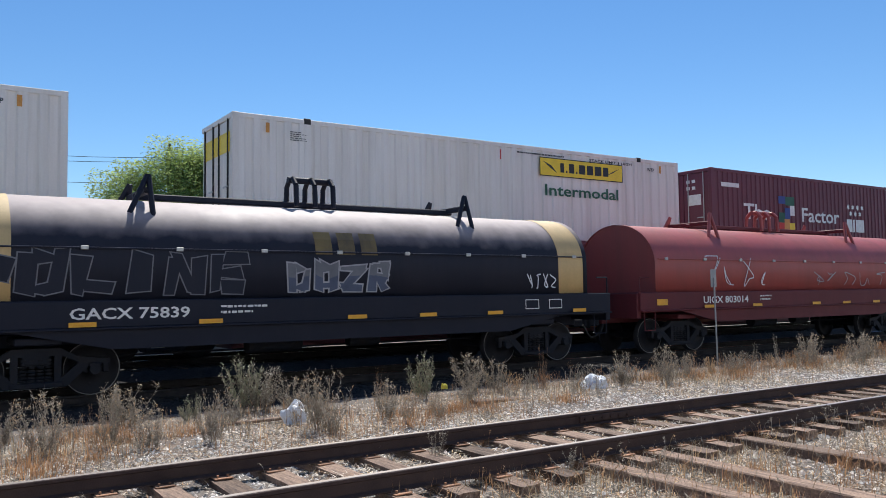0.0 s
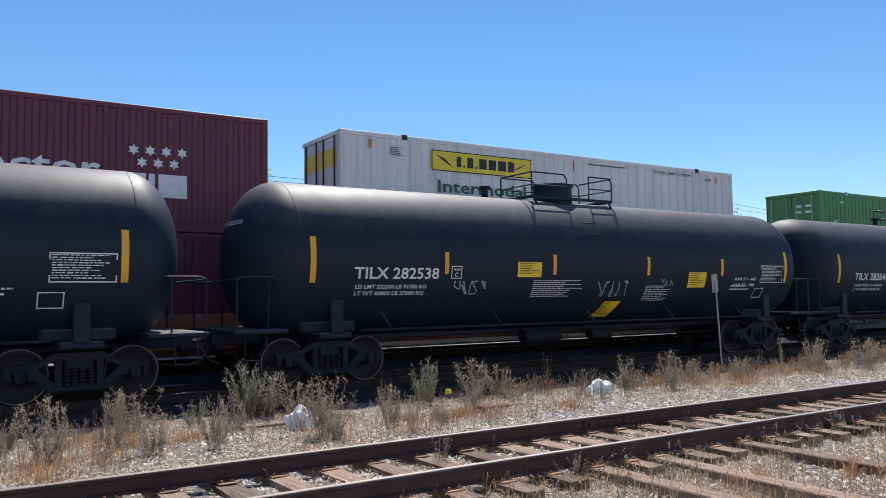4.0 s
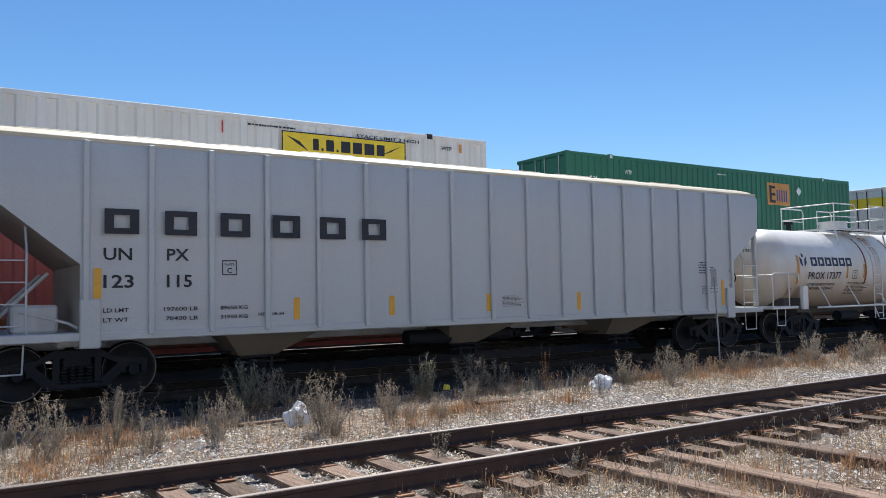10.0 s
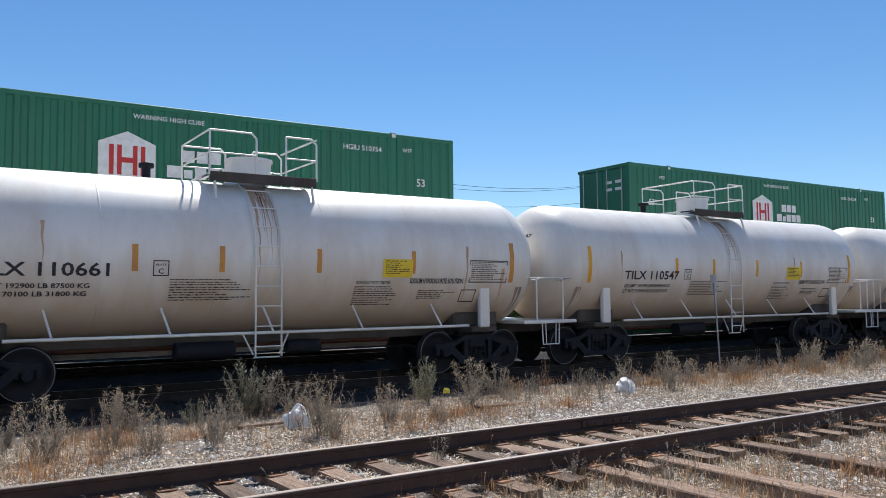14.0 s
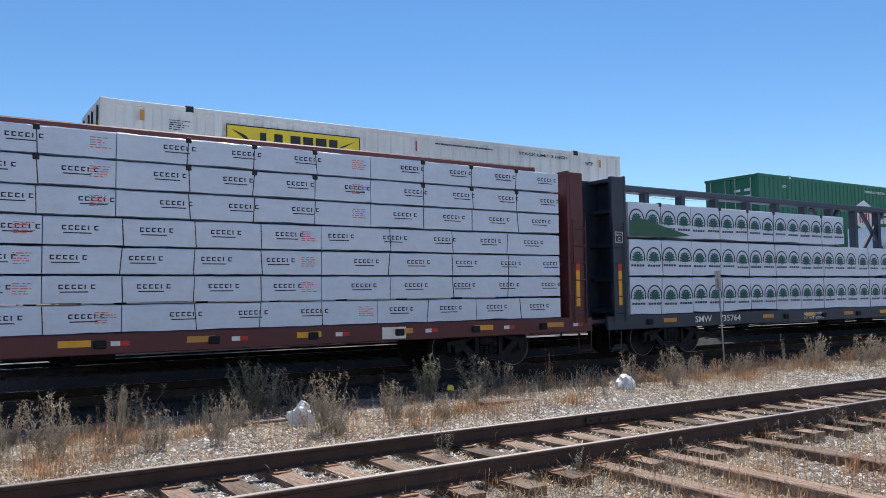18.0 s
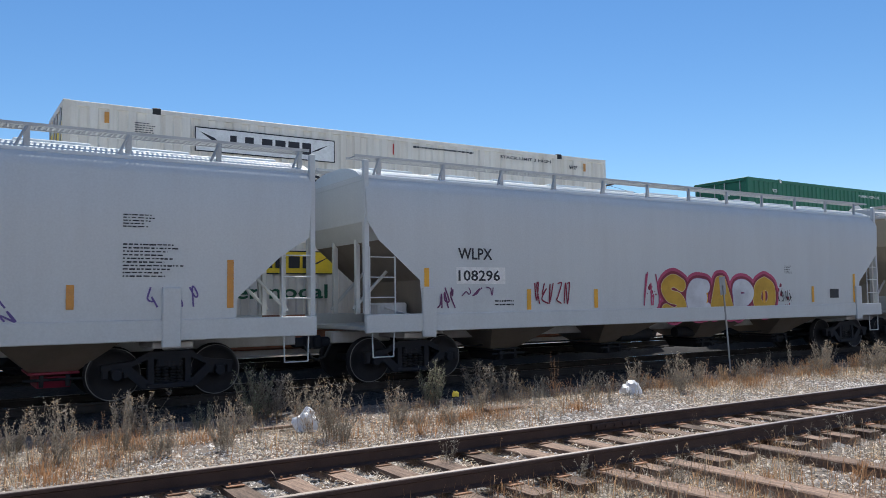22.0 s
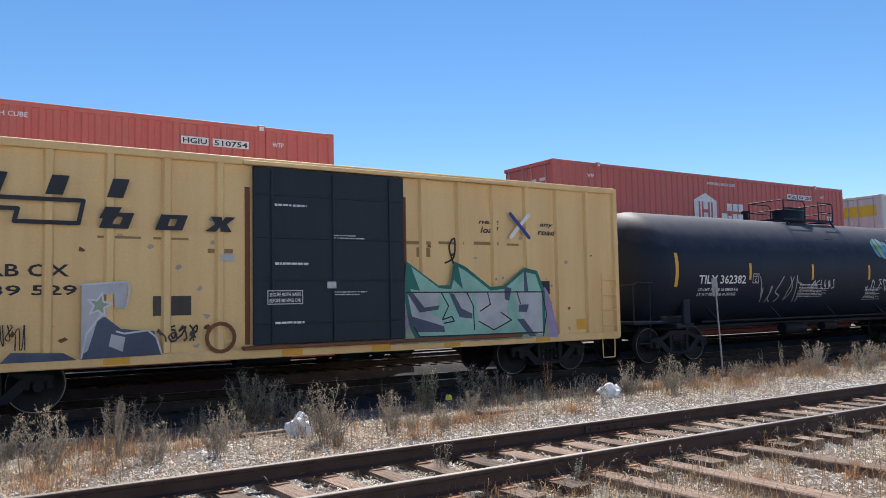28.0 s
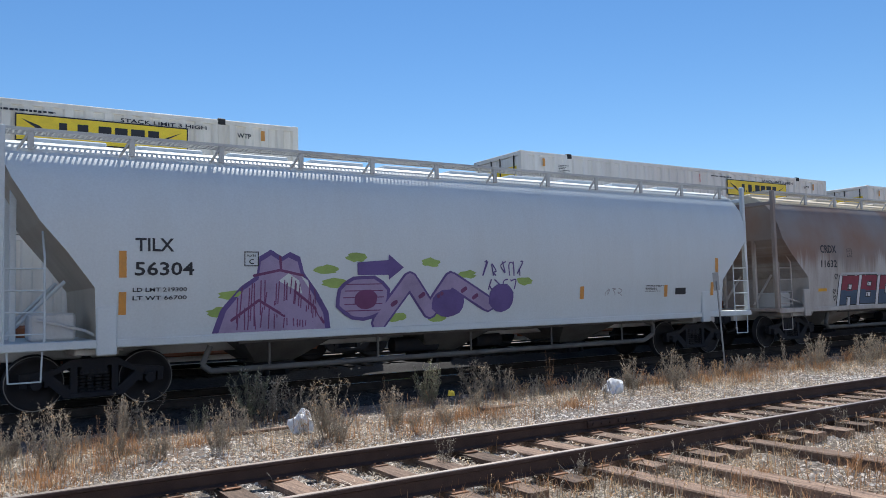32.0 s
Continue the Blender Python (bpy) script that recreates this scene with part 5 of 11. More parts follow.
def yellow_label(u0, u1, d0, d1, mat="label_yellow", lean=0.0):
    def put(car, surf, cz, r, st):
        p = patch(car, u0, u1, cz + d0, cz + d1, surf, M[mat], "warning_label", "faded warning label", out=0.012, lean=lean)
        bars(p, u0 + 0.06, u1 - 0.05, cz + d0 + 0.05, cz + d1 - 0.03, 4, surf, M["ink"], 5, out=0.018)
    return put


def scrawl(u0, u1, d0, d1, n, mat, seed, width=0.035):
    return lambda car, surf, cz, r, st: scribble(car, u0, u1, cz + d0, cz + d1, n, surf, M[mat], seed, width)


def wide_words(text, u0, u1, d0, d1, mat):
    return lambda car, surf, cz, r, st: words(car, text, u0, u1, cz + d0, cz + d1, surf, M[mat])


def diamond(u, d, text="", mat=None):
    return lambda car, surf, cz, r, st: placard(car, u, cz + d, surf, text, mat)


def name_blocks(u0, u1, d0, d1, n, mat):
    """A maker's name as plain blocks."""
    def put(car, surf, cz, r, st):
        g = Mesh()
        w = (u1 - u0) / n
        for k in range(n):
            a, b = u0 + k * w, u0 + (k + 0.84) * w
            e, f = 0.3 * (b - a), 0.27 * (d1 - d0)
            for p, q, m, t in ((a, a + e, d0, d1), (b - e, b, d0, d1), (a + e, b - e, d0, d0 + f), (a + e, b - e, d1 - f, d1)):
                g.add([surf(p, cz + m, 0.013), surf(q, cz + m, 0.013), surf(q, cz + t, 0.013), surf(p, cz + t, 0.013)], [(0, 1, 2, 3)])
        part("name_block", g, M[mat], car)
    return put


def leaf_logo(u0, u1, d0, d1):
    def put(car, surf, cz, r, st):
        m, h, zc = (u1 - u0) / 2, (d1 - d0) / 2, cz + (d0 + d1) / 2
        uc, n = (u0 + u1) / 2, 15
        half = lambda t: m * max(0.0, 1 - abs(2 * t - 1) ** 2.6) ** 0.5
        # four leaf strips of one round emblem, parted by dark slits and a notch
        for a, b, t0, t1, cols in ((-1.0, -0.70, 0.10, 0.92, ("g_mint", "g_sky", "g_sky")), (-0.60, -0.08, 0.0, 1.0, ("g_mint", "g_lime", "g_sage")), (-0.02, 0.55, 0.0, 1.0, ("g_silver", "g_sky", "g_blue")), (0.64, 1.0, 0.14, 0.90, ("g_mint", "g_lime", "g_lime"))):
            lean = 0.10 * m if a < -0.05 else 0.0
            for k, c in enumerate(cols):
                g = Mesh()
                for q in range(5):
                    e0, e1 = (t0 + (t1 - t0) * (k * 5 + q + d) / n for d in (0, 1))
                    row = lambda t: [surf(uc + f * half(0.02 + 0.96 * t) + lean * (2 * t - 1) * (abs(f) < 0.95), zc + h * (1 - 2 * t), 0.014) for f in (a, b)]
                    (p0, p1), (p2, p3) = row(e0), row(e1)
                    g.add([p0, p2, p3, p1], [(0, 1, 2, 3)])
                part("logo_shape", g, M[c], car)
        patch(car, u1 + 0.14, u1 + 0.165, cz + d0, cz + d1, surf, M["white"], "logo_line", lean=0.1)
    return put


# ---- block letters sprayed on the sides ----
def RC(a, b, c, d):
    return [(a, b), (c, b), (c, d), (a, d)]


BLOCK = {"K": [RC(0, 0, .34, 1), [(.3, .36), (.52, .36), (1, 1), (.64, 1)], [(.64, 0), (1, 0), (.62, .62), (.36, .5)]],
         "L": [RC(0, 0, .36, 1), RC(.3, 0, 1, .32)],
         "E": [RC(0, 0, .34, 1), RC(.3, .75, 1, 1), RC(.3, .39, .85, .62), RC(.3, 0, 1, .27)],
         "B": [RC(0, 0, .34, 1), RC(.3, .79, .92, 1), RC(.3, .42, .92, .6), RC(.3, 0, 1, .22), RC(.64, .5, .95, .95), RC(.67, .05, 1, .5)],
         "O": [RC(0, 0, .34, 1), RC(.66, 0, 1, 1), RC(.3, .76, .7, 1), RC(.3, 0, .7, .26)],
         "R": [RC(0, 0, .34, 1), RC(.3, .77, .95, 1), RC(.64, .42, 1, .96), RC(.3, .36, .9, .56), [(.64, 0), (1, 0), (.72, .42), (.38, .42)]],
         "A": [[(0, 0), (.34, 0), (.6, 1), (.3, 1)], [(.66, 0), (1, 0), (.7, 1), (.42, 1)], RC(.22, .2, .78, .42)],
         "Y": [[(.34, .4), (.62, .46), (.34, 1), (0, 1)], [(.38, .46), (.66, .4), (1, 1), (.66, 1)], RC(.33, 0, .67, .5)],
         "M": [[(0, 0), (.26, 0), (.36, 1), (.1, 1)], [(.74, 0), (1, 0), (.9, 1), (.64, 1)], [(.4, .3), (.58, .3), (.4, 1), (.2, 1)], [(.42, .3), (.6, .3), (.8, 1), (.6, 1)]],
         "S": [RC(0, .75, 1, 1), RC(0, .5, .36, .8), RC(0, .38, 1, .62), RC(.64, .15, 1, .5), RC(0, 0, 1, .26)],
         "J": [RC(.55, .1, .9, 1), RC(.1, 0, .8, .28), RC(.1, .1, .4, .45), RC(.3, .78, 1, 1)],
         "H": [RC(0, 0, .36, 1), RC(.64, 0, 1, 1), RC(.3, .72, .7, 1), RC(.3, .28, .7, .5)],
         "P": [RC(0, 0, .34, 1), RC(.3, .77, .95, 1), RC(.64, .42, 1, .96), RC(.3, .36, .9, .56)],
         "D": [RC(0, 0, .34, 1), RC(.3, .76, .8, 1), RC(.3, 0, .8, .24), RC(.66, .1, 1, .9)],
         "Z": [RC(0, .75, 1, 1), [(0, .2), (.36, .2), (1, .8), (.62, .8)], RC(0, 0, 1, .26)],
         "N": [RC(0, 0, .3, 1), [(.64, 0), (.94, 0), (.36, 1), (.06, 1)], RC(.7, 0, 1, 1)],
         "I": [RC(.25, 0, .75, 1)],
         "W": [[(.1, 0), (.36, 0), (.26, 1), (0, 1)], [(.64, 0), (.9, 0), (1, 1), (.74, 1)], [(.2, 0), (.4, 0), (.58, .7), (.4, .7)], [(.6, 0), (.8, 0), (.6, .7), (.42, .7)]],
         "C": [RC(0, 0, .36, 1), RC(.3, .70, 1, 1), RC(.3, 0, 1, .34), RC(.74, .3, 1, .46)]}


def grown(q, d):
    """A convex outline pushed outwards by d."""
    out, n = [], len(q)
    for i in range(n):
        (ax, ay), (bx, by), (cx, cy) = q[i - 1], q[i], q[(i + 1) % n]
        e, f = Vector((by - ay, ax - bx)).normalized(), Vector((cy - by, bx - cx)).normalized()
        m = e + f
        m = m / max(0.35, m.dot(m) / 2)
        out.append((bx + m.x * d, by + m.y * d))
    return out


def sliced(g, q, surf, out, over=None, level=0.0, n=10):
    """A four-sided shape laid on a curved side in level slices; those above the level go into the other mesh."""
    a, b, c, d = (Vector(v) for v in q)
    for t in range(n):
        s0, s1 = t / n, (t + 1) / n
        v = [a.lerp(d, s0), b.lerp(c, s0), b.lerp(c, s1), a.lerp(d, s1)]
        (over if over and (v[0].y + v[2].y) / 2 > level else g).add([surf(e.x, e.y, out) for e in v], [(0, 1, 2, 3)])


def block_word(car, text, u0, u1, w0, w1, surf, low, high, split, edges, lean=0.2, seed=1, gap=0.1, wild=0.0):
    """Fat sprayed letters: a two-tone fill over one or more outlines (material, growth, shift)."""
    rng = random.Random(seed)
    k = (u1 - u0 - lean * (w1 - w0)) / len(text)
    for i, ch in enumerate(text):
        x, w, top, bot = u0 + k * i, k - gap, w1 + rng.uniform(-0.05, 0.03), w0 + rng.uniform(0, 0.03)
        tilt = lean + rng.uniform(-0.05, 0.05)
        strokes = [[(x + a * w + tilt * b * (top - bot), bot + b * (top - bot)) for a, b in q] for q in BLOCK[ch]]
        strokes = [[(a + rng.uniform(-wild, wild), max(w0, b + rng.uniform(-wild, wild * 1.3))) for a, b in q] for q in strokes]
        for j, (mat, d, sx, sz) in enumerate(edges):
            g = Mesh()
            for m, q in enumerate(strokes):
                sliced(g, [(a + sx, max(w0 - 0.02, b + sz)) for a, b in grown(q, d)], surf, 0.0052 + 0.0011 * j + 0.00012 * m)
            part("letter_edge", g, M[mat], car)
        g, h = Mesh(), Mesh()
        for m, q in enumerate(strokes):
            o = 0.0092 + 0.00025 * m
            sliced(g, q, surf, o, h, w0 + split * (w1 - w0))
        for mesh, mat in ((g, low), (h, high)):
            if mesh.f:
                part("letter_fill", mesh, M[mat], car)


LINES = {"S": [(1, [(.9, .86), (.5, 1), (.12, .8), (.3, .55), (.7, .45), (.88, .2), (.5, 0), (.08, .12)])],
         "E": [(1, [(.92, .95), (.35, .97), (.12, .5), (.35, .03), (.94, .05)]), (0, [(.16, .5), (.75, .53)])],
         "A": [(0, [(.03, 0), (.42, 1), (.58, 1), (.97, 0)]), (0, [(.2, .33), (.8, .33)])],
         "P": [(1, [(.15, 0), (.14, .5), (.16, .95), (.65, .98), (.9, .72), (.62, .48), (.2, .45)])],
         "R": [(1, [(.12, 0), (.12, .5), (.14, .95), (.65, .98), (.9, .74), (.6, .5), (.2, .47)]), (0, [(.42, .47), (.97, 0)])],
         "O": [(1, [(.5, 1), (.12, .8), (.08, .3), (.5, 0), (.9, .3), (.88, .8), (.5, 1)])],
         "C": [(1, [(.92, .82), (.5, 1), (.1, .75), (.1, .25), (.5, 0), (.92, .18)])],
         "B": [(1, [(.12, 0), (.12, .5), (.14, .97), (.75, .95), (.7, .55), (.2, .52)]), (1, [(.2, .52), (.85, .45), (.85, .08), (.12, .02)])],
         "M": [(0, [(.02, 0), (.18, 1), (.5, .3), (.82, 1), (.98, 0)])],
         "W": [(0, [(.0, 1), (.22, .02), (.5, .7), (.78, .02), (1, 1)])],
         "J": [(0, [(.25, .95), (.98, .95)]), (1, [(.68, .95), (.66, .35), (.4, .02), (.05, .2)])],
         "K": [(0, [(.1, 0), (.1, 1)]), (0, [(.95, 1), (.2, .48), (.95, 0)])]}


def smooth(pts, n=6):
    """Points of a soft curve through the given ones."""
    out = []
    for i in range(len(pts) - 1):
        q = [Vector(pts[max(0, min(len(pts) - 1, j))]) for j in (i - 1, i, i + 1, i + 2)]
        for k in range(n):
            t = k / n
            v = 0.5 * (2 * q[1] + (q[2] - q[0]) * t + (2 * q[0] - 5 * q[1] + 4 * q[2] - q[3]) * t * t + (3 * q[1] - q[0] - 3 * q[2] + q[3]) * t ** 3)
            out.append((v.x, v.y))
    return out + [tuple(pts[-1])]


def stroke(g, pts, width, surf, out):
    """A fat sprayed stroke with round ends; every piece lies a hair over the last."""
    h = width / 2
    for i, ((a, b), (c, d)) in enumerate(zip(pts, pts[1:])):
        n = max(1, int(abs(d - b) / 0.12))
        l = math.hypot(c - a, d - b) or 1e-6
        nx, ny = -(d - b) / l * h, (c - a) / l * h
        o = out + 0.00004 * i
        for k in range(n):
            s, t = k / n, (k + 1) / n
            p, q = (a + (c - a) * s, b + (d - b) * s), (a + (c - a) * t, b + (d - b) * t)
            g.add([surf(p[0] - nx, p[1] - ny, o), surf(q[0] - nx, q[1] - ny, o), surf(q[0] + nx, q[1] + ny, o), surf(p[0] + nx, p[1] + ny, o)], [(0, 1, 2, 3)])
    for i, (a, b) in enumerate(pts):
        g.add([surf(a + h * math.cos(k * 0.449), b + h * math.sin(k * 0.449), out + 0.0009 + 0.00003 * i) for k in range(14)], [tuple(range(14))])


def band(g, pts, width, surf, out, end=0.0):
    """A broad chisel-ended stroke with mitred corners, its ends drawn out a little."""
    h = width / 2
    q = [Vector(p) for p in pts]
    q[0] = q[0] + (q[0] - q[1]).normalized() * end
    q[-1] = q[-1] + (q[-1] - q[-2]).normalized() * end
    side = []
    for i, v in enumerate(q):
        a = (v - q[i - 1]).normalized() if i else (q[1] - v).normalized()
        b = (q[i + 1] - v).normalized() if i + 1 < len(q) else a
        m = Vector((-a.y - b.y, a.x + b.x))
        m = m / max(0.55, m.dot(m) / 2)
        side.append((v - m * h, v + m * h))
    for (a, b), (c, d) in zip(side, side[1:]):
        g.add([surf(e.x, e.y, out) for e in (a, c, d, b)], [(0, 1, 2, 3)])


def fat_word(car, text, u0, u1, w0, w1, surf, fill, edges, weight=0.3, seed=1, wild=0.04, low=None, level=0.4, lean=0.1, shine=None, angular=False):
    """Fat rounded letters: outlines (material, growth, shift), a fill, a second tone below, and thin shines."""
    rng = random.Random(seed)
    draw = band if angular else stroke
    k = (u1 - u0) / len(text)
    for i, ch in enumerate(text):
        fat = weight * k * rng.uniform(0.9, 1.1)
        x, w, bot, top = u0 + k * i + fat * 0.42, k - fat * 0.72, w0 + fat * 0.5 + rng.uniform(0, 0.05), w1 - fat * 0.5 - rng.uniform(0, 0.06)
        tilt = lean + rng.uniform(-0.12, 0.12)
        lines = []
        for soft, pts in LINES[ch]:
            pts = [(x + (a + rng.uniform(-wild, wild)) * w + tilt * (b - 0.5) * (top - bot), bot + min(1.04, max(-0.02, b + rng.uniform(-wild, wild))) * (top - bot)) for a, b in pts]
            lines.append(smooth(pts) if soft and not angular else pts)
        lift = 0.0004 * (i % 2)
        for j, (mat, grow, sx, sz) in enumerate(edges):
            g = Mesh()
            for pts in lines:
                draw(g, [(a + sx, b + sz) for a, b in pts], fat + 2 * grow, surf, 0.0052 + 0.0022 * j + lift)
            part("letter_edge", g, M[mat], car)
        g, h, e = Mesh(), Mesh(), Mesh()
        cut = w0 + level * (w1 - w0)
        o = 0.0054 + 0.0022 * len(edges) + lift
        for m, pts in enumerate(lines):
            draw(g, pts, fat, surf, o + 0.0007 * m)
            if low:
                for a, b in zip(pts, pts[1:]):
                    if max(a[1], b[1]) < cut:
                        draw(h, [a, b], fat * 0.98, surf, o + 0.0024)
            if shine and len(pts) > 3:
                stroke(e, [(a - fat * 0.22, b + fat * 0.22) for a, b in pts[: len(pts) // 2]], 0.03, surf, o + 0.0045)
        for mesh, mat in ((g, fill), (h, low), (e, shine)):
            if mesh.f:
                part("letter_fill" if mat != shine else "highlight", mesh, M[mat], car)


def FW(*args, **kw):
    return lambda c, sf: fat_word(c, *args[:5], sf, *args[5:], **kw)


# ---- coil cars ----
def coil_car(s, hood_mat, frame_mat, mark, number, label, seed, bands=False, lines=()):
    car = thing("coil_car", label, "rail car", "cars of the near train")
    H, F = M[hood_mat], M[frame_mat]
    sets = underframe(car, 7.35, 5.3, F)
    arc = [(-1.40 * math.cos(a), 2.35 + 1.12 * math.sin(a)) for a in [i * math.pi / 20 for i in range(21)]]
    prof = [(-1.40, 1.62)] + arc + [(1.40, 1.62)]
    g = Mesh().extrude(prof[::-1], -6.6, 6.6, smooth=True, caps=False)
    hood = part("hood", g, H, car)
    for e in (-1, 1):
        part("hood_end", Mesh().extrude([(a * 0.998, 1.62 + (b - 1.62) * 0.998) for a, b in prof[::-1]], e * 6.54, e * 6.58), H, hood)
        part("hood_rib", Mesh().extrude([(a * 1.012, b * 1.004) for a, b in prof[::-1]], e * 6.52, e * 6.62, caps=False, smooth=True), H, hood)
        if bands:
            part("end_band", Mesh().extrude([(a * 1.006, b * 1.003) for a, b in prof[::-1]], e * 5.72, e * 6.5, caps=False, smooth=True), M["coil_cream"], hood, "cream painted band")
    part("hood_seam", Mesh().box(-6.5, 6.5, -1.43, -1.40, 2.48, 2.51, 0.005), H, hood)
    for k in range(9):
        x = -6.2 + k * 1.55
        part("seam_clip", Mesh().box(x - 0.06, x + 0.06, -1.45, -1.42, 2.46, 2.53, 0.006), M["chrome"], hood)
    # lifting gear on the hood
    for x in (-3.5, 3.5):
        part("lift_bracket", Mesh().tube([(x - 0.35, -0.95, 3.15), (x, -0.72, 3.88)], 0.05).tube([(x + 0.05, -0.98, 3.1), (x + 0.02, -0.72, 3.88)], 0.05).tube([(x - 0.35, 0.95, 3.15), (x, 0.72, 3.88)], 0.05).tube([(x, 0.98, 3.1), (x, 0.72, 3.88)], 0.05), M["coil_black"] if hood_mat != "coil_red" else H, car)
        part("cross_bar", Mesh().box(x - 0.06, x + 0.06, -0.78, 0.78, 3.54, 3.66, 0.02), F if hood_mat == "coil_red" else M["coil_black"], car)
    part("lift_beam", Mesh().box(-3.6, 3.6, -0.08, 0.08, 3.50, 3.62, 0.02), F if hood_mat == "coil_red" else M["coil_black"], car)
    for x in (-0.42, 0.0, 0.42):
        part("lifting_loop", Mesh().tube([(x, -0.28, 3.5), (x, -0.25, 3.95), (x, -0.1, 4.1), (x, 0.1, 4.1), (x, 0.25, 3.95), (x, 0.28, 3.5)], 0.055), M["coil_black"] if hood_mat != "coil_red" else H, car)
    part("loop_bar", Mesh().cyl((-0.5, 0, 4.08), (0.5, 0, 4.08), 0.07, n=10), M["coil_black"] if hood_mat != "coil_red" else H, car)
    # trough frame
    for sgn in (-1, 1):
        part("side_sill", Mesh().box(-7.3, 7.3, sgn * 1.42, sgn * 1.52, 1.16, 1.62, 0.02), F, car)
        part("fish_belly", Mesh().extrude([(-5.9, 1.16), (-4.2, 0.80), (4.2, 0.80), (5.9, 1.16)], sgn * 1.38, sgn * 1.48, "y"), F, car)
        part("sill_flange", Mesh().box(-7.3, 7.3, sgn * 1.40, sgn * 1.57, 1.13, 1.17, 0.01), F, car)
    part("trough_floor", Mesh().box(-7.2, 7.2, -1.4, 1.4, 1.1, 1.25, 0.02), F, car)
    for e in (-1, 1):
        part("end_sill", Mesh().box(e * 7.2, e * 7.35, -1.45, 1.45, 0.95, 1.6, 0.02), F, car)
        part("hand_rail", Mesh().tube([(e * 7.25, -1.45, 1.2), (e * 7.25, -1.45, 2.0), (e * 6.9, -1.45, 2.0)], 0.018), F, car)
        sill_step(car, e * 6.95, -1.5, 1.15, F)
    surf = flat_side(-1.522)
    hs = lambda u, w, out=0.0: (u, -(1.41 + out) * (1 if w < 2.35 else math.sqrt(max(0.02, 1 - ((w - 2.35) / 1.12) ** 2))), w)
    words(car, mark + " " + number, -4.88, -2.95, 1.31, 1.50, surf, M["white"], "reporting_mark")
    bars(car, -2.4, -1.5, 1.30, 1.50, 2, surf, M["white"], seed)
    for x in (-4.9, -2.8, 0.1, 1.75, 3.5, 6.0):
        patch(car, x, x + 0.42, 1.185, 1.265, flat_side(-1.575), M["yellow"], "reflective_stripe", out=0.004)
    patch(car, -6.7, -6.3, 1.28, 1.44, surf, M["yellow"], "reflective_stripe")
    for x in (4.6, 5.3):
        frame_mark(car, x, x + 0.4, 1.28, 1.5, surf, M["white"], 0.02, "stencil_box")
    for fn in lines:
        fn(car, hs, surf)
    MOVERS.append((car, s, Y_B, Z_B, SPEED_B, sets))


coil_car(22.45, "coil_red", "frame_red", "UIGX", "803014", "faded red coil car with a rounded red hood and chalky scrawls", 1,
         lines=[lambda c, hs, sf: scribble(c, -4.6, -1.6, 1.75, 2.6, 4, hs, M["g_white"], 71, 0.03), lambda c, hs, sf: scribble(c, 0.2, 4.8, 1.75, 2.2, 5, hs, M["g_grey"], 72, 0.03)])
coil_car(6.80, "coil_hood", "coil_black", "GACX", "75839", "black coil car with rounded hood and cream end bands", 2, True,
         lines=[lambda c, hs, sf: block_word(c, "POLINE", -6.4, -1.75, 1.70, 2.40, hs, "coil_hood", "coil_hood", 0.5, [("g_dim", 0.022, 0.0, 0.0)], 0.08, 31, 0.12, 0.06),
                lambda c, hs, sf: block_word(c, "DOZR", -1.1, 1.2, 1.72, 2.26, hs, "g_slate", "g_dim", 0.55, [("g_grey", 0.03, 0.0, 0.0)], 0.05, 32, 0.08, 0.05),
                lambda c, hs, sf: scribble(c, 4.7, 5.7, 1.75, 2.1, 4, hs, M["g_white"], 33, 0.03), lambda c, hs, sf: [patch(c, x, x + 0.36, 2.45, 2.9, hs, M["old_gold"], "name_block", out=0.006) for x in (-0.5, 0.0, 0.5)]])
coil_car(-8.69, "coil_green", "frame_red", "ITFX", "805078", "coil car with a pale grey-green hood on a maroon frame", 3,
         lines=[lambda c, hs, sf: frame_mark(c, -6.1, -5.4, 1.66, 1.78, hs, M["ink"], 0.02, "stencil_box")])

# ---- tank cars ----
BLACK_BIG, BLACK_SMALL, WHITE_MID = "long black tank car with yellow reflective stripes and white lettering", "short black tank car with dusty top, platform and yellow stripes", "white tank car with rust stains, side ladder and black lettering"
tank_car(-25.6, "large", "black", "white", "TILX", "282647", BLACK_BIG, 4, extras=[yellow_label(-1.95, -1.2, -1.17, -0.93, "amber", 0.3), scrawl(-3.4, -2.2, -0.95, -0.4, 4, "g_black", 41)])
tank_car(-43.3, "large", "black", "white", "TILX", "282538", "long black tank car with yellow labels and thin white scrawls", 5,
         extras=[yellow_label(-2.5, -1.8, -0.38, -0.04), yellow_label(3.25, 3.95, -0.63, -0.23), yellow_label(0.28, 0.85, -1.34, -0.96, lean=0.4), wide_words("AAR ST - 445", 5.15, 6.1, -0.44, -0.36, "white"), wide_words("AAR ST - 446", 5.12, 6.07, -0.60, -0.52, "white"),
                 scrawl(-4.2, -3.3, -0.75, -0.45, 4, "g_grey", 51, 0.03), scrawl(0.0, 1.1, -0.85, -0.45, 5, "g_grey", 52, 0.03), scrawl(2.2, 2.7, -0.6, -0.4, 3, "g_grey", 53, 0.025)])
tank_car(-61.6, "large", "black", "white", "TILX", "282679", BLACK_BIG, 6, extras=[yellow_label(-2.02, -1.25, -1.17, -0.94, "amber", 0.3)])
tank_car(-77.0, "small", "black_dusty", "white", "TILX", "101731", BLACK_SMALL, 7, extras=[yellow_label(1.78, 2.47, -0.16, 0.29), diamond(4.35, -0.85, "1830")], weights=("LD LMT 203600 LB 92350 KG", "LT WT 59400 LB 26950 KG"))


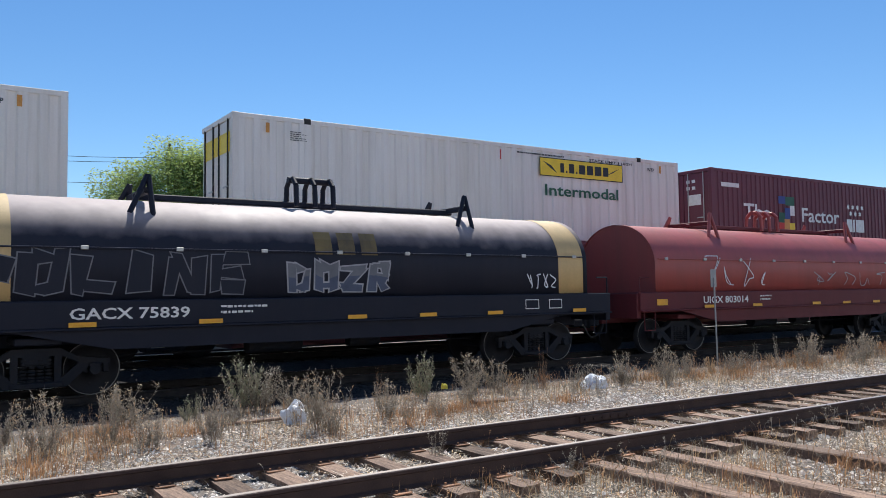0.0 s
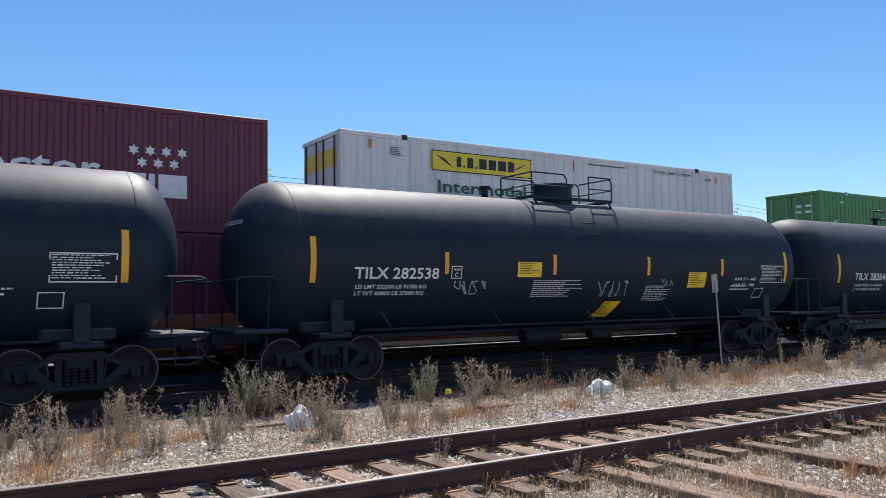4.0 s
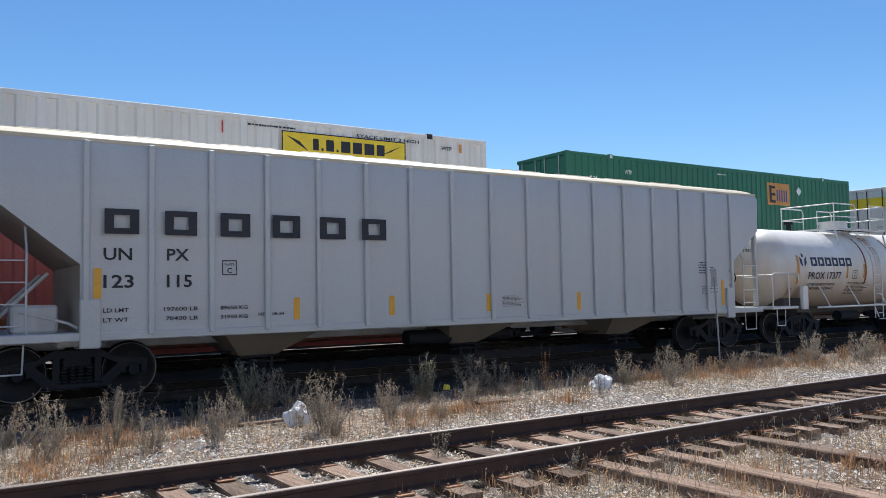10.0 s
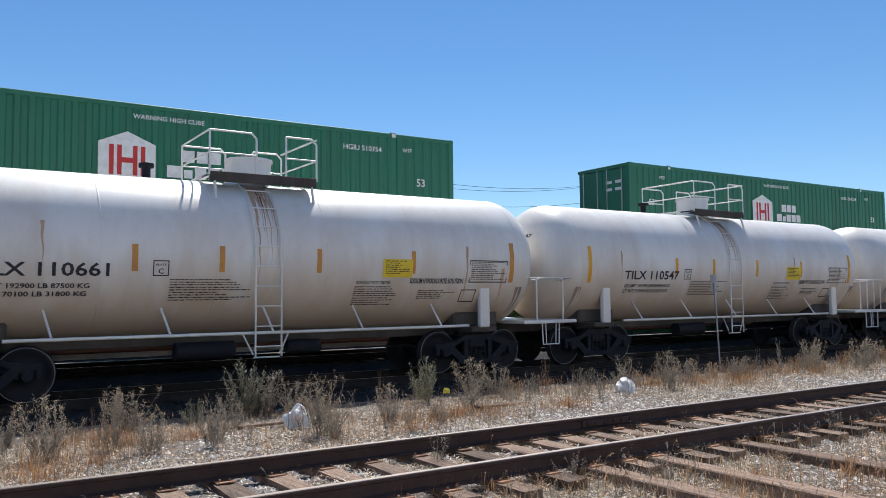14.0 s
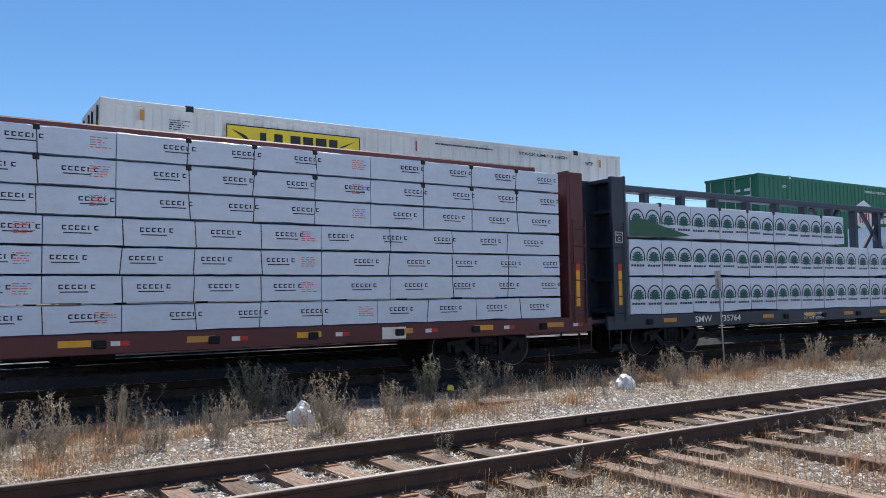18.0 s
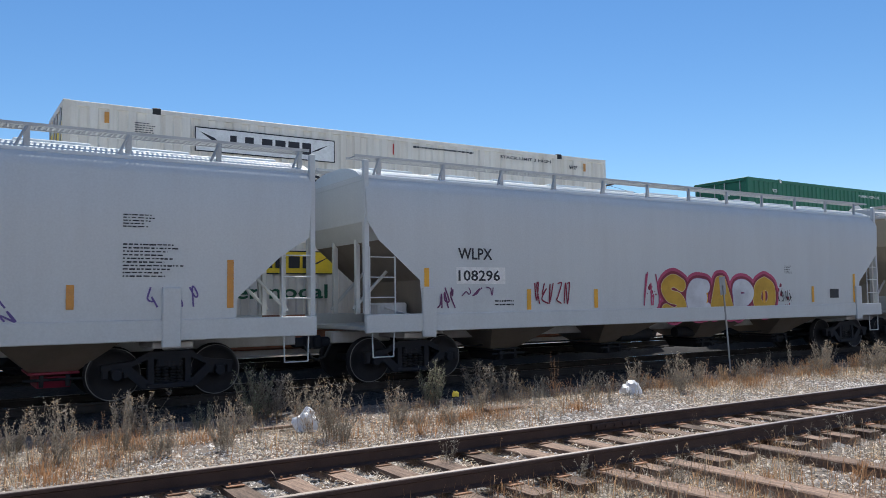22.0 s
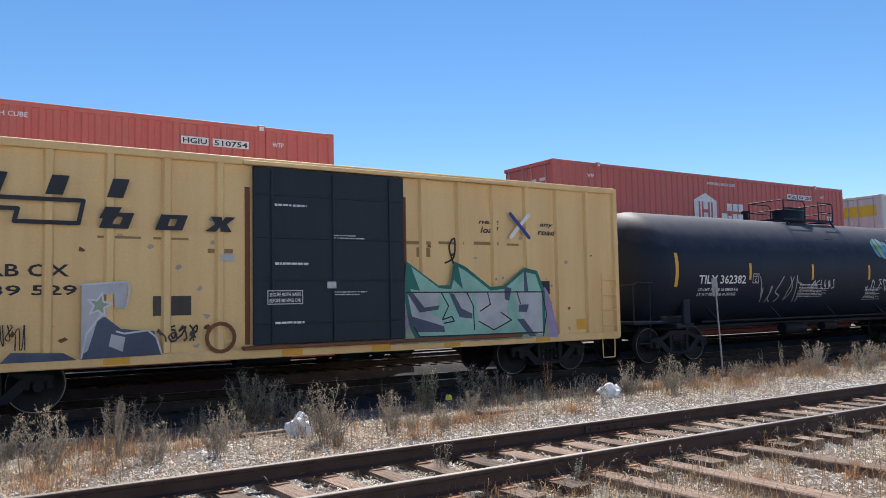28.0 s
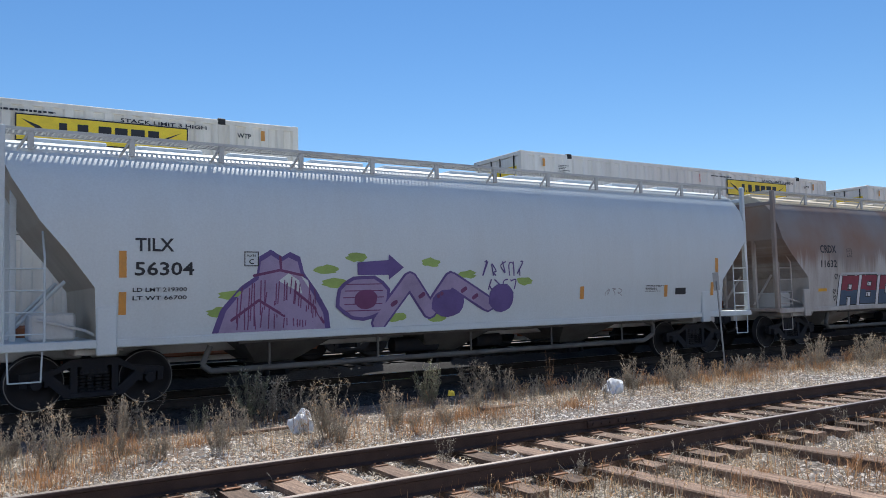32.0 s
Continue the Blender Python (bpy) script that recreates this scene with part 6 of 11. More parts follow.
def leaf_badge(u, d, size, mat):
    """A small badge of two upright leaves."""
    def put(car, surf, cz, r, st):
        for sgn in (-1, 1):
            polygon(car, [(u + sgn * size * a, cz + d + size * b) for a, b in ((0.08, 0), (0.4, 0.3), (0.42, 0.8), (0.15, 0.55))][::sgn], surf, M[mat], "badge_leaf")
        polygon(car, [(u - 0.12 * size, cz + d + 0.75 * size), (u + 0.12 * size, cz + d + 0.75 * size), (u + 0.12 * size, cz + d + size), (u - 0.12 * size, cz + d + size)], surf, M[mat], "badge_leaf")
    return put


tank_car(-89.8, "small", "black_mid", "white", "PROX", "15369", "short black tank car with white lettering and top platform", 8, stripes="amber",
         extras=[name_blocks(-3.8, -1.38, 0.07, 0.35, 6, "white"), leaf_badge(-4.1, 0.02, 0.36, "white"), yellow_label(2.37, 3.09, -0.15, 0.08, "amber"), diamond(4.2, -0.95)], weights=("LD LMT 204000 LB 92530 KG", "LT WT 59000 LB 26250 KG"), mark_w=1.88)
tank_car(-102.45, "small", "black_dusty", "white", "GATX", "166", BLACK_SMALL, 9, extras=[yellow_label(2.42, 3.14, -0.58, -0.24), diamond(3.9, -0.75, "1830"), wide_words("FRA AIP", 3.0, 3.55, -0.12, 0.0, "white")], weights=("LD LMT 207500 LBS 94100 KGS", "LT WT 55500 LBS 25190 KGS"), mark_w=1.53)
tank_car(-115.4, "small", "white_tank", "ink", "PROX", "17377", "short white tank car with orange stripes, ladder and rust runs", 10, stripes="amber",
         extras=[name_blocks(-4.0, -1.68, 0.06, 0.33, 6, "navy_print"), leaf_badge(-4.4, 0.02, 0.42, "navy_print"), yellow_label(2.39, 3.08, -0.27, 0.09, "amber"), diamond(4.9, -0.85, "1830")] +
         [(lambda u: lambda c, sf, cz, r, st: patch(c, u, u + 0.09, cz - 0.5, cz + 1.0, sf, M["rust"], "rust_run", out=0.005))(u) for u in (-0.95, 0.75)], weights=("LD LMT 202400 LB 91800 KG", "LT WT 60800 LB 27500 KG"), mark_w=1.8)
WHITE_X = [yellow_label(2.3, 3.0, -0.40, -0.03), wide_words("SODIUM HYPOCHLORITE SOLUTION", 2.95, 4.3, -0.52, -0.41, "ink"), diamond(5.0, -1.02, "1791"), wide_words("CONDUCTIVITY TESTED", 1.72, 2.5, -0.53, -0.47, "ink")]
tank_car(-166.4, "medium", "white_tank", "ink", "OLNX", "718046", WHITE_MID, 13, stripes="amber", extras=WHITE_X, weights=("LD LMT 191200 LB 86700 KG", "LT WT 71800 LB 32600 KG"), mark_w=2.1)
tank_car(-180.4, "medium", "white_tank", "ink", "TILX", "110547", WHITE_MID, 14, stripes="yellow", extras=WHITE_X, weights=("LD LMT 191700 LBS 86950 KGS", "LT WT 71300 LBS 32350 KGS"), mark_w=1.9)
tank_car(-194.0, "medium", "white_tank", "ink", "TILX", "110661", WHITE_MID, 15, stripes="amber", extras=WHITE_X, weights=("LD LMT 192900 LB 87500 KG", "LT WT 70100 LB 31800 KG"), mark_w=1.92)
tank_car(-356.7, "large", "black", "white", "TILX", "362314", "long black tank car with a round blue-green leaf logo", 23,
         extras=[leaf_logo(2.56, 3.62, 0.30, 1.05), name_blocks(4.1, 6.4, 0.58, 0.84, 7, "white"), name_blocks(4.24, 5.35, 0.27, 0.42, 6, "g_grey"), yellow_label(3.72, 4.42, -0.6, -0.16), wide_words("AAR ST - 445", 5.11, 6.0, -0.55, -0.46, "white"), diamond(7.12, -1.0, "3475", M["red_mark"])],
         weights=("LD LMT 194900 LB 88400 KG", "LT WT 91100 LB 41300 KG"))
tank_car(-375.1, "large", "black", "white", "TILX", "362382", "long black tank car with a leaf logo and white sprayed scrawls", 24,
         extras=[leaf_logo(2.3, 3.3, 0.36, 1.05), name_blocks(3.9, 6.2, 0.6, 0.85, 7, "white"), name_blocks(4.05, 5.2, 0.3, 0.44, 6, "g_grey"), yellow_label(3.49, 4.2, -0.58, -0.2), scrawl(-4.0, -1.8, -0.98, -0.2, 5, "g_grey", 241, 0.04), scrawl(-1.4, -0.15, -0.6, -0.32, 6, "g_white", 242, 0.03),
                 scrawl(1.6, 2.9, -0.7, -0.3, 4, "g_white", 243, 0.03), scrawl(4.4, 5.6, -0.6, -0.3, 5, "g_white", 244, 0.03), diamond(7.14, -1.0, "3475", M["red_mark"])], weights=("LD LMT 195800 LB 88800 KG", "LT WT 90700 LB 41150 KG"))


# ---- covered hoppers ----
def hopper_car(s, label, mat, prof, outline, sill, roof, truck_x, seed, stripes="yellow", ribs=(), lines=(), bays=(), cage=None, walk_z=4.62, pipes=False, dark="hopper_tan", rail_h=True, gate="steel", sill_mat=None, end_split=None):
    """prof: (half width, height) up the side. outline: x of the left and right edge at each height, as rows (z, left, right)."""
    car = thing("covered_hopper", label, "hopper car", "cars of the near train")
    P = M[mat]
    xl = lambda z: float(np.interp(z, [o[0] for o in outline], [o[1] for o in outline]))
    xr = lambda z: float(np.interp(z, [o[0] for o in outline], [o[2] for o in outline]))
    hw = lambda z: float(np.interp(z, [p[1] for p in prof], [p[0] for p in prof]))
    zs = sorted({*[round(p[1], 3) for p in prof], *[round(o[0], 3) for o in outline]})
    for sgn in (-1, 1):
        g = Mesh()
        n = 12
        v = [(xl(z) + (xr(z) - xl(z)) * i / n, sgn * hw(z), z) for z in zs for i in range(n + 1)]
        m = n + 1
        f = [(k * m + i, k * m + i + 1, (k + 1) * m + i + 1, (k + 1) * m + i) for k in range(len(zs) - 1) for i in range(n)]
        g.add(v, f if sgn < 0 else [q[::-1] for q in f], True)
        part("side_sheet", g, P, car)
    for e, x in ((-1, xl), (1, xr)):
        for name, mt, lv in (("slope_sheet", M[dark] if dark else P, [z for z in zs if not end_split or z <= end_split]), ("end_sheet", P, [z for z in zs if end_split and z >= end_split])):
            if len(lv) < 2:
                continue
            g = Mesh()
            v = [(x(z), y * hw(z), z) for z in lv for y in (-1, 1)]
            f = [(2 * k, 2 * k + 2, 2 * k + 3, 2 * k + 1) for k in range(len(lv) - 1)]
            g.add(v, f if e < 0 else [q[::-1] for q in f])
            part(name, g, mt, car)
    top = zs[-1]
    ht = hw(top)
    part("roof", Mesh().extrude([(-ht, top), (-ht * 0.86, top + 0.11), (-ht * 0.62, top + 0.21), (-ht * 0.3, top + 0.27), (ht * 0.3, top + 0.27), (ht * 0.62, top + 0.21), (ht * 0.86, top + 0.11), (ht, top)][::-1], xl(top), xr(top)), M[roof], car)
    part("roof_edge", Mesh().box(xl(top), xr(top), -ht - 0.05, -ht + 0.02, top - 0.05, top + 0.02, 0.01), M[roof], car)
    L0, L1 = sill[2], sill[3]
    for sgn in (-1, 1):
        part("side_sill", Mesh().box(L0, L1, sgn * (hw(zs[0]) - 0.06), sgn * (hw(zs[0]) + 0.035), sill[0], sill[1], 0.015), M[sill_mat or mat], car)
    sets = underframe(car, max(-L0, L1) + 0.12, truck_x, M["hopper_warm"])
    # roof hatches, running board on brackets
    k = 0
    for x in np.arange(xl(top) + 1.2, xr(top) - 0.6, 1.75):
        part("roof_hatch", Mesh().box(x - 0.62, x + 0.62, -0.3, 0.3, top + 0.25, top + 0.36, 0.02), M[roof], car)
    if rail_h:
        for yb in (-0.98, 0.98):
            b = part("running_board", Mesh().box(xl(top) - 0.05, xr(top) + 0.05, yb - 0.22, yb - 0.19, walk_z, walk_z + 0.05).box(xl(top) - 0.05, xr(top) + 0.05, yb + 0.19, yb + 0.22, walk_z, walk_z + 0.05), M["grating"], car)
            g = Mesh()
            for x in np.arange(xl(top), xr(top), 0.085):
                g.box(x, x + 0.028, yb - 0.19, yb + 0.19, walk_z + 0.015, walk_z + 0.04)
            for y in (-0.1, 0.0, 0.1):
                g.box(xl(top), xr(top), yb + y - 0.012, yb + y + 0.012, walk_z + 0.012, walk_z + 0.038)
            part("grating", g, M["grating"], b)
            for x in np.arange(xl(top) + 0.5, xr(top), 1.58):
                part("bracket", Mesh().box(x - 0.05, x + 0.05, yb + math.copysign(0.16, yb), yb + math.copysign(0.21, yb), top - 0.02, walk_z + 0.02, 0.01).tube([(x - 0.25, math.copysign(ht, yb), top - 0.12), (x, yb + math.copysign(0.2, yb), walk_z)], 0.025), M["grating"], b)
    # bottom bays with outlet gates
    for x in bays:
        g = Mesh()
        a, b, z0, z1 = 0.95, 0.36, sill[0] + 0.02, 0.52
        v = [(x - a, -1.35, z0), (x + a, -1.35, z0), (x + a, 1.35, z0), (x - a, 1.35, z0), (x - b, -0.45, z1), (x + b, -0.45, z1), (x + b, 0.45, z1), (x - b, 0.45, z1)]
        g.add(v, [(0, 1, 5, 4), (1, 2, 6, 5), (2, 3, 7, 6), (3, 0, 4, 7), (4, 5, 6, 7)])
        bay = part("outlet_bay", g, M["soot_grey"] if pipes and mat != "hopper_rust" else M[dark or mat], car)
        part("outlet_gate", Mesh().box(x - 0.4, x + 0.4, -0.6, 0.6, z1 - 0.02, z1 + 0.02, 0.008).extrude([(-0.64, z1 - 0.05), (-0.5, z1 - 0.25), (0.5, z1 - 0.25), (0.64, z1 - 0.05)], x - 0.26, x + 0.26), M[gate], bay)
        part("gate_rack", Mesh().box(x - 0.24, x - 0.17, -0.68, -0.6, z1 - 0.22, z1 - 0.02, 0.01).box(x + 0.17, x + 0.24, -0.68, -0.6, z1 - 0.22, z1 - 0.02, 0.01).cyl((x - 0.48, -0.66, z1 - 0.1), (x + 0.48, -0.66, z1 - 0.1), 0.025, n=8), M["steel"], bay)
    if pipes:
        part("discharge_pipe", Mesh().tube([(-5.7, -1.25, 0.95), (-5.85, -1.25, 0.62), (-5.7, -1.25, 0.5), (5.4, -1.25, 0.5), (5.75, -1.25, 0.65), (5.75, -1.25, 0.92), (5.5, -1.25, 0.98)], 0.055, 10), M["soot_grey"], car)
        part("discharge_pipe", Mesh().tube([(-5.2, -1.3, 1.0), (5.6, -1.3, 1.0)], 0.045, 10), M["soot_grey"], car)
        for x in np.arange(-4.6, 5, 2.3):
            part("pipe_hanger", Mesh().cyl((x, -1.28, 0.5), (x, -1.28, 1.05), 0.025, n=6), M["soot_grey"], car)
    # end cages: posts, ladders, platforms
    for e in (-1, 1):
        xe = L0 if e < 0 else L1
        for sgn in (-1, 1):
            part("corner_post", Mesh().box(xe - e * 0.11, xe, sgn * 1.38, sgn * 1.49, sill[1], top + (0.3 if rail_h else 0.0), 0.012), P, car)
        part("end_beam", Mesh().box(xe - e * 0.1, xe, -1.45, 1.45, top - 0.12, top - 0.02, 0.01), P, car)
        part("end_platform", Mesh().box(xe - e * 1.6, xe, -1.45, 1.45, sill[0] + 0.05, sill[0] + 0.14, 0.01), P, car)
        for y in (-0.55, 0.55):
            part("end_stanchion", Mesh().box(xe - e * 0.35, xe - e * 0.25, y - 0.05, y + 0.05, sill[1], top - 0.1, 0.01), P, car)
            part("diagonal_brace", Mesh().tube([(xe - e * 0.2, y, sill[1] + 0.1), (xe - e * 1.1, y, sill[1] + 1.0)], 0.035), P, car)
        ladder(car, xe - e * 0.68, xe - e * 0.10, -1.5, sill[0] + 0.1, sill[1] + 1.35, 4, P)
        part("ladder_stay", Mesh().cyl((xe - e * 0.68, -1.5, sill[1] + 1.35), (xe - e * 0.68, -1.2, sill[1] + 1.8), 0.018, n=6), P, car)
        sill_step(car, xe - e * 0.4, -1.5, sill[0] + 0.02, P, 0.5)
        part("jacking_pad", Mesh().box(e * (truck_x - 0.1) - 0.16, e * (truck_x - 0.1) + 0.16, -hw(zs[0]) - 0.07, -hw(zs[0]) + 0.02, sill[0] - 0.12, sill[1] + 0.55, 0.02), P, car)
    part("brake_gear_box", Mesh().box(L0 + 0.5, L0 + 1.2, -1.1, -0.4, sill[0] + 0.14, sill[0] + 0.6, 0.04), M["hopper_warm"], car)
    part("brake_pipe", Mesh().tube([(L0 + 0.6, -1.2, sill[0] + 0.5), (L0 + 1.3, -1.3, sill[0] + 0.3), (L0 + 1.9, -1.35, sill[0] - 0.05)], 0.025), M["hopper_warm"], car)
    surf = lambda u, w, out=0.0: (u, -hw(w) - out, w)
    if not ribs and mat not in ("hopper_rust", "hopper_bright", "hopper_clean"):
        g = Mesh()
        for x in np.arange(xl(2.2) + 1.1, xr(2.2) - 0.4, 1.93):        # sheet joints
            zz = [1.5 + 0.12 * i for i in range(int((top - 0.5 - 1.5) / 0.12))]
            for a, b in zip(zz, zz[1:]):
                g.add([surf(x - 0.011, a, 0.003), surf(x + 0.011, a, 0.003), surf(x + 0.011, b, 0.003), surf(x - 0.011, b, 0.003)], [(0, 1, 2, 3)])
        part("sheet_joint", g, M["seam_shadow"], car)
    for x in ribs:
        part("side_post", Mesh().box(x - 0.05, x + 0.05, -hw(2.5) - 0.07, -hw(2.5) + 0.005, zs[0] + 0.02, top - 0.04, 0.015), P, car)
    for x, z0, z1 in ((a, b, c) for a, b, c in (cage or [])):
        patch(car, x - 0.06, x + 0.06, z0, z1, surf, M[stripes], "reflective_stripe", out=0.012)
    for fn in lines:
        fn(car, surf)
    MOVERS.append((car, s, Y_B, Z_B, SPEED_B, sets))
    return car


def W(text, u0, u1, w0, w1, mat="ink", nm="reporting_mark", shear=0.0, out=0.012):
    return lambda c, sf: words(c, text, u0, u1, w0, w1, sf, M[mat], nm, shear=shear, out=out)


def B(u0, u1, w0, w1, rows, mat="ink", seed=1):
    return lambda c, sf: bars(c, u0, u1, w0, w1, rows, sf, M[mat], seed)


def S(u0, u1, w0, w1, n, mat, seed, width=0.035):
    return lambda c, sf: scribble(c, u0, u1, w0, w1, n, sf, M[mat], seed, width)


def G(u0, u1, w0, w1, n, fill, edge, seed, shine=None, cloud=None, weight=0.22, other=None):
    return lambda c, sf: piece(c, u0, u1, w0, w1, n, sf, fill, edge, seed, shine, cloud, weight, other)


def ragged(car, u0, u1, w0, w1, surf, mat, seed, taper=3.0, out=0.0045):
    """A sprayed ground with a cloudy, uneven edge."""
    rng = random.Random(seed)
    g = Mesh()
    pts = []
    n = int((u1 - u0) / 0.09)
    for i in range(n + 1):
        u = u0 + (u1 - u0) * i / n
        e = min(1.0, 0.25 + taper * min(i, n - i) / n + 0.3 * noise.noise((u * 3, 0, seed)))
        pts.append((u, w0 + rng.uniform(-0.01, 0.02), w0 + (w1 - w0) * max(0.1, e) * (0.93 + 0.22 * noise.noise((u * 1.6, 3, seed)) + rng.uniform(-0.03, 0.03))))
    for (a, b, c), (d, e, f) in zip(pts, pts[1:]):
        for j in range(4):
            p, q = j / 4, (j + 1) / 4
            g.add([surf(a, b + (c - b) * p, out), surf(d, e + (f - e) * p, out), surf(d, e + (f - e) * q, out), surf(a, b + (c - b) * q, out)], [(0, 1, 2, 3)])
    for _ in range(int((u1 - u0) * 6)):        # overspray dots
        x, y, r = rng.uniform(u0 - 0.2, u1 + 0.2), w1 + rng.uniform(-0.1, 0.18), rng.uniform(0.012, 0.04)
        g.add([surf(x + r * math.cos(k * 1.047), y + r * math.sin(k * 1.047), out + 0.0005) for k in range(6)], [tuple(range(6))])
    return part("sprayed_ground", g, mat, car, "cloudy sprayed ground")


def BW(text, u0, u1, w0, w1, low, high, split, edges, lean=0.2, seed=1, gap=0.1, wild=0.0):
    return lambda c, sf: block_word(c, text, u0, u1, w0, w1, sf, low, high, split, edges, lean, seed, gap, wild)



def seapo(car, sf):
    """Five fat sprayed letters, gold and white by turns, maroon round them and a pink glow."""
    for i, ch in enumerate("SEAPO"):
        u, hi = -1.0 + i * 0.93, 2.26 if i % 2 == 0 else 2.18
        gold = i % 2 == 0
        fat_word(car, ch, u, u + 0.98, 1.08, hi, sf, "g_gold" if gold else "g_white", [("g_pink", 0.15, 0.0, 0.02), ("g_maroon", 0.085, 0.0, 0.0), ("g_cream" if gold else "g_lilac", 0.015, 0.0, 0.0)], 0.36, 201 + i, 0.02, lean=0.0)


def dots(car, sf, u0, u1, w0, w1, n, mat, seed):
    """Loose sprayed dots beside a piece."""
    rng = random.Random(seed)
    g = Mesh()
    for k in range(n):
        x, y, r = rng.uniform(u0, u1), rng.uniform(w0, w1), rng.choice((0.015, 0.02, 0.03, 0.055))
        g.add([sf(x + r * math.cos(q * 0.785), y + r * math.sin(q * 0.785), 0.006) for q in range(8)], [tuple(range(8))])
    return part("sprayed_dots", g, M[mat], car)


def swirls(car, sf):
    """Sage green letters with a spiral and waves below, dark lines and shadow."""
    base = part("graffiti_piece", Mesh(), M["g_sage"], car, "sage green sprayed letters with a spiral")
    forms = ([(-0.45, 1.22), (-0.42, 1.9), (-0.2, 2.2), (0.45, 2.24), (0.85, 1.55), (0.55, 1.5), (0.3, 1.95), (0.02, 1.9), (-0.05, 1.22)],
             [(0.95, 1.5), (0.98, 2.12), (1.22, 2.2), (1.9, 2.2), (2.1, 1.82), (2.38, 1.72), (2.57, 1.76), (2.42, 1.55), (1.9, 1.5)])
    lines_, pale = Mesh(), Mesh()
    for q in forms:
        polygon(base, [(a - 0.10, b + 0.03) for a, b in q], sf, M["g_black"], "letter_shadow", out=0.005)
        polygon(base, q, sf, M["g_sage"], "letter_fill", out=0.009)
        ribbon(lines_, q + q[:1], 0.05, sf, 0.013)
        ribbon(pale, [(a * 0.94 + 0.06 * sum(c for c, _ in q) / len(q), b * 0.9 + 0.1 * 1.8) for a, b in q[1:5]], 0.03, sf, 0.015)
    for u, w, r, n in ((1.42, 1.84, 0.30, 34), (1.92, 1.66, 0.14, 20), (0.05, 1.6, 0.12, 16)):
        ribbon(lines_, [(u + r * (i / n) * math.cos(i * 0.42), w + r * (i / n) * math.sin(i * 0.42)) for i in range(2, n)], 0.032, sf, 0.017)
    for k, (a, b, w, amp) in enumerate(((0.1, 2.9, 1.34, 0.07), (-0.4, 1.7, 1.26, 0.05), (1.2, 2.5, 1.42, 0.04))):
        pts = [(a + (b - a) * i / 14, w + amp * math.sin(i * 0.9 + k)) for i in range(15)]
        edge, fill = Mesh(), Mesh()
        ribbon(edge, pts, 0.15, sf, 0.006 + 0.003 * k)
        ribbon(fill, pts, 0.09, sf, 0.0075 + 0.003 * k)
        part("wave_edge", edge, M["g_black"], base)
        part("wave", fill, M["g_sage"] if k else M["g_silver"], base)
    part("dark_line", lines_, M["g_black"], base)
    part("pale_line", pale, M["g_silver"], base)


def hearts(car, spots, surf, mat):
    for u, w, r in spots:
        g = Mesh()
        ribbon(g, [(u, w - r), (u + r * 0.8, w + 0.1 * r), (u + r * 0.55, w + 0.7 * r), (u, w + 0.25 * r), (u - r * 0.55, w + 0.7 * r), (u - r * 0.8, w + 0.1 * r), (u, w - r)], 0.025, surf, 0.012)
        part("drawn_heart", g, M[mat], car)


def PM(u, w, mat="ink", size=0.27):
    return lambda c, sf: plate_mark(c, u, w, sf, mat, size)


def BX(u0, u1, w0, w1, mat="ink", fill=True):
    return lambda c, sf: (patch(c, u0, u1, w0, w1, sf, M[mat], "stencil_block", out=0.012) if fill else frame_mark(c, u0, u1, w0, w1, sf, M[mat], 0.02, "stencil_box"))


ROUND = [(1.50, 1.15), (1.53, 1.5), (1.60, 2.1), (1.62, 2.7), (1.58, 3.2), (1.50, 3.6), (1.38, 3.95), (1.20, 4.2), (1.05, 4.33)]
ROUND_OUT = [(1.15, -7.65, 8.2), (2.02, -7.69, 8.2), (2.6, -8.1, 8.75), (3.1, -8.5, 9.25), (3.8, -8.9, 9.35), (4.33, -9.1, 9.35)]
SYM_OUT = [(1.15, -7.7, 7.7), (2.05, -7.75, 7.75), (2.8, -8.6, 8.6), (3.3, -9.0, 9.0), (4.33, -9.2, 9.2)]
STR = [(-7.24, 2.18, 2.63), (-7.24, 1.55, 1.93), (-4.8, 1.6, 2.0), (-2.24, 1.57, 1.95), (0.23, 1.59, 1.95), (2.72, 1.61, 1.97), (5.27, 1.64, 1.98), (7.72, 1.5, 1.95), (7.9, 2.17, 2.6)]


def name_letter(c, sf, u):
    """One heavy block of the maker's name."""
    g = Mesh()
    for a, b, d, e in ((0, 0.15, 0, 0.42), (0.15, 0.40, 0.32, 0.42), (0.40, 0.55, 0, 0.42), (0.15, 0.40, 0, 0.10)):
        g.add([sf(u + a, 2.76 + d, 0.082), sf(u + b, 2.76 + d, 0.082), sf(u + b, 2.76 + e, 0.082), sf(u + a, 2.76 + e, 0.082)], [(0, 1, 2, 3)])
    part("name_block", g, M["ink"], c)


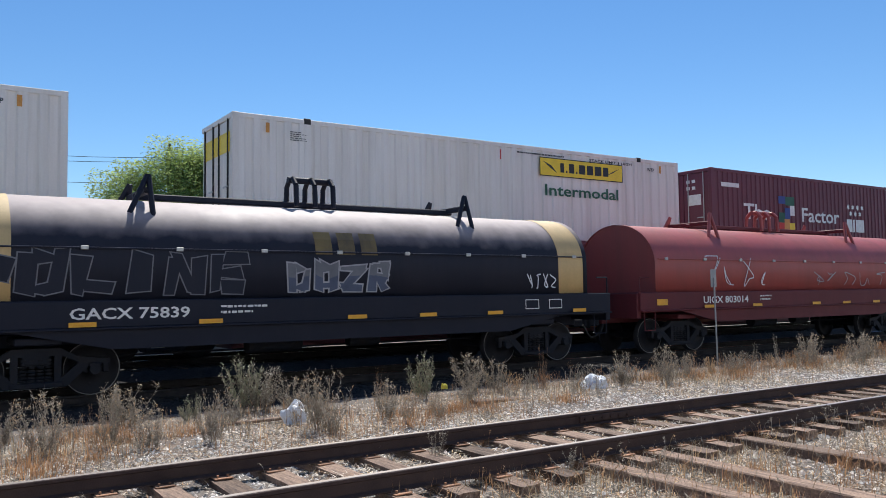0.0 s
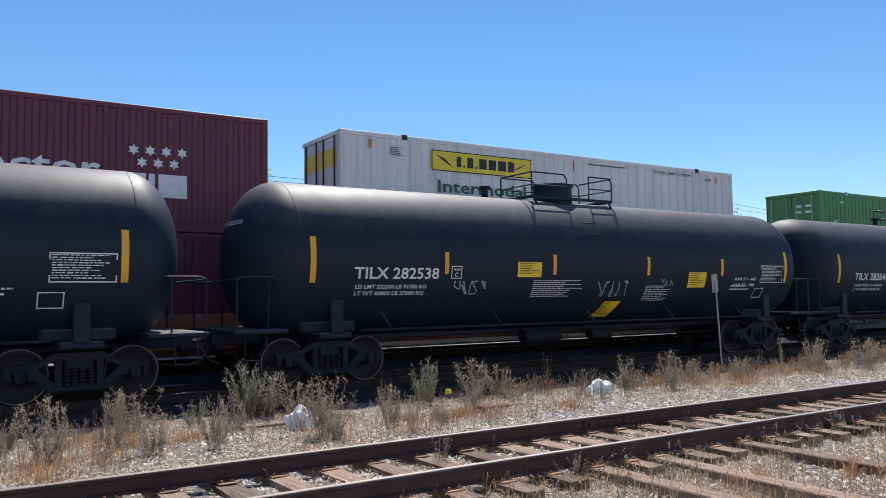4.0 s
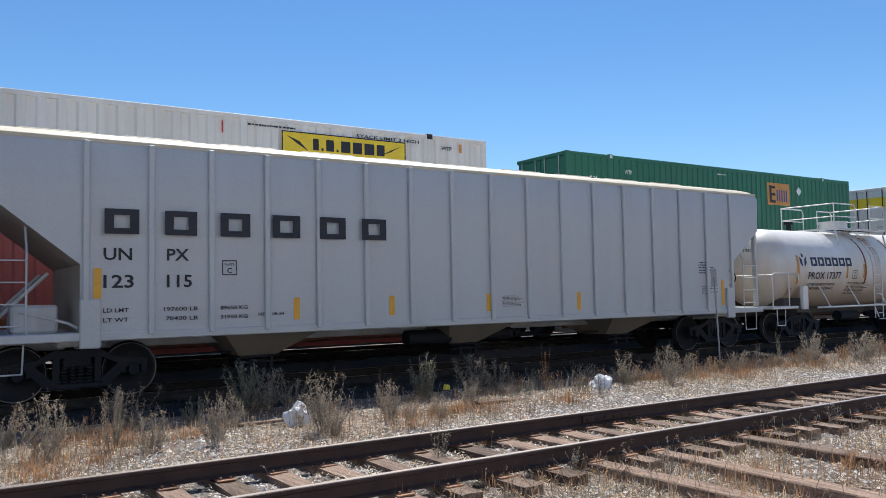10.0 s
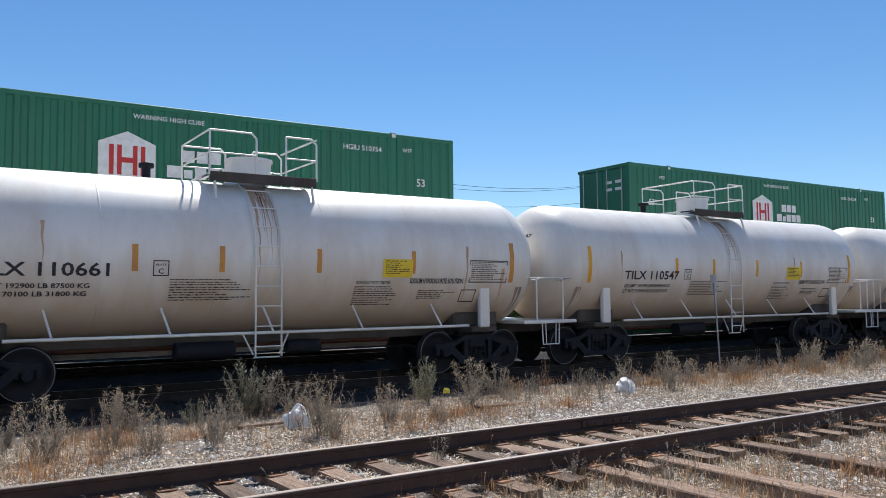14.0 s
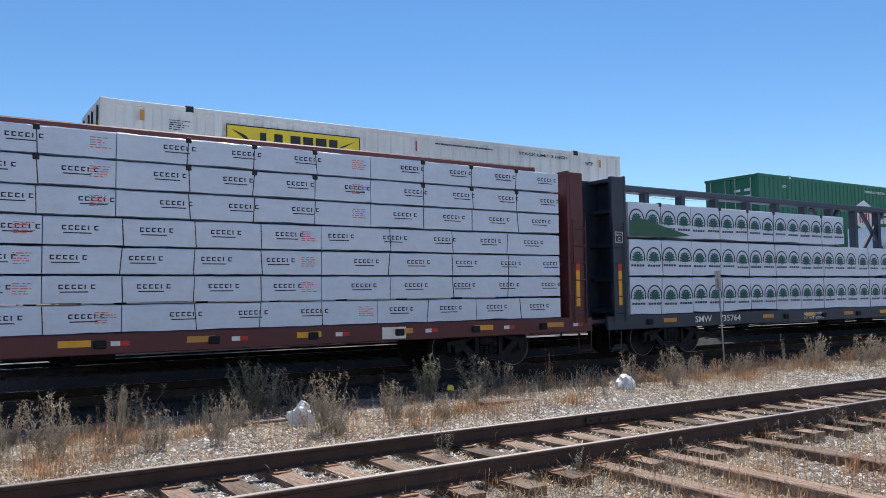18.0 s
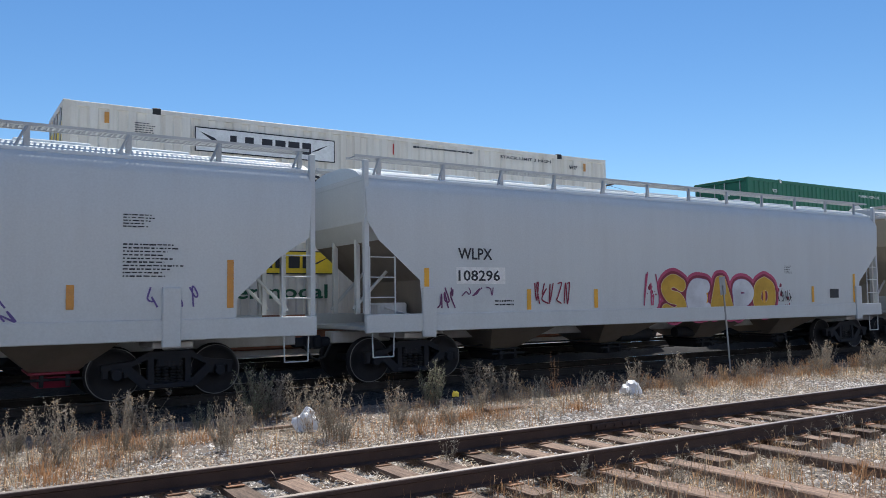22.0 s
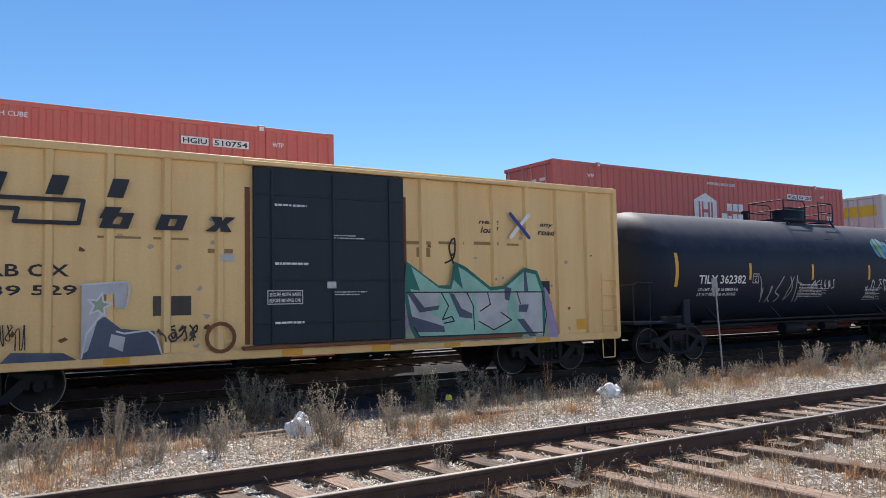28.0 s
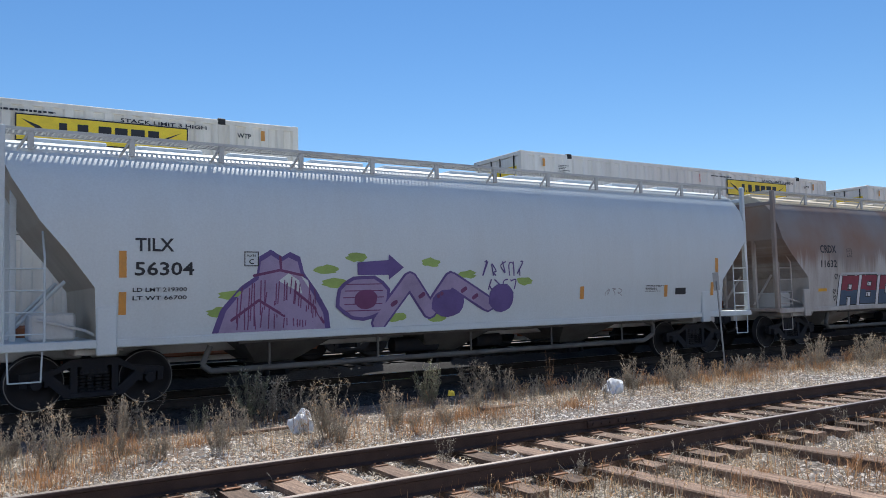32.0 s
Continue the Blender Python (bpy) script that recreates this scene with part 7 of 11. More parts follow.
def monsters(c, sf):
    """Sprayed purple blobs, a zigzag band and green puffs."""
    base = part("graffiti_piece", Mesh(), M["g_violet"], c, "large purple, lilac and green sprayed shapes")

    def blob(u, w, a, b, mat, out, nm="blob", wob=0.06, seed=1):
        rng = random.Random(seed)
        polygon(base, [(u + a * (1 + rng.uniform(-wob, wob)) * math.cos(k * 0.393), w + b * (1 + rng.uniform(-wob, wob)) * math.sin(k * 0.393)) for k in range(16)], sf, M[mat], nm, out=out)
    for u, w in ((-5.4, 1.85), (-3.55, 2.3), (-2.9, 2.55), (-1.2, 2.45), (-0.3, 2.2), (0.6, 1.5), (1.3, 2.05), (-2.0, 1.35), (-1.0, 1.3), (-5.6, 1.55), (-3.4, 2.05)):
        blob(u, w, 0.24, 0.09, "g_lime", 0.006, "green_puff", 0.25, int(u * 10) + 70)
    mound = [(-5.75, 1.18), (-5.6, 1.6), (-5.25, 2.0), (-4.95, 2.2), (-4.9, 2.55), (-4.68, 2.68), (-4.46, 2.55), (-4.3, 2.64), (-4.1, 2.55), (-4.02, 2.25), (-3.75, 1.9), (-3.5, 1.5), (-3.45, 1.18)]
    polygon(base, mound, sf, M["g_violet"], "mound", out=0.009)
    polygon(base, [(-4.6 + (u + 4.6) * 0.9, 1.2 + (w - 1.2) * 0.93) for u, w in mound], sf, M["g_lilac"], "mound_fill", out=0.011)
    rr = random.Random(5)
    lines_ = Mesh()
    for k in range(34):        # sprayed drips down the mound
        u = rr.uniform(-5.3, -3.8)
        w = rr.uniform(1.6, 2.25) - 0.3 * abs(u + 4.5)
        ribbon(lines_, [(u, w), (u + rr.uniform(-0.04, 0.04), max(1.22, w - rr.uniform(0.3, 0.8)))], 0.022, sf, 0.0135)
    for pts in ([(-5.4, 1.4), (-4.9, 1.75), (-4.4, 1.45)], [(-4.2, 1.9), (-3.8, 1.6), (-3.6, 1.3)], [(-5.0, 2.2), (-4.5, 2.3), (-4.05, 2.2)], [(-4.5, 2.55), (-4.48, 2.3)]):
        ribbon(lines_, pts, 0.05, sf, 0.0145)
    for k in range(5):         # courses on the round shape, patches on the band
        ribbon(lines_, [(-3.2 + 0.03 * abs(k - 2), 1.5 + 0.13 * k), (-2.3 - 0.03 * abs(k - 2), 1.5 + 0.13 * k)], 0.02, sf, 0.0195)
    for u, w in ((-2.1, 1.6), (-1.45, 1.75), (-1.0, 1.75), (-0.4, 1.85), (-0.1, 1.7)):
        ribbon(lines_, [(u, w), (u + 0.08, w + 0.05)], 0.09, sf, 0.0215)
    part("dark_stroke", lines_, M["g_purple"], base)
    blob(-2.75, 1.75, 0.62, 0.46, "g_violet", 0.014)
    blob(-2.75, 1.75, 0.54, 0.39, "g_lilac", 0.016)
    blob(-2.7, 1.72, 0.26, 0.2, "g_purple", 0.018)
    polygon(base, [(-2.9, 2.2), (-2.2, 2.2), (-2.2, 2.1), (-1.85, 2.35), (-2.2, 2.62), (-2.2, 2.5), (-2.9, 2.45)], sf, M["g_violet"], "arrow", out=0.018)
    g, h = Mesh(), Mesh()
    zig = [(-2.4, 1.25), (-1.7, 2.1), (-1.2, 1.45), (-0.7, 2.1), (0.3, 1.55)]
    ribbon(g, zig, 0.36, sf, 0.010)
    ribbon(h, zig, 0.27, sf, 0.020)
    part("zigzag_edge", g, M["g_violet"], base)
    part("zigzag", h, M["g_lilac"], base)
    blob(-0.75, 1.6, 0.42, 0.3, "g_violet", 0.022)
    blob(0.65, 1.68, 0.35, 0.32, "g_violet", 0.022)


hopper_car(-132.0, "light grey ribbed covered hopper with a cream roof edge", "hopper_grey", [(1.60, 1.05), (1.60, 4.2), (1.5, 4.34)],
           [(1.05, -8.3, 8.16), (2.25, -8.3, 8.16), (3.3, -9.6, 9.5), (4.34, -9.7, 9.56)], (1.0, 1.14, -9.75, 9.6), "roof_cream", 8.25, 11, "yellow",
           ribs=[-8.22 + 1.03 * k for k in range(17)], bays=(-4.9, 0.0, 4.9), cage=[(-8.04, 1.26, 2.19), (-4.55, 1.24, 1.65), (-2.5, 1.26, 1.65), (-0.07, 1.28, 1.65), (2.58, 1.24, 1.65), (7.87, 1.23, 1.9)], dark="hopper_tan", rail_h=False, walk_z=4.5,
           lines=[lambda c, sf: [name_letter(c, sf, u) for u in (-7.95, -6.98, -6.02, -5.05, -4.1, -3.2)], W("UN", -7.95, -7.5, 2.33, 2.54), W("PX", -6.93, -6.55, 2.33, 2.54), W("123", -7.95, -7.47, 1.87, 2.09), W("115", -6.93, -6.5, 1.87, 2.09), PM(-5.97, 2.07),
                  W("LD LMT", -7.95, -7.55, 1.46, 1.53), W("LT WT", -7.95, -7.55, 1.30, 1.37), W("197600 LB", -6.98, -6.4, 1.46, 1.53), W("70400 LB", -6.95, -6.4, 1.30, 1.37), W("89650 KG", -6.0, -5.5, 1.46, 1.53), W("31950 KG", -6.0, -5.5, 1.30, 1.37), W("NEW 08-84", -5.3, -4.8, 1.33, 1.39), B(0.3, 0.9, 1.35, 1.6, 5, seed=3), B(6.9, 7.6, 2.05, 2.4, 3, seed=31), B(7.0, 7.7, 1.5, 1.75, 3, seed=32), lambda c, sf: part("air_reservoir", Mesh().cyl((8.2, -0.7, 1.95), (8.85, -0.7, 1.95), 0.17, n=14).cyl((8.2, -0.5, 1.45), (8.5, -0.5, 1.45), 0.13, n=12), M["roof_cream"], c)])
hopper_car(-277.4, "rounded light grey covered hopper with silver and blue sprayed letters", "hopper_warm", ROUND, SYM_OUT, (1.02, 1.16, -9.3, 9.35), "hopper_grey", 8.1, 19, "amber", bays=(-4.4, -0.2, 4.0), cage=STR, pipes=True, sill_mat="soot_sill",
           lines=[W("TILX", -6.55, -5.85, 2.80, 3.03), W("57085", -6.62, -5.62, 2.32, 2.56), PM(-4.87, 2.5), B(-6.6, -5.6, 1.95, 2.15, 2, seed=4), lambda c, sf: ragged(c, -6.15, 5.75, 1.17, 2.30, sf, M["g_deep"], 91, 40.0),
                  BW("KLEBO", -5.45, -0.2, 1.19, 2.14, "g_silver", "g_smoke", 0.36, [("g_teal", 0.10, -0.02, 0.02), ("g_black", 0.05, 0.09, 0.02), ("g_black", 0.045, 0.0, 0.0)], 0.3, 191, 0.1, 0.03), BW("RAYEL", 0.05, 5.3, 1.19, 2.16, "g_silver", "g_smoke", 0.36, [("g_teal", 0.10, -0.02, 0.02), ("g_black", 0.05, 0.09, 0.02), ("g_black", 0.045, 0.0, 0.0)], 0.15, 196, 0.06, 0.06), S(-7.9, -6.95, 2.3, 2.95, 5, "g_black", 192, 0.04), W("AUP.USA.", -0.75, 0.35, 2.36, 2.53, "g_black", "sprayed_tag"), W("MUM", 6.0, 6.5, 1.78, 2.02, "g_black", "sprayed_tag"), W("CHILL", 6.65, 7.15, 1.8, 1.95, "g_black", "sprayed_tag"), S(6.55, 7.15, 1.45, 1.75, 5, "g_black", 194, 0.025), S(-7.2, -6.2, 1.4, 1.9, 4, "g_black", 195, 0.03)])
FLAT = [(1.52, 1.40), (1.53, 2.2), (1.53, 3.9), (1.44, 4.08), (1.3, 4.22)]
hopper_car(-296.9, "grey straight-sided covered hopper with a gold and white sprayed piece", "hopper_clean", FLAT, [(1.40, -8.0, 7.95), (1.6, -8.05, 7.95), (2.1, -8.1, 8.05), (2.9, -9.05, 9.0), (3.28, -9.3, 9.15), (4.22, -9.35, 9.2)], (1.04, 1.41, -9.35, 9.2), "hopper_bright", 8.0, 20, "yellow", end_split=2.9, dark="brown_primer", bays=(-5.2, -1.8, 1.8, 5.2),
           cage=[(-7.94, 1.47, 2.35), (-5.24, 1.44, 1.9), (-3.2, 1.45, 1.9), (0.76, 1.46, 1.95), (3.21, 1.47, 1.95), (5.54, 1.48, 1.95), (7.72, 1.45, 2.33)],
           lines=[W("WLPX", -7.15, -6.25, 2.55, 2.80), lambda c, sf: patch(c, -7.2, -5.9, 2.02, 2.38, sf, M["white"], "number_ground", out=0.008), W("108296", -7.15, -6.05, 2.09, 2.32, out=0.014), lambda c, sf: seapo(c, sf), S(-5.1, -4.0, 1.55, 2.05, 5, "g_maroon", 202, 0.035), S(-7.7, -7.2, 1.5, 1.95, 3, "g_purple", 203, 0.035),
                  S(3.8, 4.5, 1.5, 1.85, 4, "g_black", 204, 0.022), S(3.8, 4.4, 1.12, 1.35, 4, "g_black", 207, 0.02), lambda c, sf: dots(c, sf, 3.75, 4.75, 1.1, 2.0, 26, "g_maroon", 208), lambda c, sf: dots(c, sf, -1.5, -0.95, 1.1, 2.1, 16, "g_maroon", 209), BX(6.41, 6.87, 1.6, 1.87), S(-7.1, -6.2, 1.75, 1.95, 3, "g_purple", 205, 0.025), B(-6.2, -5.4, 1.5, 1.66, 2, seed=8), B(4.2, 4.6, 2.3, 2.55, 3, seed=9), lambda c, sf: scribble(c, -1.6, -1.0, 1.45, 2.3, 3, sf, M["g_pink"], 206, 0.04)])
hopper_car(-318.0, "grey straight-sided covered hopper with red outlet gates and dark scrawls", "hopper_clean", FLAT, [(1.40, -7.8, 9.15), (1.75, -7.82, 9.15), (2.5, -8.36, 9.95), (2.9, -8.9, 10.55), (4.22, -8.96, 10.65)], (1.04, 1.41, -9.05, 10.70), "hopper_bright", 8.1, 21, "amber", end_split=2.9, dark="brown_primer", bays=(-5.35, -1.4, 2.5, 6.3), gate="g_maroon",
           cage=[(-7.5, 1.62, 2.51), (-4.91, 1.58, 2.04), (-2.02, 1.65, 2.05), (0.78, 1.61, 2.0), (3.58, 1.6, 2.0), (6.4, 1.6, 2.0), (9.03, 1.59, 2.45)],
           lines=[W("WLPX", -6.95, -6.07, 2.71, 2.96), W("921302", -6.97, -5.9, 2.24, 2.51), PM(-5.31, 2.48), W("LD LMT 218500", -7.0, -6.15, 2.0, 2.07), W("LT WT 67800", -7.0, -6.15, 1.86, 1.93), lambda c, sf: bars(patch(c, 0.48, 1.24, 2.89, 3.15, sf, M["label_yellow"], "notice", "yellow notice", out=0.012), 0.55, 1.15, 2.92, 3.12, 2, sf, M["ink"], 7, out=0.018),
                  lambda c, sf: bars(c, 1.6, 3.3, 1.78, 1.95, 2, sf, M["red_mark"], 9), S(4.3, 5.6, 1.62, 1.98, 3, "g_violet", 211, 0.03), S(3.6, 5.7, 1.42, 1.6, 7, "g_violet", 212, 0.03), S(7.6, 8.5, 1.6, 1.98, 4, "g_violet", 213, 0.03), B(7.2, 8.3, 2.1, 2.7, 6, seed=11), B(7.2, 7.8, 2.95, 3.2, 3, seed=12)])
hopper_car(-338.0, "rounded beige-grey covered hopper, stained, with small black lettering", "hopper_stained", ROUND, [(1.15, -7.7, 8.3), (2.05, -7.72, 8.4), (2.9, -8.95, 9.0), (3.3, -9.05, 9.3), (4.33, -9.2, 9.45)], (1.02, 1.16, -9.2, 9.45), "hopper_grey", 7.7, 22, "yellow", bays=(-3.5, 0.0, 3.5), cage=STR, pipes=True,
           lines=[W("TILX", -6.58, -5.86, 2.78, 3.0), W("5854", -6.58, -5.87, 2.32, 2.55), PM(-4.73, 2.54), W("LD LMT 219300", -6.6, -5.8, 2.07, 2.14), W("LT WT 66700", -6.6, -5.8, 1.93, 2.0), B(-1.9, -1.2, 1.75, 1.95, 4, seed=13), BX(5.2, 5.55, 1.72, 1.9), lambda c, sf: patch(c, -7.1, -6.9, 1.5, 1.95, sf, M["hopper_bright"], "repaint_patch", out=0.01)] +
                 [(lambda u, w: lambda c, sf: patch(c, u, u + w, 1.2, 3.9, sf, M["hopper_tan"], "stain_streak", out=0.003))(u, 0.05) for u in (-7.3, 1.15, 1.4)])
hopper_car(-426.7, "rusty brown and grey covered hopper with bright sprayed pieces", "hopper_rust", ROUND, [(1.15, -7.0, 7.3), (2.05, -7.15, 7.3), (2.75, -7.95, 8.2), (3.2, -8.3, 8.5), (4.33, -8.5, 8.8)], (1.02, 1.16, -8.55, 8.75), "roof_cream", 7.3, 27, "yellow", bays=(-4.6, 0.0, 4.5), cage=[], pipes=True, dark="hopper_rust",
           lines=[W("CRDX", -6.5, -5.65, 2.80, 3.04), W("11632", -6.5, -5.66, 2.36, 2.58), PM(-5.08, 2.67), BX(-6.62, -6.18, 1.62, 1.71, "yellow"), BX(3.11, 3.56, 1.60, 1.68, "yellow"), BX(6.24, 6.64, 1.63, 1.71, "yellow"), BW("HBC", -5.45, -2.05, 1.18, 2.1, "g_navy", "g_maroon", 0.47, [("g_silver", 0.10, -0.02, 0.0), ("g_black", 0.045, -0.16, -0.02), ("g_white", 0.03, -0.14, -0.02), ("g_black", 0.03, 0.0, 0.0)], 0.1, 271, 0.2), lambda c, sf: hearts(c, [(-5.72, 2.08, 0.1), (-5.78, 1.62, 0.09), (-5.74, 1.42, 0.09), (-1.72, 1.78, 0.14), (-1.45, 1.95, 0.11), (7.35, 2.2, 0.1), (7.5, 2.45, 0.09), (7.62, 2.65, 0.08)], sf, "g_black"),
                  lambda c, sf: swirls(c, sf), FW("ABC", 3.15, 4.52, 1.93, 2.36, "g_navy", [("g_pink", 0.10, 0.0, 0.0), ("g_white", 0.06, 0.0, 0.0)], weight=0.30, seed=273, wild=0.02, lean=0.05),
                  lambda c, sf: hearts(c, [(u, w, 0.085) for u, w in ((2.82, 2.24), (2.79, 1.99), (4.7, 2.09), (3.91, 1.61), (4.41, 1.59), (3.45, 1.4), (4.21, 1.4), (5.68, 2.08), (5.93, 2.08), (6.13, 2.07), (6.32, 2.03), (6.54, 2.0), (6.77, 2.02), (7.04, 2.05))], sf, "g_black"),
                  lambda c, sf: hearts(c, [(u, w, 0.085) for u, w in ((2.66, 2.29), (3.0, 2.29), (2.88, 2.11), (3.02, 1.95), (4.65, 2.33), (4.85, 2.2), (5.11, 2.17), (4.65, 1.93), (4.62, 1.69), (3.66, 1.71), (3.93, 1.32), (4.53, 1.41), (5.4, 2.1))], sf, "g_white"),
                  lambda c, sf: frame_mark(c, 4.88, 5.29, 1.70, 1.99, sf, M["g_white"], 0.02, "stencil_box"), B(3.2, 4.9, 1.22, 1.32, 2, "g_dim", 277), B(6.3, 6.7, 1.86, 1.96, 2, "g_dim", 278), lambda c, sf: patch(c, 6.8, 7.0, 1.70, 1.79, sf, M["g_white"], "sticker", out=0.012), S(-1.85, -1.2, 1.6, 2.0, 2, "g_black", 275, 0.03), S(3.3, 5.2, 1.35, 1.55, 6, "g_grey", 276, 0.025)])
hopper_car(-446.0, "clean pale rounded covered hopper with purple and green sprayed shapes", "hopper_bright", ROUND, ROUND_OUT, (1.02, 1.16, -9.1, 9.45), "hopper_bright", 7.6, 28, "amber", bays=(-4.2, -0.3, 3.6), cage=[(-7.26, 2.18, 2.63), (-7.26, 1.56, 1.94), (3.05, 1.6, 1.9), (5.94, 1.6, 1.9), (7.75, 1.6, 1.95), (7.93, 2.2, 2.6)], pipes=True,
           lines=[W("TILX", -7.06, -6.42, 2.63, 2.86), W("56304", -7.07, -6.08, 2.22, 2.45), PM(-5.18, 2.37), W("LD LMT 219300", -7.1, -6.2, 1.94, 2.01), W("LT WT 66700", -7.1, -6.2, 1.80, 1.87), lambda c, sf: monsters(c, sf), S(0.1, 1.3, 2.15, 2.5, 5, "g_violet", 282, 0.03), S(0.2, 1.1, 1.85, 2.1, 4, "g_violet", 283, 0.03), B(5.2, 5.9, 1.72, 1.9, 3, seed=15), BX(6.3, 6.7, 1.65, 1.82), S(3.8, 4.4, 1.65, 1.85, 3, "g_grey", 284, 0.02)])


# ---- gondola ----
# strokes of the tall sprayed figures; the first entry of each stroke says whether it is a curve
SPUR = [(1, [(0.0, 0.38), (0.3, 0.6), (1.0, 0.62)]), (1, [(0.45, 0.95), (0.6, 0.72), (1.0, 0.62)]), (1, [(0.5, 0.25), (0.6, 0.52), (1.0, 0.62)]), (0, [(0.0, 0.38), (0.4, 0.7), (0.12, 0.42)])]
SACK = [(0, [(0.1, 0.8), (0.6, 1.0), (0.0, 0.88), (0.3, 0.62)]), (0, [(0.1, 0.6), (0.8, 0.88), (0.5, 0.6), (0.9, 0.5)]), (1, [(0.1, 0.75), (0.02, 0.3), (0.15, 0.05), (0.7, 0.05), (0.9, 0.25), (0.7, 0.4), (0.3, 0.38), (0.28, 0.2)]), (1, [(0.35, 0.6), (0.4, 0.42), (0.75, 0.45), (0.7, 0.68)])]
HOOD = [(0, [(0.3, 0.66), (0.35, 1.0), (0.8, 0.74), (0.2, 0.66)]), (1, [(0.15, 0.68), (0.1, 0.35), (0.15, 0.12), (0.6, 0.1), (0.85, 0.3), (0.75, 0.5), (0.5, 0.3)]), (0, [(0.3, 0.62), (0.55, 0.5), (0.3, 0.52), (0.6, 0.42)]), (1, [(0.6, 0.68), (0.62, 0.5), (0.8, 0.4)])]
SPIRE = [(0, [(0.35, 1.0), (0.3, 0.72), (0.5, 0.5)]), (0, [(0.35, 0.5), (0.65, 0.98), (0.9, 0.38), (0.4, 0.58)]), (1, [(0.05, 0.55), (0.4, 0.72), (0.9, 0.66)]), (0, [(0.1, 0.5), (0.2, 0.1), (0.75, 0.12), (0.8, 0.4)]), (0, [(0.4, 0.45), (0.5, 0.2), (0.62, 0.42)])]
CROOK = [(1, [(0.4, 1.0), (0.55, 0.8), (0.5, 0.5), (0.9, 0.48), (0.7, 0.72)]), (0, [(0.1, 0.72), (0.9, 0.8)]), (1, [(0.1, 0.7), (0.15, 0.48), (0.7, 0.45), (0.95, 0.25), (0.6, 0.05), (0.15, 0.1), (0.4, 0.26), (0.1, 0.3)]), (0, [(0.4, 0.2), (0.8, 0.2)])]
CONE = [(1, [(0.5, 0.55), (0.15, 0.7), (0.3, 0.97), (0.65, 0.97), (0.85, 0.7), (0.5, 0.55)]), (0, [(0.05, 0.65), (0.5, 0.1), (0.95, 0.62)]), (0, [(0.4, 0.5), (0.6, 0.42), (0.4, 0.36), (0.55, 0.28)])]
FORK = [(1, [(0.3, 0.95), (0.35, 0.6), (0.75, 0.58), (0.75, 0.98)]), (0, [(0.1, 0.68), (0.9, 0.8)]), (0, [(0.15, 0.45), (0.5, 0.15), (0.9, 0.45)]), (0, [(0.1, 0.6), (0.25, 0.1)]), (1, [(0.5, 0.6), (0.6, 0.45), (0.85, 0.5)])]
HORN = [(0, [(0.2, 0.9), (0.35, 0.6), (0.65, 0.98), (0.9, 0.5)]), (1, [(0.1, 0.66), (0.4, 0.7), (0.6, 0.5), (0.4, 0.35)]), (0, [(0.4, 0.5), (0.4, 0.3)]), (1, [(0.1, 0.3), (0.1, 0.08), (0.7, 0.08), (0.75, 0.25), (0.3, 0.25)])]
COIL = [(1, [(0.1, 0.85), (0.6, 1.0), (0.8, 0.85), (0.2, 0.62)]), (0, [(0.2, 0.6), (0.8, 0.85), (0.85, 0.55), (0.3, 0.4)]), (0, [(0.1, 0.3), (0.15, 0.5), (0.3, 0.32), (0.45, 0.5), (0.6, 0.3), (0.8, 0.5)]), (0, [(0.1, 0.1), (0.3, 0.26), (0.3, 0.1), (0.5, 0.26), (0.6, 0.08), (0.85, 0.24)])]
FIGURES = (SPUR, SACK, HOOD, SPIRE, CROOK, CONE, FORK, HORN, COIL)


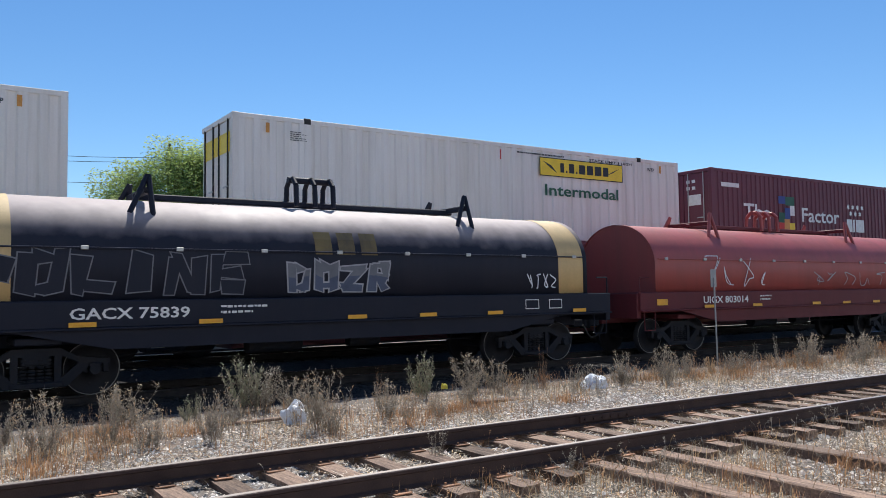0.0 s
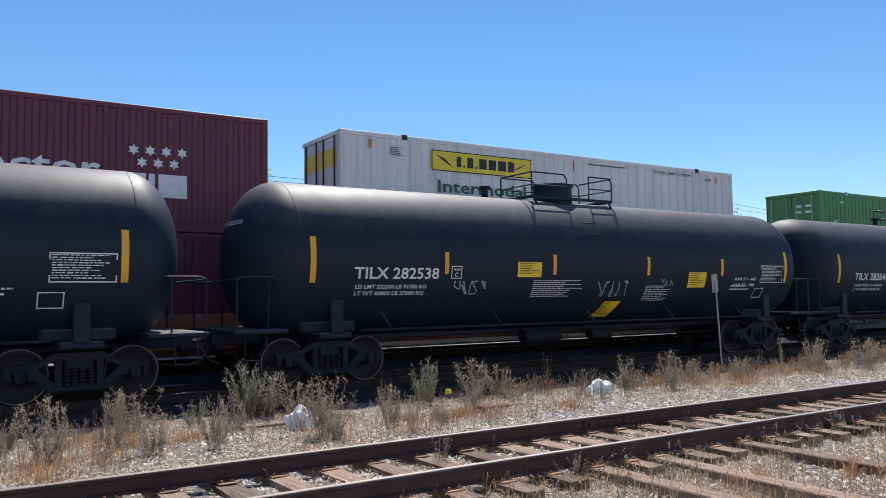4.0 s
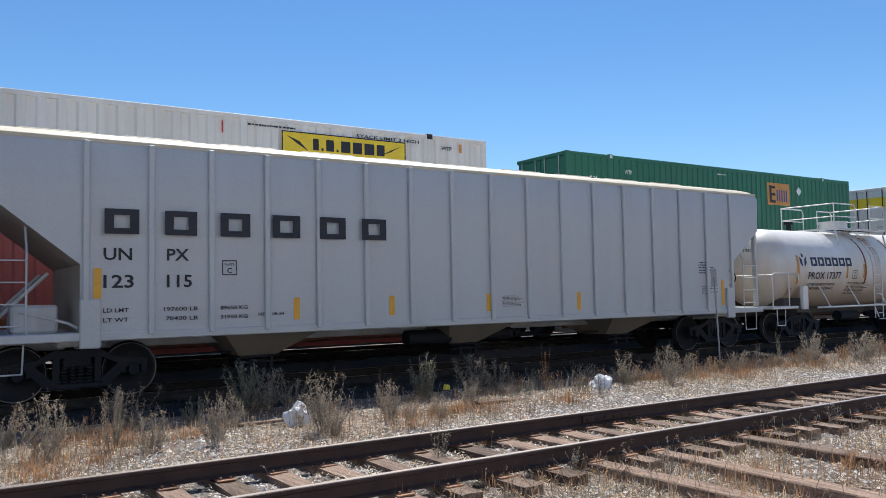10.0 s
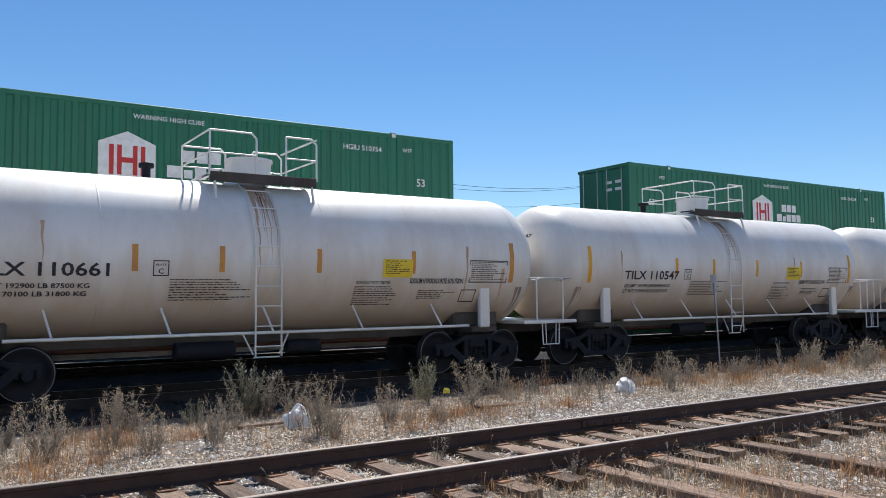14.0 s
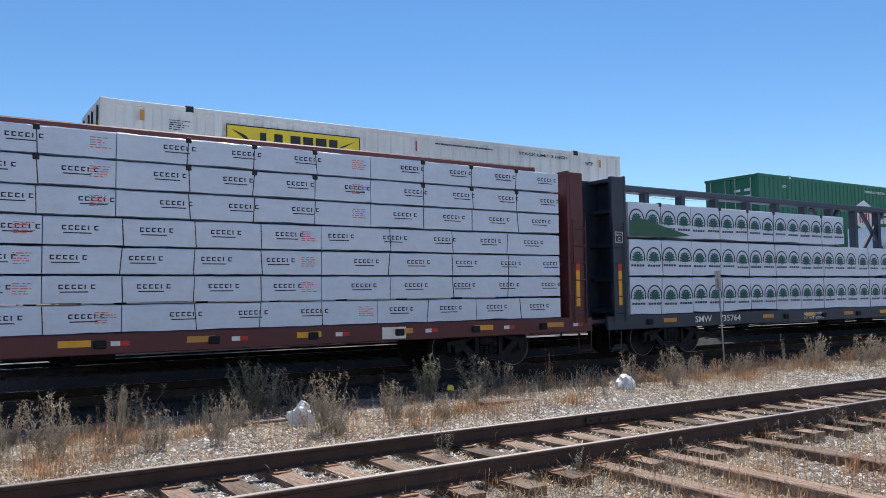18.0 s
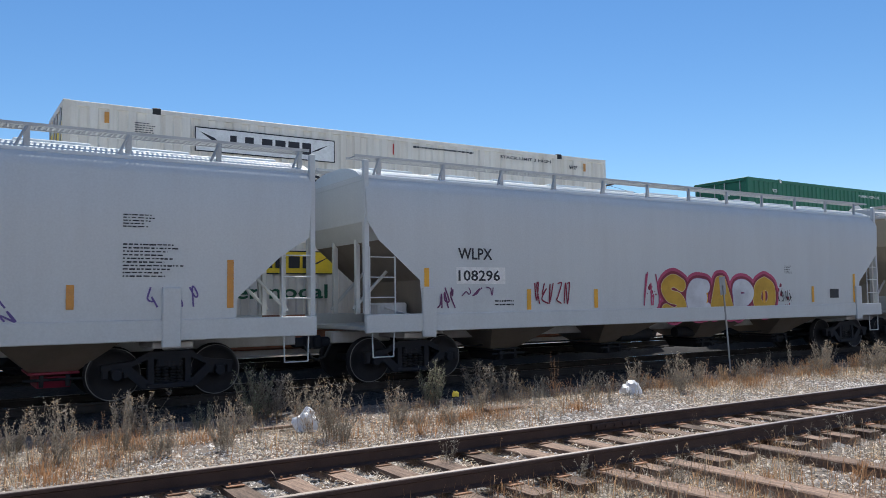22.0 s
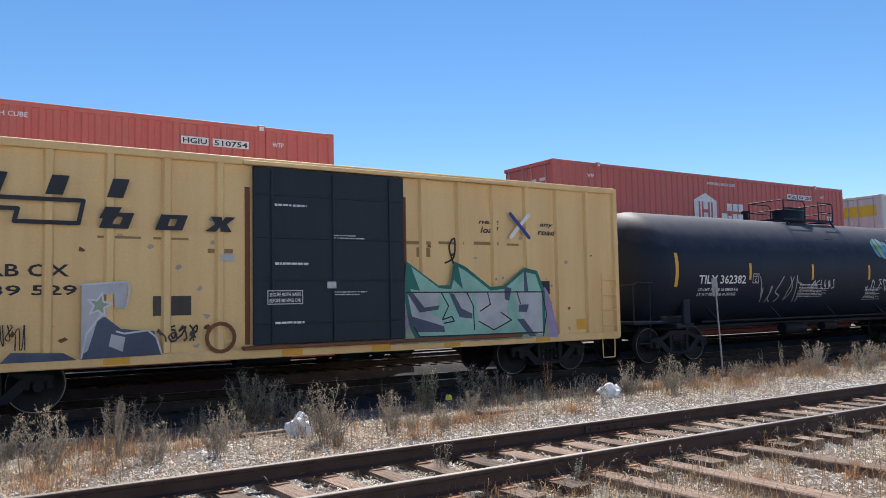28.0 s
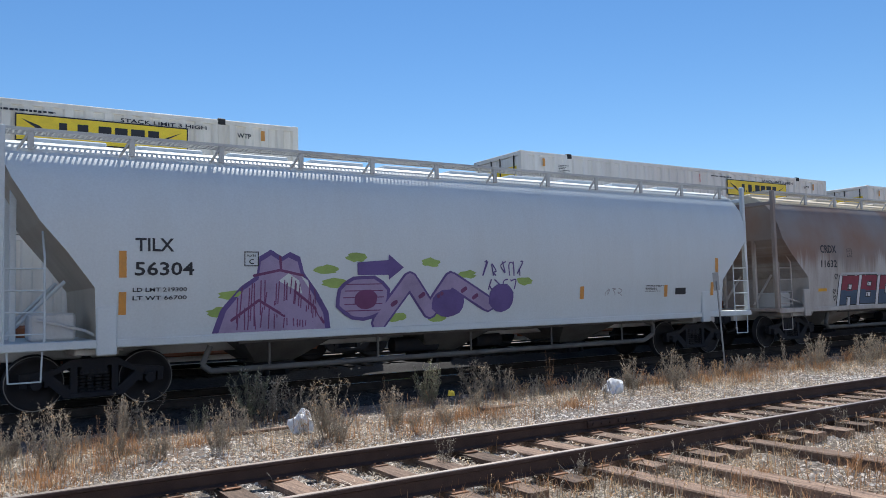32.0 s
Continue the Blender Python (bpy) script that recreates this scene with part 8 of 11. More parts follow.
def gondola():
    car = thing("gondola_car", "black high-sided gondola with upright ribs and pale scrawls", "gondola", "cars of the near train")
    P = M["gondola_black"]
    sets = underframe(car, 8.25, 6.4, P)
    for sgn in (-1, 1):
        part("side_sheet", Mesh().box(-8.05, 8.05, sgn * 1.36, sgn * 1.40, 1.1, 3.5), P, car)
        part("top_chord", Mesh().box(-8.12, 8.12, sgn * 1.30, sgn * 1.50, 3.48, 3.63, 0.02), P, car)
        part("side_sill", Mesh().box(-8.12, 8.12, sgn * 1.34, sgn * 1.48, 1.0, 1.22, 0.02), P, car)
        for k in range(16):
            x = -7.62 + k * 0.97
            part("side_rib", Mesh().extrude([(x - 0.14, sgn * 1.395), (x - 0.07, sgn * 1.51), (x + 0.07, sgn * 1.51), (x + 0.14, sgn * 1.395)], 0.75 if 2 < k < 13 else 1.05, 3.5, "z"), P, car)
        part("belly_sill", Mesh().extrude([(-5.4, 1.02), (-4.6, 0.68), (4.6, 0.68), (5.4, 1.02)], sgn * 1.30, sgn * 1.36, "y"), P, car)
    for e in (-1, 1):
        part("end_sheet", Mesh().box(e * 8.0, e * 8.05, -1.38, 1.38, 1.1, 3.55), P, car)
        for k in range(5):
            part("end_rib", Mesh().box(e * 8.04, e * 8.16, -1.38, 1.38, 1.35 + k * 0.46, 1.5 + k * 0.46, 0.03), P, car)
        part("corner_post", Mesh().box(e * 8.0, e * 8.14, -1.5, -1.36, 1.0, 3.6, 0.02), P, car)
        ladder(car, e * 7.5, e * 7.95, -1.54, 1.1, 3.4, 6, P)
        sill_step(car, e * 7.7, -1.5, 1.02, P)
    for k in range(5):
        part("end_rung", Mesh().cyl((-8.2, -1.25, 1.5 + k * 0.42), (-8.2, -0.8, 1.5 + k * 0.42), 0.015, n=6), P, car)
    part("floor", Mesh().box(-8.0, 8.0, -1.38, 1.38, 1.08, 1.14), P, car)
    surf = flat_side(-1.402)
    words(car, "CMBX", -7.43, -6.78, 1.58, 1.79, surf, M["white"], "reporting_mark")
    words(car, "80", -6.34, -5.92, 1.58, 1.79, surf, M["white"], "reporting_mark")
    words(car, "33", -5.54, -5.14, 1.58, 1.79, surf, M["white"], "reporting_mark")
    for k, (t, v) in enumerate((("LD LMT", "213700"), ("LT WT", "72300"))):
        words(car, t, -6.24, -5.90, 1.40 - 0.16 * k, 1.47 - 0.16 * k, surf, M["white"], "weight_lines")
        words(car, v, -5.54, -5.16, 1.40 - 0.16 * k, 1.47 - 0.16 * k, surf, M["white"], "weight_lines")
    patch(car, -7.43, -7.0, 1.24, 1.42, surf, M["yellow"], "reflective_stripe")
    for x in (-4.72, -1.95, 0.9, 3.9, 6.6):
        patch(car, x, x + 0.45, 1.2, 1.32, flat_side(-1.515), M["yellow"], "reflective_stripe")
    bars(car, 6.6, 7.1, 1.5, 1.95, 4, surf, M["white"], 4)
    bars(car, 6.15, 6.25, 1.0, 1.6, 8, surf, M["white"], 5)
    for k in range(11):         # one tall sprayed figure in each panel
        u, lo, hi = -4.54 + k * 0.97, 1.22 if k in (1, 2, 4) else 1.34, 2.42 if k < 8 else 2.2
        g = Mesh()
        for n, (soft, line) in enumerate(FIGURES[k % len(FIGURES)]):
            pts = [(u - 0.02 + 0.72 * a, lo + (hi - lo) * b) for a, b in line]
            ribbon(g, smooth(pts) if soft else pts, 0.036 if soft or n < 2 else 0.028, surf, 0.014 + 0.0008 * n)
        part("sprayed_scrawl", g, M["g_grey"], car, "tall sprayed figure of loops and strokes")
    MOVERS.append((car, -150.76, Y_B, Z_B, SPEED_B, sets))


gondola()


# ---- box cars ----
def box_car(s, label, mat, eave, seed, lines, door=(-1.55, 1.65), rust=True, end_white=False):
    car = thing("box_car", label, "box car", "cars of the near train")
    P = M[mat]
    h = 7.78
    sets = underframe(car, h + 0.4, 5.9, M["steel"])
    y = 1.46
    for sgn in (-1, 1):
        part("side_sheet", Mesh().box(-h, h, sgn * (y - 0.04), sgn * y, 0.86, eave), P, car)
        part("top_chord", Mesh().box(-h, h, sgn * (y - 0.05), sgn * (y + 0.09), eave - 0.12, eave + 0.02, 0.015), P, car)
        part("side_sill", Mesh().box(-h, h, sgn * (y - 0.05), sgn * (y + 0.06), 0.74, 0.92, 0.015), P, car)
        for k in range(7):
            for a in (-1, 1):
                x = a * (2.15 + k * 0.93)
                part("side_post", Mesh().extrude([(x - 0.09, sgn * (y - 0.002)), (x - 0.05, sgn * (y + 0.075)), (x + 0.05, sgn * (y + 0.075)), (x + 0.09, sgn * (y - 0.002))], 0.92, eave - 0.1, "z"), P, car)
        d = part("sliding_door", Mesh().box(door[0], door[1], sgn * (y + 0.05), sgn * (y + 0.11), 0.98, eave - 0.14, 0.012), M["door_black"] if sgn < 0 else P, car, "dull black sliding door" if sgn < 0 else "")
        if sgn < 0:
            for k in range(4):
                part("door_rib", Mesh().box(door[0] + 0.05, door[1] - 0.05, -y - 0.13, -y - 0.105, 1.35 + k * 0.8, 1.39 + k * 0.8, 0.008), M["door_black"], d)
            for k in range(3):
                x = door[0] + 0.35 + k * (door[1] - door[0] - 0.7) / 2
                part("lock_bar", Mesh().cyl((x, -y - 0.125, 1.0), (x, -y - 0.125, eave - 0.2), 0.02, n=6), M["door_black"], d)
            part("door_latch", Mesh().box(-0.1, 0.1, -y - 0.16, -y - 0.11, 2.0, 2.15, 0.02), M["chrome"], d)
        part("door_track", Mesh().box(door[0] - 0.2, door[1] + 3.0, sgn * (y + 0.02), sgn * (y + 0.16), 0.90, 0.97, 0.01), M["rust"] if rust else P, car)
        part("door_header", Mesh().box(door[0] - 0.2, door[1] + 3.0, sgn * (y + 0.04), sgn * (y + 0.15), eave - 0.12, eave - 0.04, 0.01), P, car)
    part("roof", Mesh().extrude([(-y - 0.05, eave), (0, eave + 0.16), (y + 0.05, eave), (y, eave - 0.04), (-y, eave - 0.04)][::-1], -h, h), M["roof_cream"] if rust else P, car)
    for k in range(12):
        part("roof_rib", Mesh().extrude([(-y - 0.04, eave + 0.01), (0, eave + 0.2), (y + 0.04, eave + 0.01), (0, eave + 0.15)][::-1], -7.2 + k * 1.3, -7.12 + k * 1.3), M["roof_cream"], car)
    for e in (-1, 1):
        part("end_sheet", Mesh().box(e * (h - 0.02), e * (h - 0.06), -y, y, 0.9, eave + 0.05), P, car)
        n = 9
        for k in range(n):
            z = 1.1 + k * (eave - 1.3) / n
            part("end_corrugation", Mesh().extrude([(e * (h - 0.02), z), (e * (h + 0.09), z + 0.08), (e * (h + 0.09), z + 0.2), (e * (h - 0.02), z + 0.28)], -y + 0.08, y - 0.08, "y"), P, car)
        if end_white:
            part("end_top_panel", Mesh().box(e * (h + 0.09), e * (h + 0.1), -y + 0.1, y - 0.1, eave - 0.75, eave - 0.1), M["hopper_bright"], car, "white painted top of the end")
        part("corner_post", Mesh().box(e * (h - 0.1), e * (h + 0.03), -y - 0.07, -y + 0.02, 0.78, eave, 0.012), P, car)
        part("corner_post", Mesh().box(e * (h - 0.1), e * (h + 0.03), y - 0.02, y + 0.07, 0.78, eave, 0.012), P, car)
        ladder(car, e * (h - 0.15), e * (h - 0.62), -y - 0.12, 0.9, 2.35, 4, P)
        part("end_grab", Mesh().tube([(e * (h + 0.12), -y + 0.1, 2.2), (e * (h + 0.12), -y + 0.6, 2.2)], 0.015), P, car)
        sill_step(car, e * (h - 0.38), -y - 0.05, 0.8, P)
        part("end_platform", Mesh().box(e * h, e * (h + 0.3), -0.8, 0.8, 1.0, 1.05), M["steel"], car)
    rng = random.Random(seed)
    surf = flat_side(-y - 0.002)
    post = flat_side(-y - 0.078)
    dsurf = flat_side(-y - 0.132)
    if rust:
        for k in range(40):     # flaked paint along the ribs and sill
            x = rng.choice((-1, 1)) * rng.uniform(1.9, 7.4)
            z = rng.choice((rng.uniform(0.95, 1.4), rng.uniform(2.6, 3.0), rng.uniform(0.95, 4.2)))
            pts = [(x + rng.uniform(0.02, 0.09) * math.cos(i * 0.9), z + rng.uniform(0.015, 0.07) * math.sin(i * 0.9)) for i in range(7)]
            polygon(car, pts, surf, M["rust"] if k % 2 else M["hopper_tan"], "rust_patch", out=0.003)
        for x in (door[0] - 0.08, door[1] + 0.06):
            patch(car, x - 0.05, x + 0.05, 1.0, 3.9, surf, M["rust"], "rust_run", out=0.004)
    for k in range(5):
        bars(car, door[0] + 0.4 + 1.2 * (k % 2), door[0] + 1.2 + 1.2 * (k % 2), 1.3 + 0.55 * k, 1.4 + 0.55 * k, 1 + k % 2, dsurf, M["white"], seed + k)
    frame_mark(car, door[0] + 0.25, door[0] + 0.95, 1.72, 1.98, dsurf, M["white"], 0.015, "stencil_box")
    for k, t in enumerate(("SECURE BOTH HASPS", "BEFORE MOVING CAR")):
        words(car, t, door[0] + 0.29, door[0] + 0.91, 1.87 - 0.11 * k, 1.94 - 0.11 * k, dsurf, M["white"], "door_notice")
    for x in (-4.1, -1.0, 0.9, 2.6, 5.1):
        patch(car, x, x + 0.42, 0.77, 0.88, flat_side(-y - 0.062), M["yellow"], "reflective_stripe", out=0.006)
    for fn in lines:
        fn(car, post if fn in OVER else surf)
    MOVERS.append((car, s, Y_B, Z_B, SPEED_B, sets))
    return car


OVER = []


def over(fn):
    OVER.append(fn)
    return fn


def cross_arrows(u, w, a, c1, c2):
    def put(c, sf):
        g, h = Mesh(), Mesh()
        ribbon(g, [(u - a, w - a), (u + a, w + a)], a * 0.34, sf, 0.012)
        ribbon(h, [(u - a, w + a), (u + a, w - a)], a * 0.34, sf, 0.015)
        part("crossed_arrow", g, M[c1], c)
        part("crossed_arrow", h, M[c2], c)
    return put


def rail_shape(u0, u1, w0, w1):
    """An outlined rail-head shape."""
    def put(c, sf):
        g = Mesh()
        x = lambda t: u0 + (u1 - u0) * t
        z = lambda t: w0 + (w1 - w0) * t
        ribbon(g, [(x(0), z(0)), (x(0.08), z(1)), (x(1), z(1)), (x(0.97), z(0.45)), (x(0.58), z(0.45)), (x(0.6), z(0.75)), (x(0.42), z(0.75)), (x(0.38), z(0)), (x(0), z(0))], 0.07, sf, 0.014)
        part("rail_shape_mark", g, M["ink"], c)
    return put


def slant_blocks(us, w0, w1):
    """Slanted black blocks of a large name; wide ones have a slot or a waist."""
    def put(c, sf):
        at = lambda a, b, w, z: sf(a + b * w + 0.1 * (z - 0.5), w0 + (w1 - w0) * z, 0.013)
        for u, kind in us:
            g = Mesh()
            w = 0.26 if kind == "stem" else 0.46
            if kind == "ring":
                o, i = [(0, 0), (1, 0), (1, 1), (0, 1)], [(0.4, 0.26), (0.66, 0.26), (0.66, 0.74), (0.4, 0.74)]
                for k in range(4):
                    q = [o[k], o[(k + 1) % 4], i[(k + 1) % 4], i[k]]
                    g.add([at(u, x, w, z) for x, z in q], [(0, 1, 2, 3)])
            elif kind == "waist":
                g.add([at(u, x, w, z) for x, z in ((0, 0), (0.42, 0), (0.5, 0.3), (0.6, 0), (1.05, 0), (0.74, 0.52), (1.0, 1), (0.58, 1), (0.52, 0.74), (0.42, 1), (0, 1), (0.28, 0.5))], [tuple(range(12))])
            else:
                g.add([at(u, x, w, z) for x, z in ((0, 0), (1, 0), (1, 1), (0, 1))], [(0, 1, 2, 3)])
            part("name_block", g, M["ink"], c)
    return put


def blue_piece(c, sf):
    """Interlocked blue chisel letters with black edges on a yellow and green ground."""
    ragged(c, 1.75, 7.75, 0.92, 2.62, sf, M["g_lime"], 96, 25.0, 0.003)
    ragged(c, 1.75, 7.75, 0.92, 2.40, sf, M["g_yellow"], 93, 25.0, 0.0042)
    base = part("graffiti_piece", Mesh(), M["g_blue"], c, "interlocked blue sprayed letters with black edges")
    tail = [(1.35, 0.98), (1.95, 1.12), (2.35, 1.36)]
    letters = ([(3.05, 1.93), (2.34, 2.02), (2.30, 1.58), (2.92, 1.30), (2.78, 1.04), (2.0, 1.02)], [(3.97, 1.86), (3.45, 2.02), (3.26, 1.46), (3.45, 1.05), (3.78, 1.10)],
               [(5.20, 1.90), (4.82, 1.76), (4.45, 2.10), (4.14, 2.02), (4.26, 1.52), (4.1, 1.22), (4.5, 1.04), (5.06, 1.10)], [(6.38, 1.90), (5.60, 1.98), (5.62, 1.52), (6.26, 1.26), (6.14, 1.02), (5.44, 1.06)], [(6.52, 2.05), (6.86, 1.66), (6.80, 1.34), (7.05, 0.98)])
    for i, pts in enumerate((tail, *letters)):
        wide = 0.2 if i == 5 else 0.35
        o = 0.0062 + 0.0004 * (i % 2)
        g, e, h, k = Mesh(), Mesh(), Mesh(), Mesh()
        band(g, [(a + 0.05, b - 0.04) for a, b in pts], wide + 0.19, sf, o, 0.08)
        band(e, pts, wide, sf, o + 0.003)
        band(h, [(a - 0.02, b - wide * 0.22) for a, b in pts], wide * 0.42, sf, o + 0.0045, -0.02)
        band(k, [(a - wide * 0.18, b + wide * 0.34) for a, b in pts[:3]], 0.028, sf, o + 0.006, -0.05)
        part("letter_edge", g, M["g_black"], base)
        part("letter_fill", e, M["g_sky"], base)
        part("letter_shade", h, M["g_blue" if i != 1 else "g_dim"], base)
        part("highlight", k, M["g_silver"], base)


def door_piece(c, sf):
    """Plain green and blue shapes on an orange and yellow ground across the black door."""
    base = part("graffiti_piece", Mesh(), M["g_jade"], c, "plain green and blue sprayed shapes across the door")
    for q, m, o in (([(-1.5, 0.99), (-0.9, 0.99), (-0.5, 1.35), (-0.9, 1.4), (-1.5, 1.3)], "g_orange", 0.003), ([(-0.15, 0.99), (1.64, 0.99), (1.64, 2.0), (0.95, 2.1), (0.55, 1.75), (0.3, 1.2)], "g_yellow", 0.003),
                    ([(-0.3, 1.3), (0.1, 1.3), (0.35, 1.75), (0.75, 1.85), (0.6, 1.98), (-0.05, 2.0), (-0.2, 1.7)], "g_orange", 0.0042), ([(-0.95, 0.99), (-0.2, 0.99), (-0.25, 1.2), (-0.85, 1.2)], "g_blue", 0.0054), ([(-1.3, 1.15), (-0.75, 1.12), (-0.75, 1.24), (-1.3, 1.28)], "g_blue", 0.0054),
                    ([(0.78, 1.48), (1.08, 1.70), (1.64, 1.55), (1.64, 1.0), (1.2, 0.99), (0.80, 1.15)], "g_black", 0.0054), ([(0.84, 1.46), (1.08, 1.62), (1.64, 1.47), (1.64, 1.2), (0.9, 1.18)], "g_sky", 0.0066), ([(0.88, 1.17), (1.64, 1.19), (1.64, 1.04), (1.22, 1.03)], "g_dim", 0.0066)):
        polygon(base, q, sf, M[m], "sprayed_shape", out=o)

    def oval(u, w, a, b, mat, o, nm="sprayed_shape"):
        polygon(base, [(u + (a + 0.025) * math.cos(k * 0.449), w + (b + 0.025) * math.sin(k * 0.449)) for k in range(14)], sf, M["g_black"], "shape_edge", out=o)
        polygon(base, [(u + a * math.cos(k * 0.449), w + b * math.sin(k * 0.449)) for k in range(14)], sf, M[mat], nm, out=o + 0.0012)
    oval(-0.58, 1.36, 0.31, 0.30, "g_jade", 0.0068)
    oval(-0.62, 1.70, 0.26, 0.15, "g_blue", 0.0084)
    oval(-0.50, 1.45, 0.19, 0.10, "g_white", 0.0098)
    oval(-0.55, 1.22, 0.22, 0.10, "g_sage", 0.0084)
    for u, w, a, b in ((-1.24, 1.55, 0.11, 0.33), (-1.24, 1.9, 0.09, 0.14), (-1.1, 1.62, 0.08, 0.06), (0.12, 1.55, 0.14, 0.3), (0.10, 1.86, 0.08, 0.12), (0.32, 1.66, 0.12, 0.06)):
        oval(u, w, a, b, "g_teal", 0.0098)
    oval(-0.52, 2.16, 0.12, 0.10, "g_white", 0.0068)


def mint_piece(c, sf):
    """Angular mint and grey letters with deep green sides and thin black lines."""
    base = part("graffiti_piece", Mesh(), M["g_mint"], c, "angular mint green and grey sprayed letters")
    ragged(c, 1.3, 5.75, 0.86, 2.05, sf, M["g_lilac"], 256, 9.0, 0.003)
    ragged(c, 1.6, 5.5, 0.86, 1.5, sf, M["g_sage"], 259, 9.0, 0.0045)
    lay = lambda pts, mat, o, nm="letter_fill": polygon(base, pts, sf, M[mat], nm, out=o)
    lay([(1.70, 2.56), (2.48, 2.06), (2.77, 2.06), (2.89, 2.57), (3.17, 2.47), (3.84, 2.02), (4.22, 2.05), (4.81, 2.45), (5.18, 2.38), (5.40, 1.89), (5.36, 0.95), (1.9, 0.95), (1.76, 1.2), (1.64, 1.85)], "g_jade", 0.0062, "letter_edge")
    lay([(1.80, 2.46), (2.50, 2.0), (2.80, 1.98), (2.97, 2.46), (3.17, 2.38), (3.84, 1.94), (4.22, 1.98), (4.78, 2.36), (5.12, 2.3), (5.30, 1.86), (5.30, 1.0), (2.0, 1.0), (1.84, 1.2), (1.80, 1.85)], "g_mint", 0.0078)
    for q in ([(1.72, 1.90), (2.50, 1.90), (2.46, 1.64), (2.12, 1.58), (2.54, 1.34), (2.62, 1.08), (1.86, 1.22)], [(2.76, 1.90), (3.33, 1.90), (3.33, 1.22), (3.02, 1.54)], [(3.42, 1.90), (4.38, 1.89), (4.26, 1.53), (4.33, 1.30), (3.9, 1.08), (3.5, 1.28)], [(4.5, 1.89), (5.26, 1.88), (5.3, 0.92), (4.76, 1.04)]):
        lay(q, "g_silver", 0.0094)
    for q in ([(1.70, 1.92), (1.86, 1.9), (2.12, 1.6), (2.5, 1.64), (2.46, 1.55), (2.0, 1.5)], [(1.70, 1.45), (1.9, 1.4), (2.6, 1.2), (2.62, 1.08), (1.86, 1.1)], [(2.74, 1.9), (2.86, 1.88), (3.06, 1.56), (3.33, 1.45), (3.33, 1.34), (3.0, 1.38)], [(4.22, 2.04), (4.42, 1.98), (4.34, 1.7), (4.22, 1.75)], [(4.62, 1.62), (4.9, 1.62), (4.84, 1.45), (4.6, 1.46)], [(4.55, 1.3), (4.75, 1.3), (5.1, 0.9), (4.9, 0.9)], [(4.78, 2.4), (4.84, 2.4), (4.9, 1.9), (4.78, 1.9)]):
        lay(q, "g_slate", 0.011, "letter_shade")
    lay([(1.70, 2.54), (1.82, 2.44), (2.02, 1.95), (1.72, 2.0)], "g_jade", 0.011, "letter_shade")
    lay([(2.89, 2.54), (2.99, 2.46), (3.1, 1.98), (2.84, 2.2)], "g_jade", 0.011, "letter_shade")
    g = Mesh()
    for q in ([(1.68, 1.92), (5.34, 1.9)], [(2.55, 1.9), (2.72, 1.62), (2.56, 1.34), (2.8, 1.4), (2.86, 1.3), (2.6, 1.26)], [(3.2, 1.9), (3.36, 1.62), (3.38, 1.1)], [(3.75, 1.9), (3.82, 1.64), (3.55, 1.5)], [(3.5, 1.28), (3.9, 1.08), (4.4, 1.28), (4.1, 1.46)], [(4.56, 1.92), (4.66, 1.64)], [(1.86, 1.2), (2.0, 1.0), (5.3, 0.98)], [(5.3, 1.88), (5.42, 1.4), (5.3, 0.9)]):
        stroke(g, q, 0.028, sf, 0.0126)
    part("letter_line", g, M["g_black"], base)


def slate_piece(c, sf):
    """A slate and silver hooked letter with white edges over a star."""
    base = part("graffiti_piece", Mesh(), M["g_slate"], c, "slate and silver sprayed letter with white edges")
    polygon(base, [(-4.46, 0.88), (-4.38, 1.3), (-4.14, 1.62), (-3.83, 1.36), (-3.3, 1.30), (-3.16, 0.9)], sf, M["g_slate"], "letter_fill", out=0.006)
    polygon(base, [(-4.44, 2.09), (-3.73, 2.14), (-3.76, 1.72), (-3.92, 1.70), (-3.95, 1.95), (-4.14, 1.93), (-4.04, 1.61), (-4.2, 1.5), (-4.34, 1.02), (-4.44, 0.96)], sf, M["g_silver"], "letter_fill", out=0.008)
    polygon(base, [(-3.98, 1.28), (-3.76, 1.22), (-3.8, 0.98), (-4.02, 1.08)], sf, M["g_silver"], "letter_fill", out=0.008)
    star = []
    for k in range(10):
        r = 0.2 if k % 2 == 0 else 0.085
        star.append((-4.17 + r * math.sin(k * 0.628 + 0.2), 1.76 + r * math.cos(k * 0.628 + 0.2)))
    polygon(base, star, sf, M["g_sage"], "star", out=0.010)
    g = Mesh()
    for q in ([(-4.46, 2.1), (-3.74, 2.15), (-3.69, 2.02), (-3.76, 1.68)], [(-4.14, 1.6), (-4.36, 1.3), (-4.44, 0.9)], [(-3.9, 1.32), (-3.78, 1.28), (-3.4, 1.32), (-3.26, 1.2), (-3.17, 0.92)], star + star[:1]):
        stroke(g, q, 0.03, sf, 0.0115)
    part("letter_line", g, M["g_white"], base)
    polygon(base, [(-5.6, 0.88), (-5.45, 1.04), (-4.7, 1.0), (-4.5, 0.88)], sf, M["g_slate"], "letter_fill", out=0.006)


def brown_ring(c, sf, u, w, r):
    g = Mesh()
    stroke(g, [(u + r * math.cos(k * 0.4), w + r * math.sin(k * 0.4)) for k in range(17)], 0.07, sf, 0.008)
    part("sprayed_ring", g, M["rust"], c)


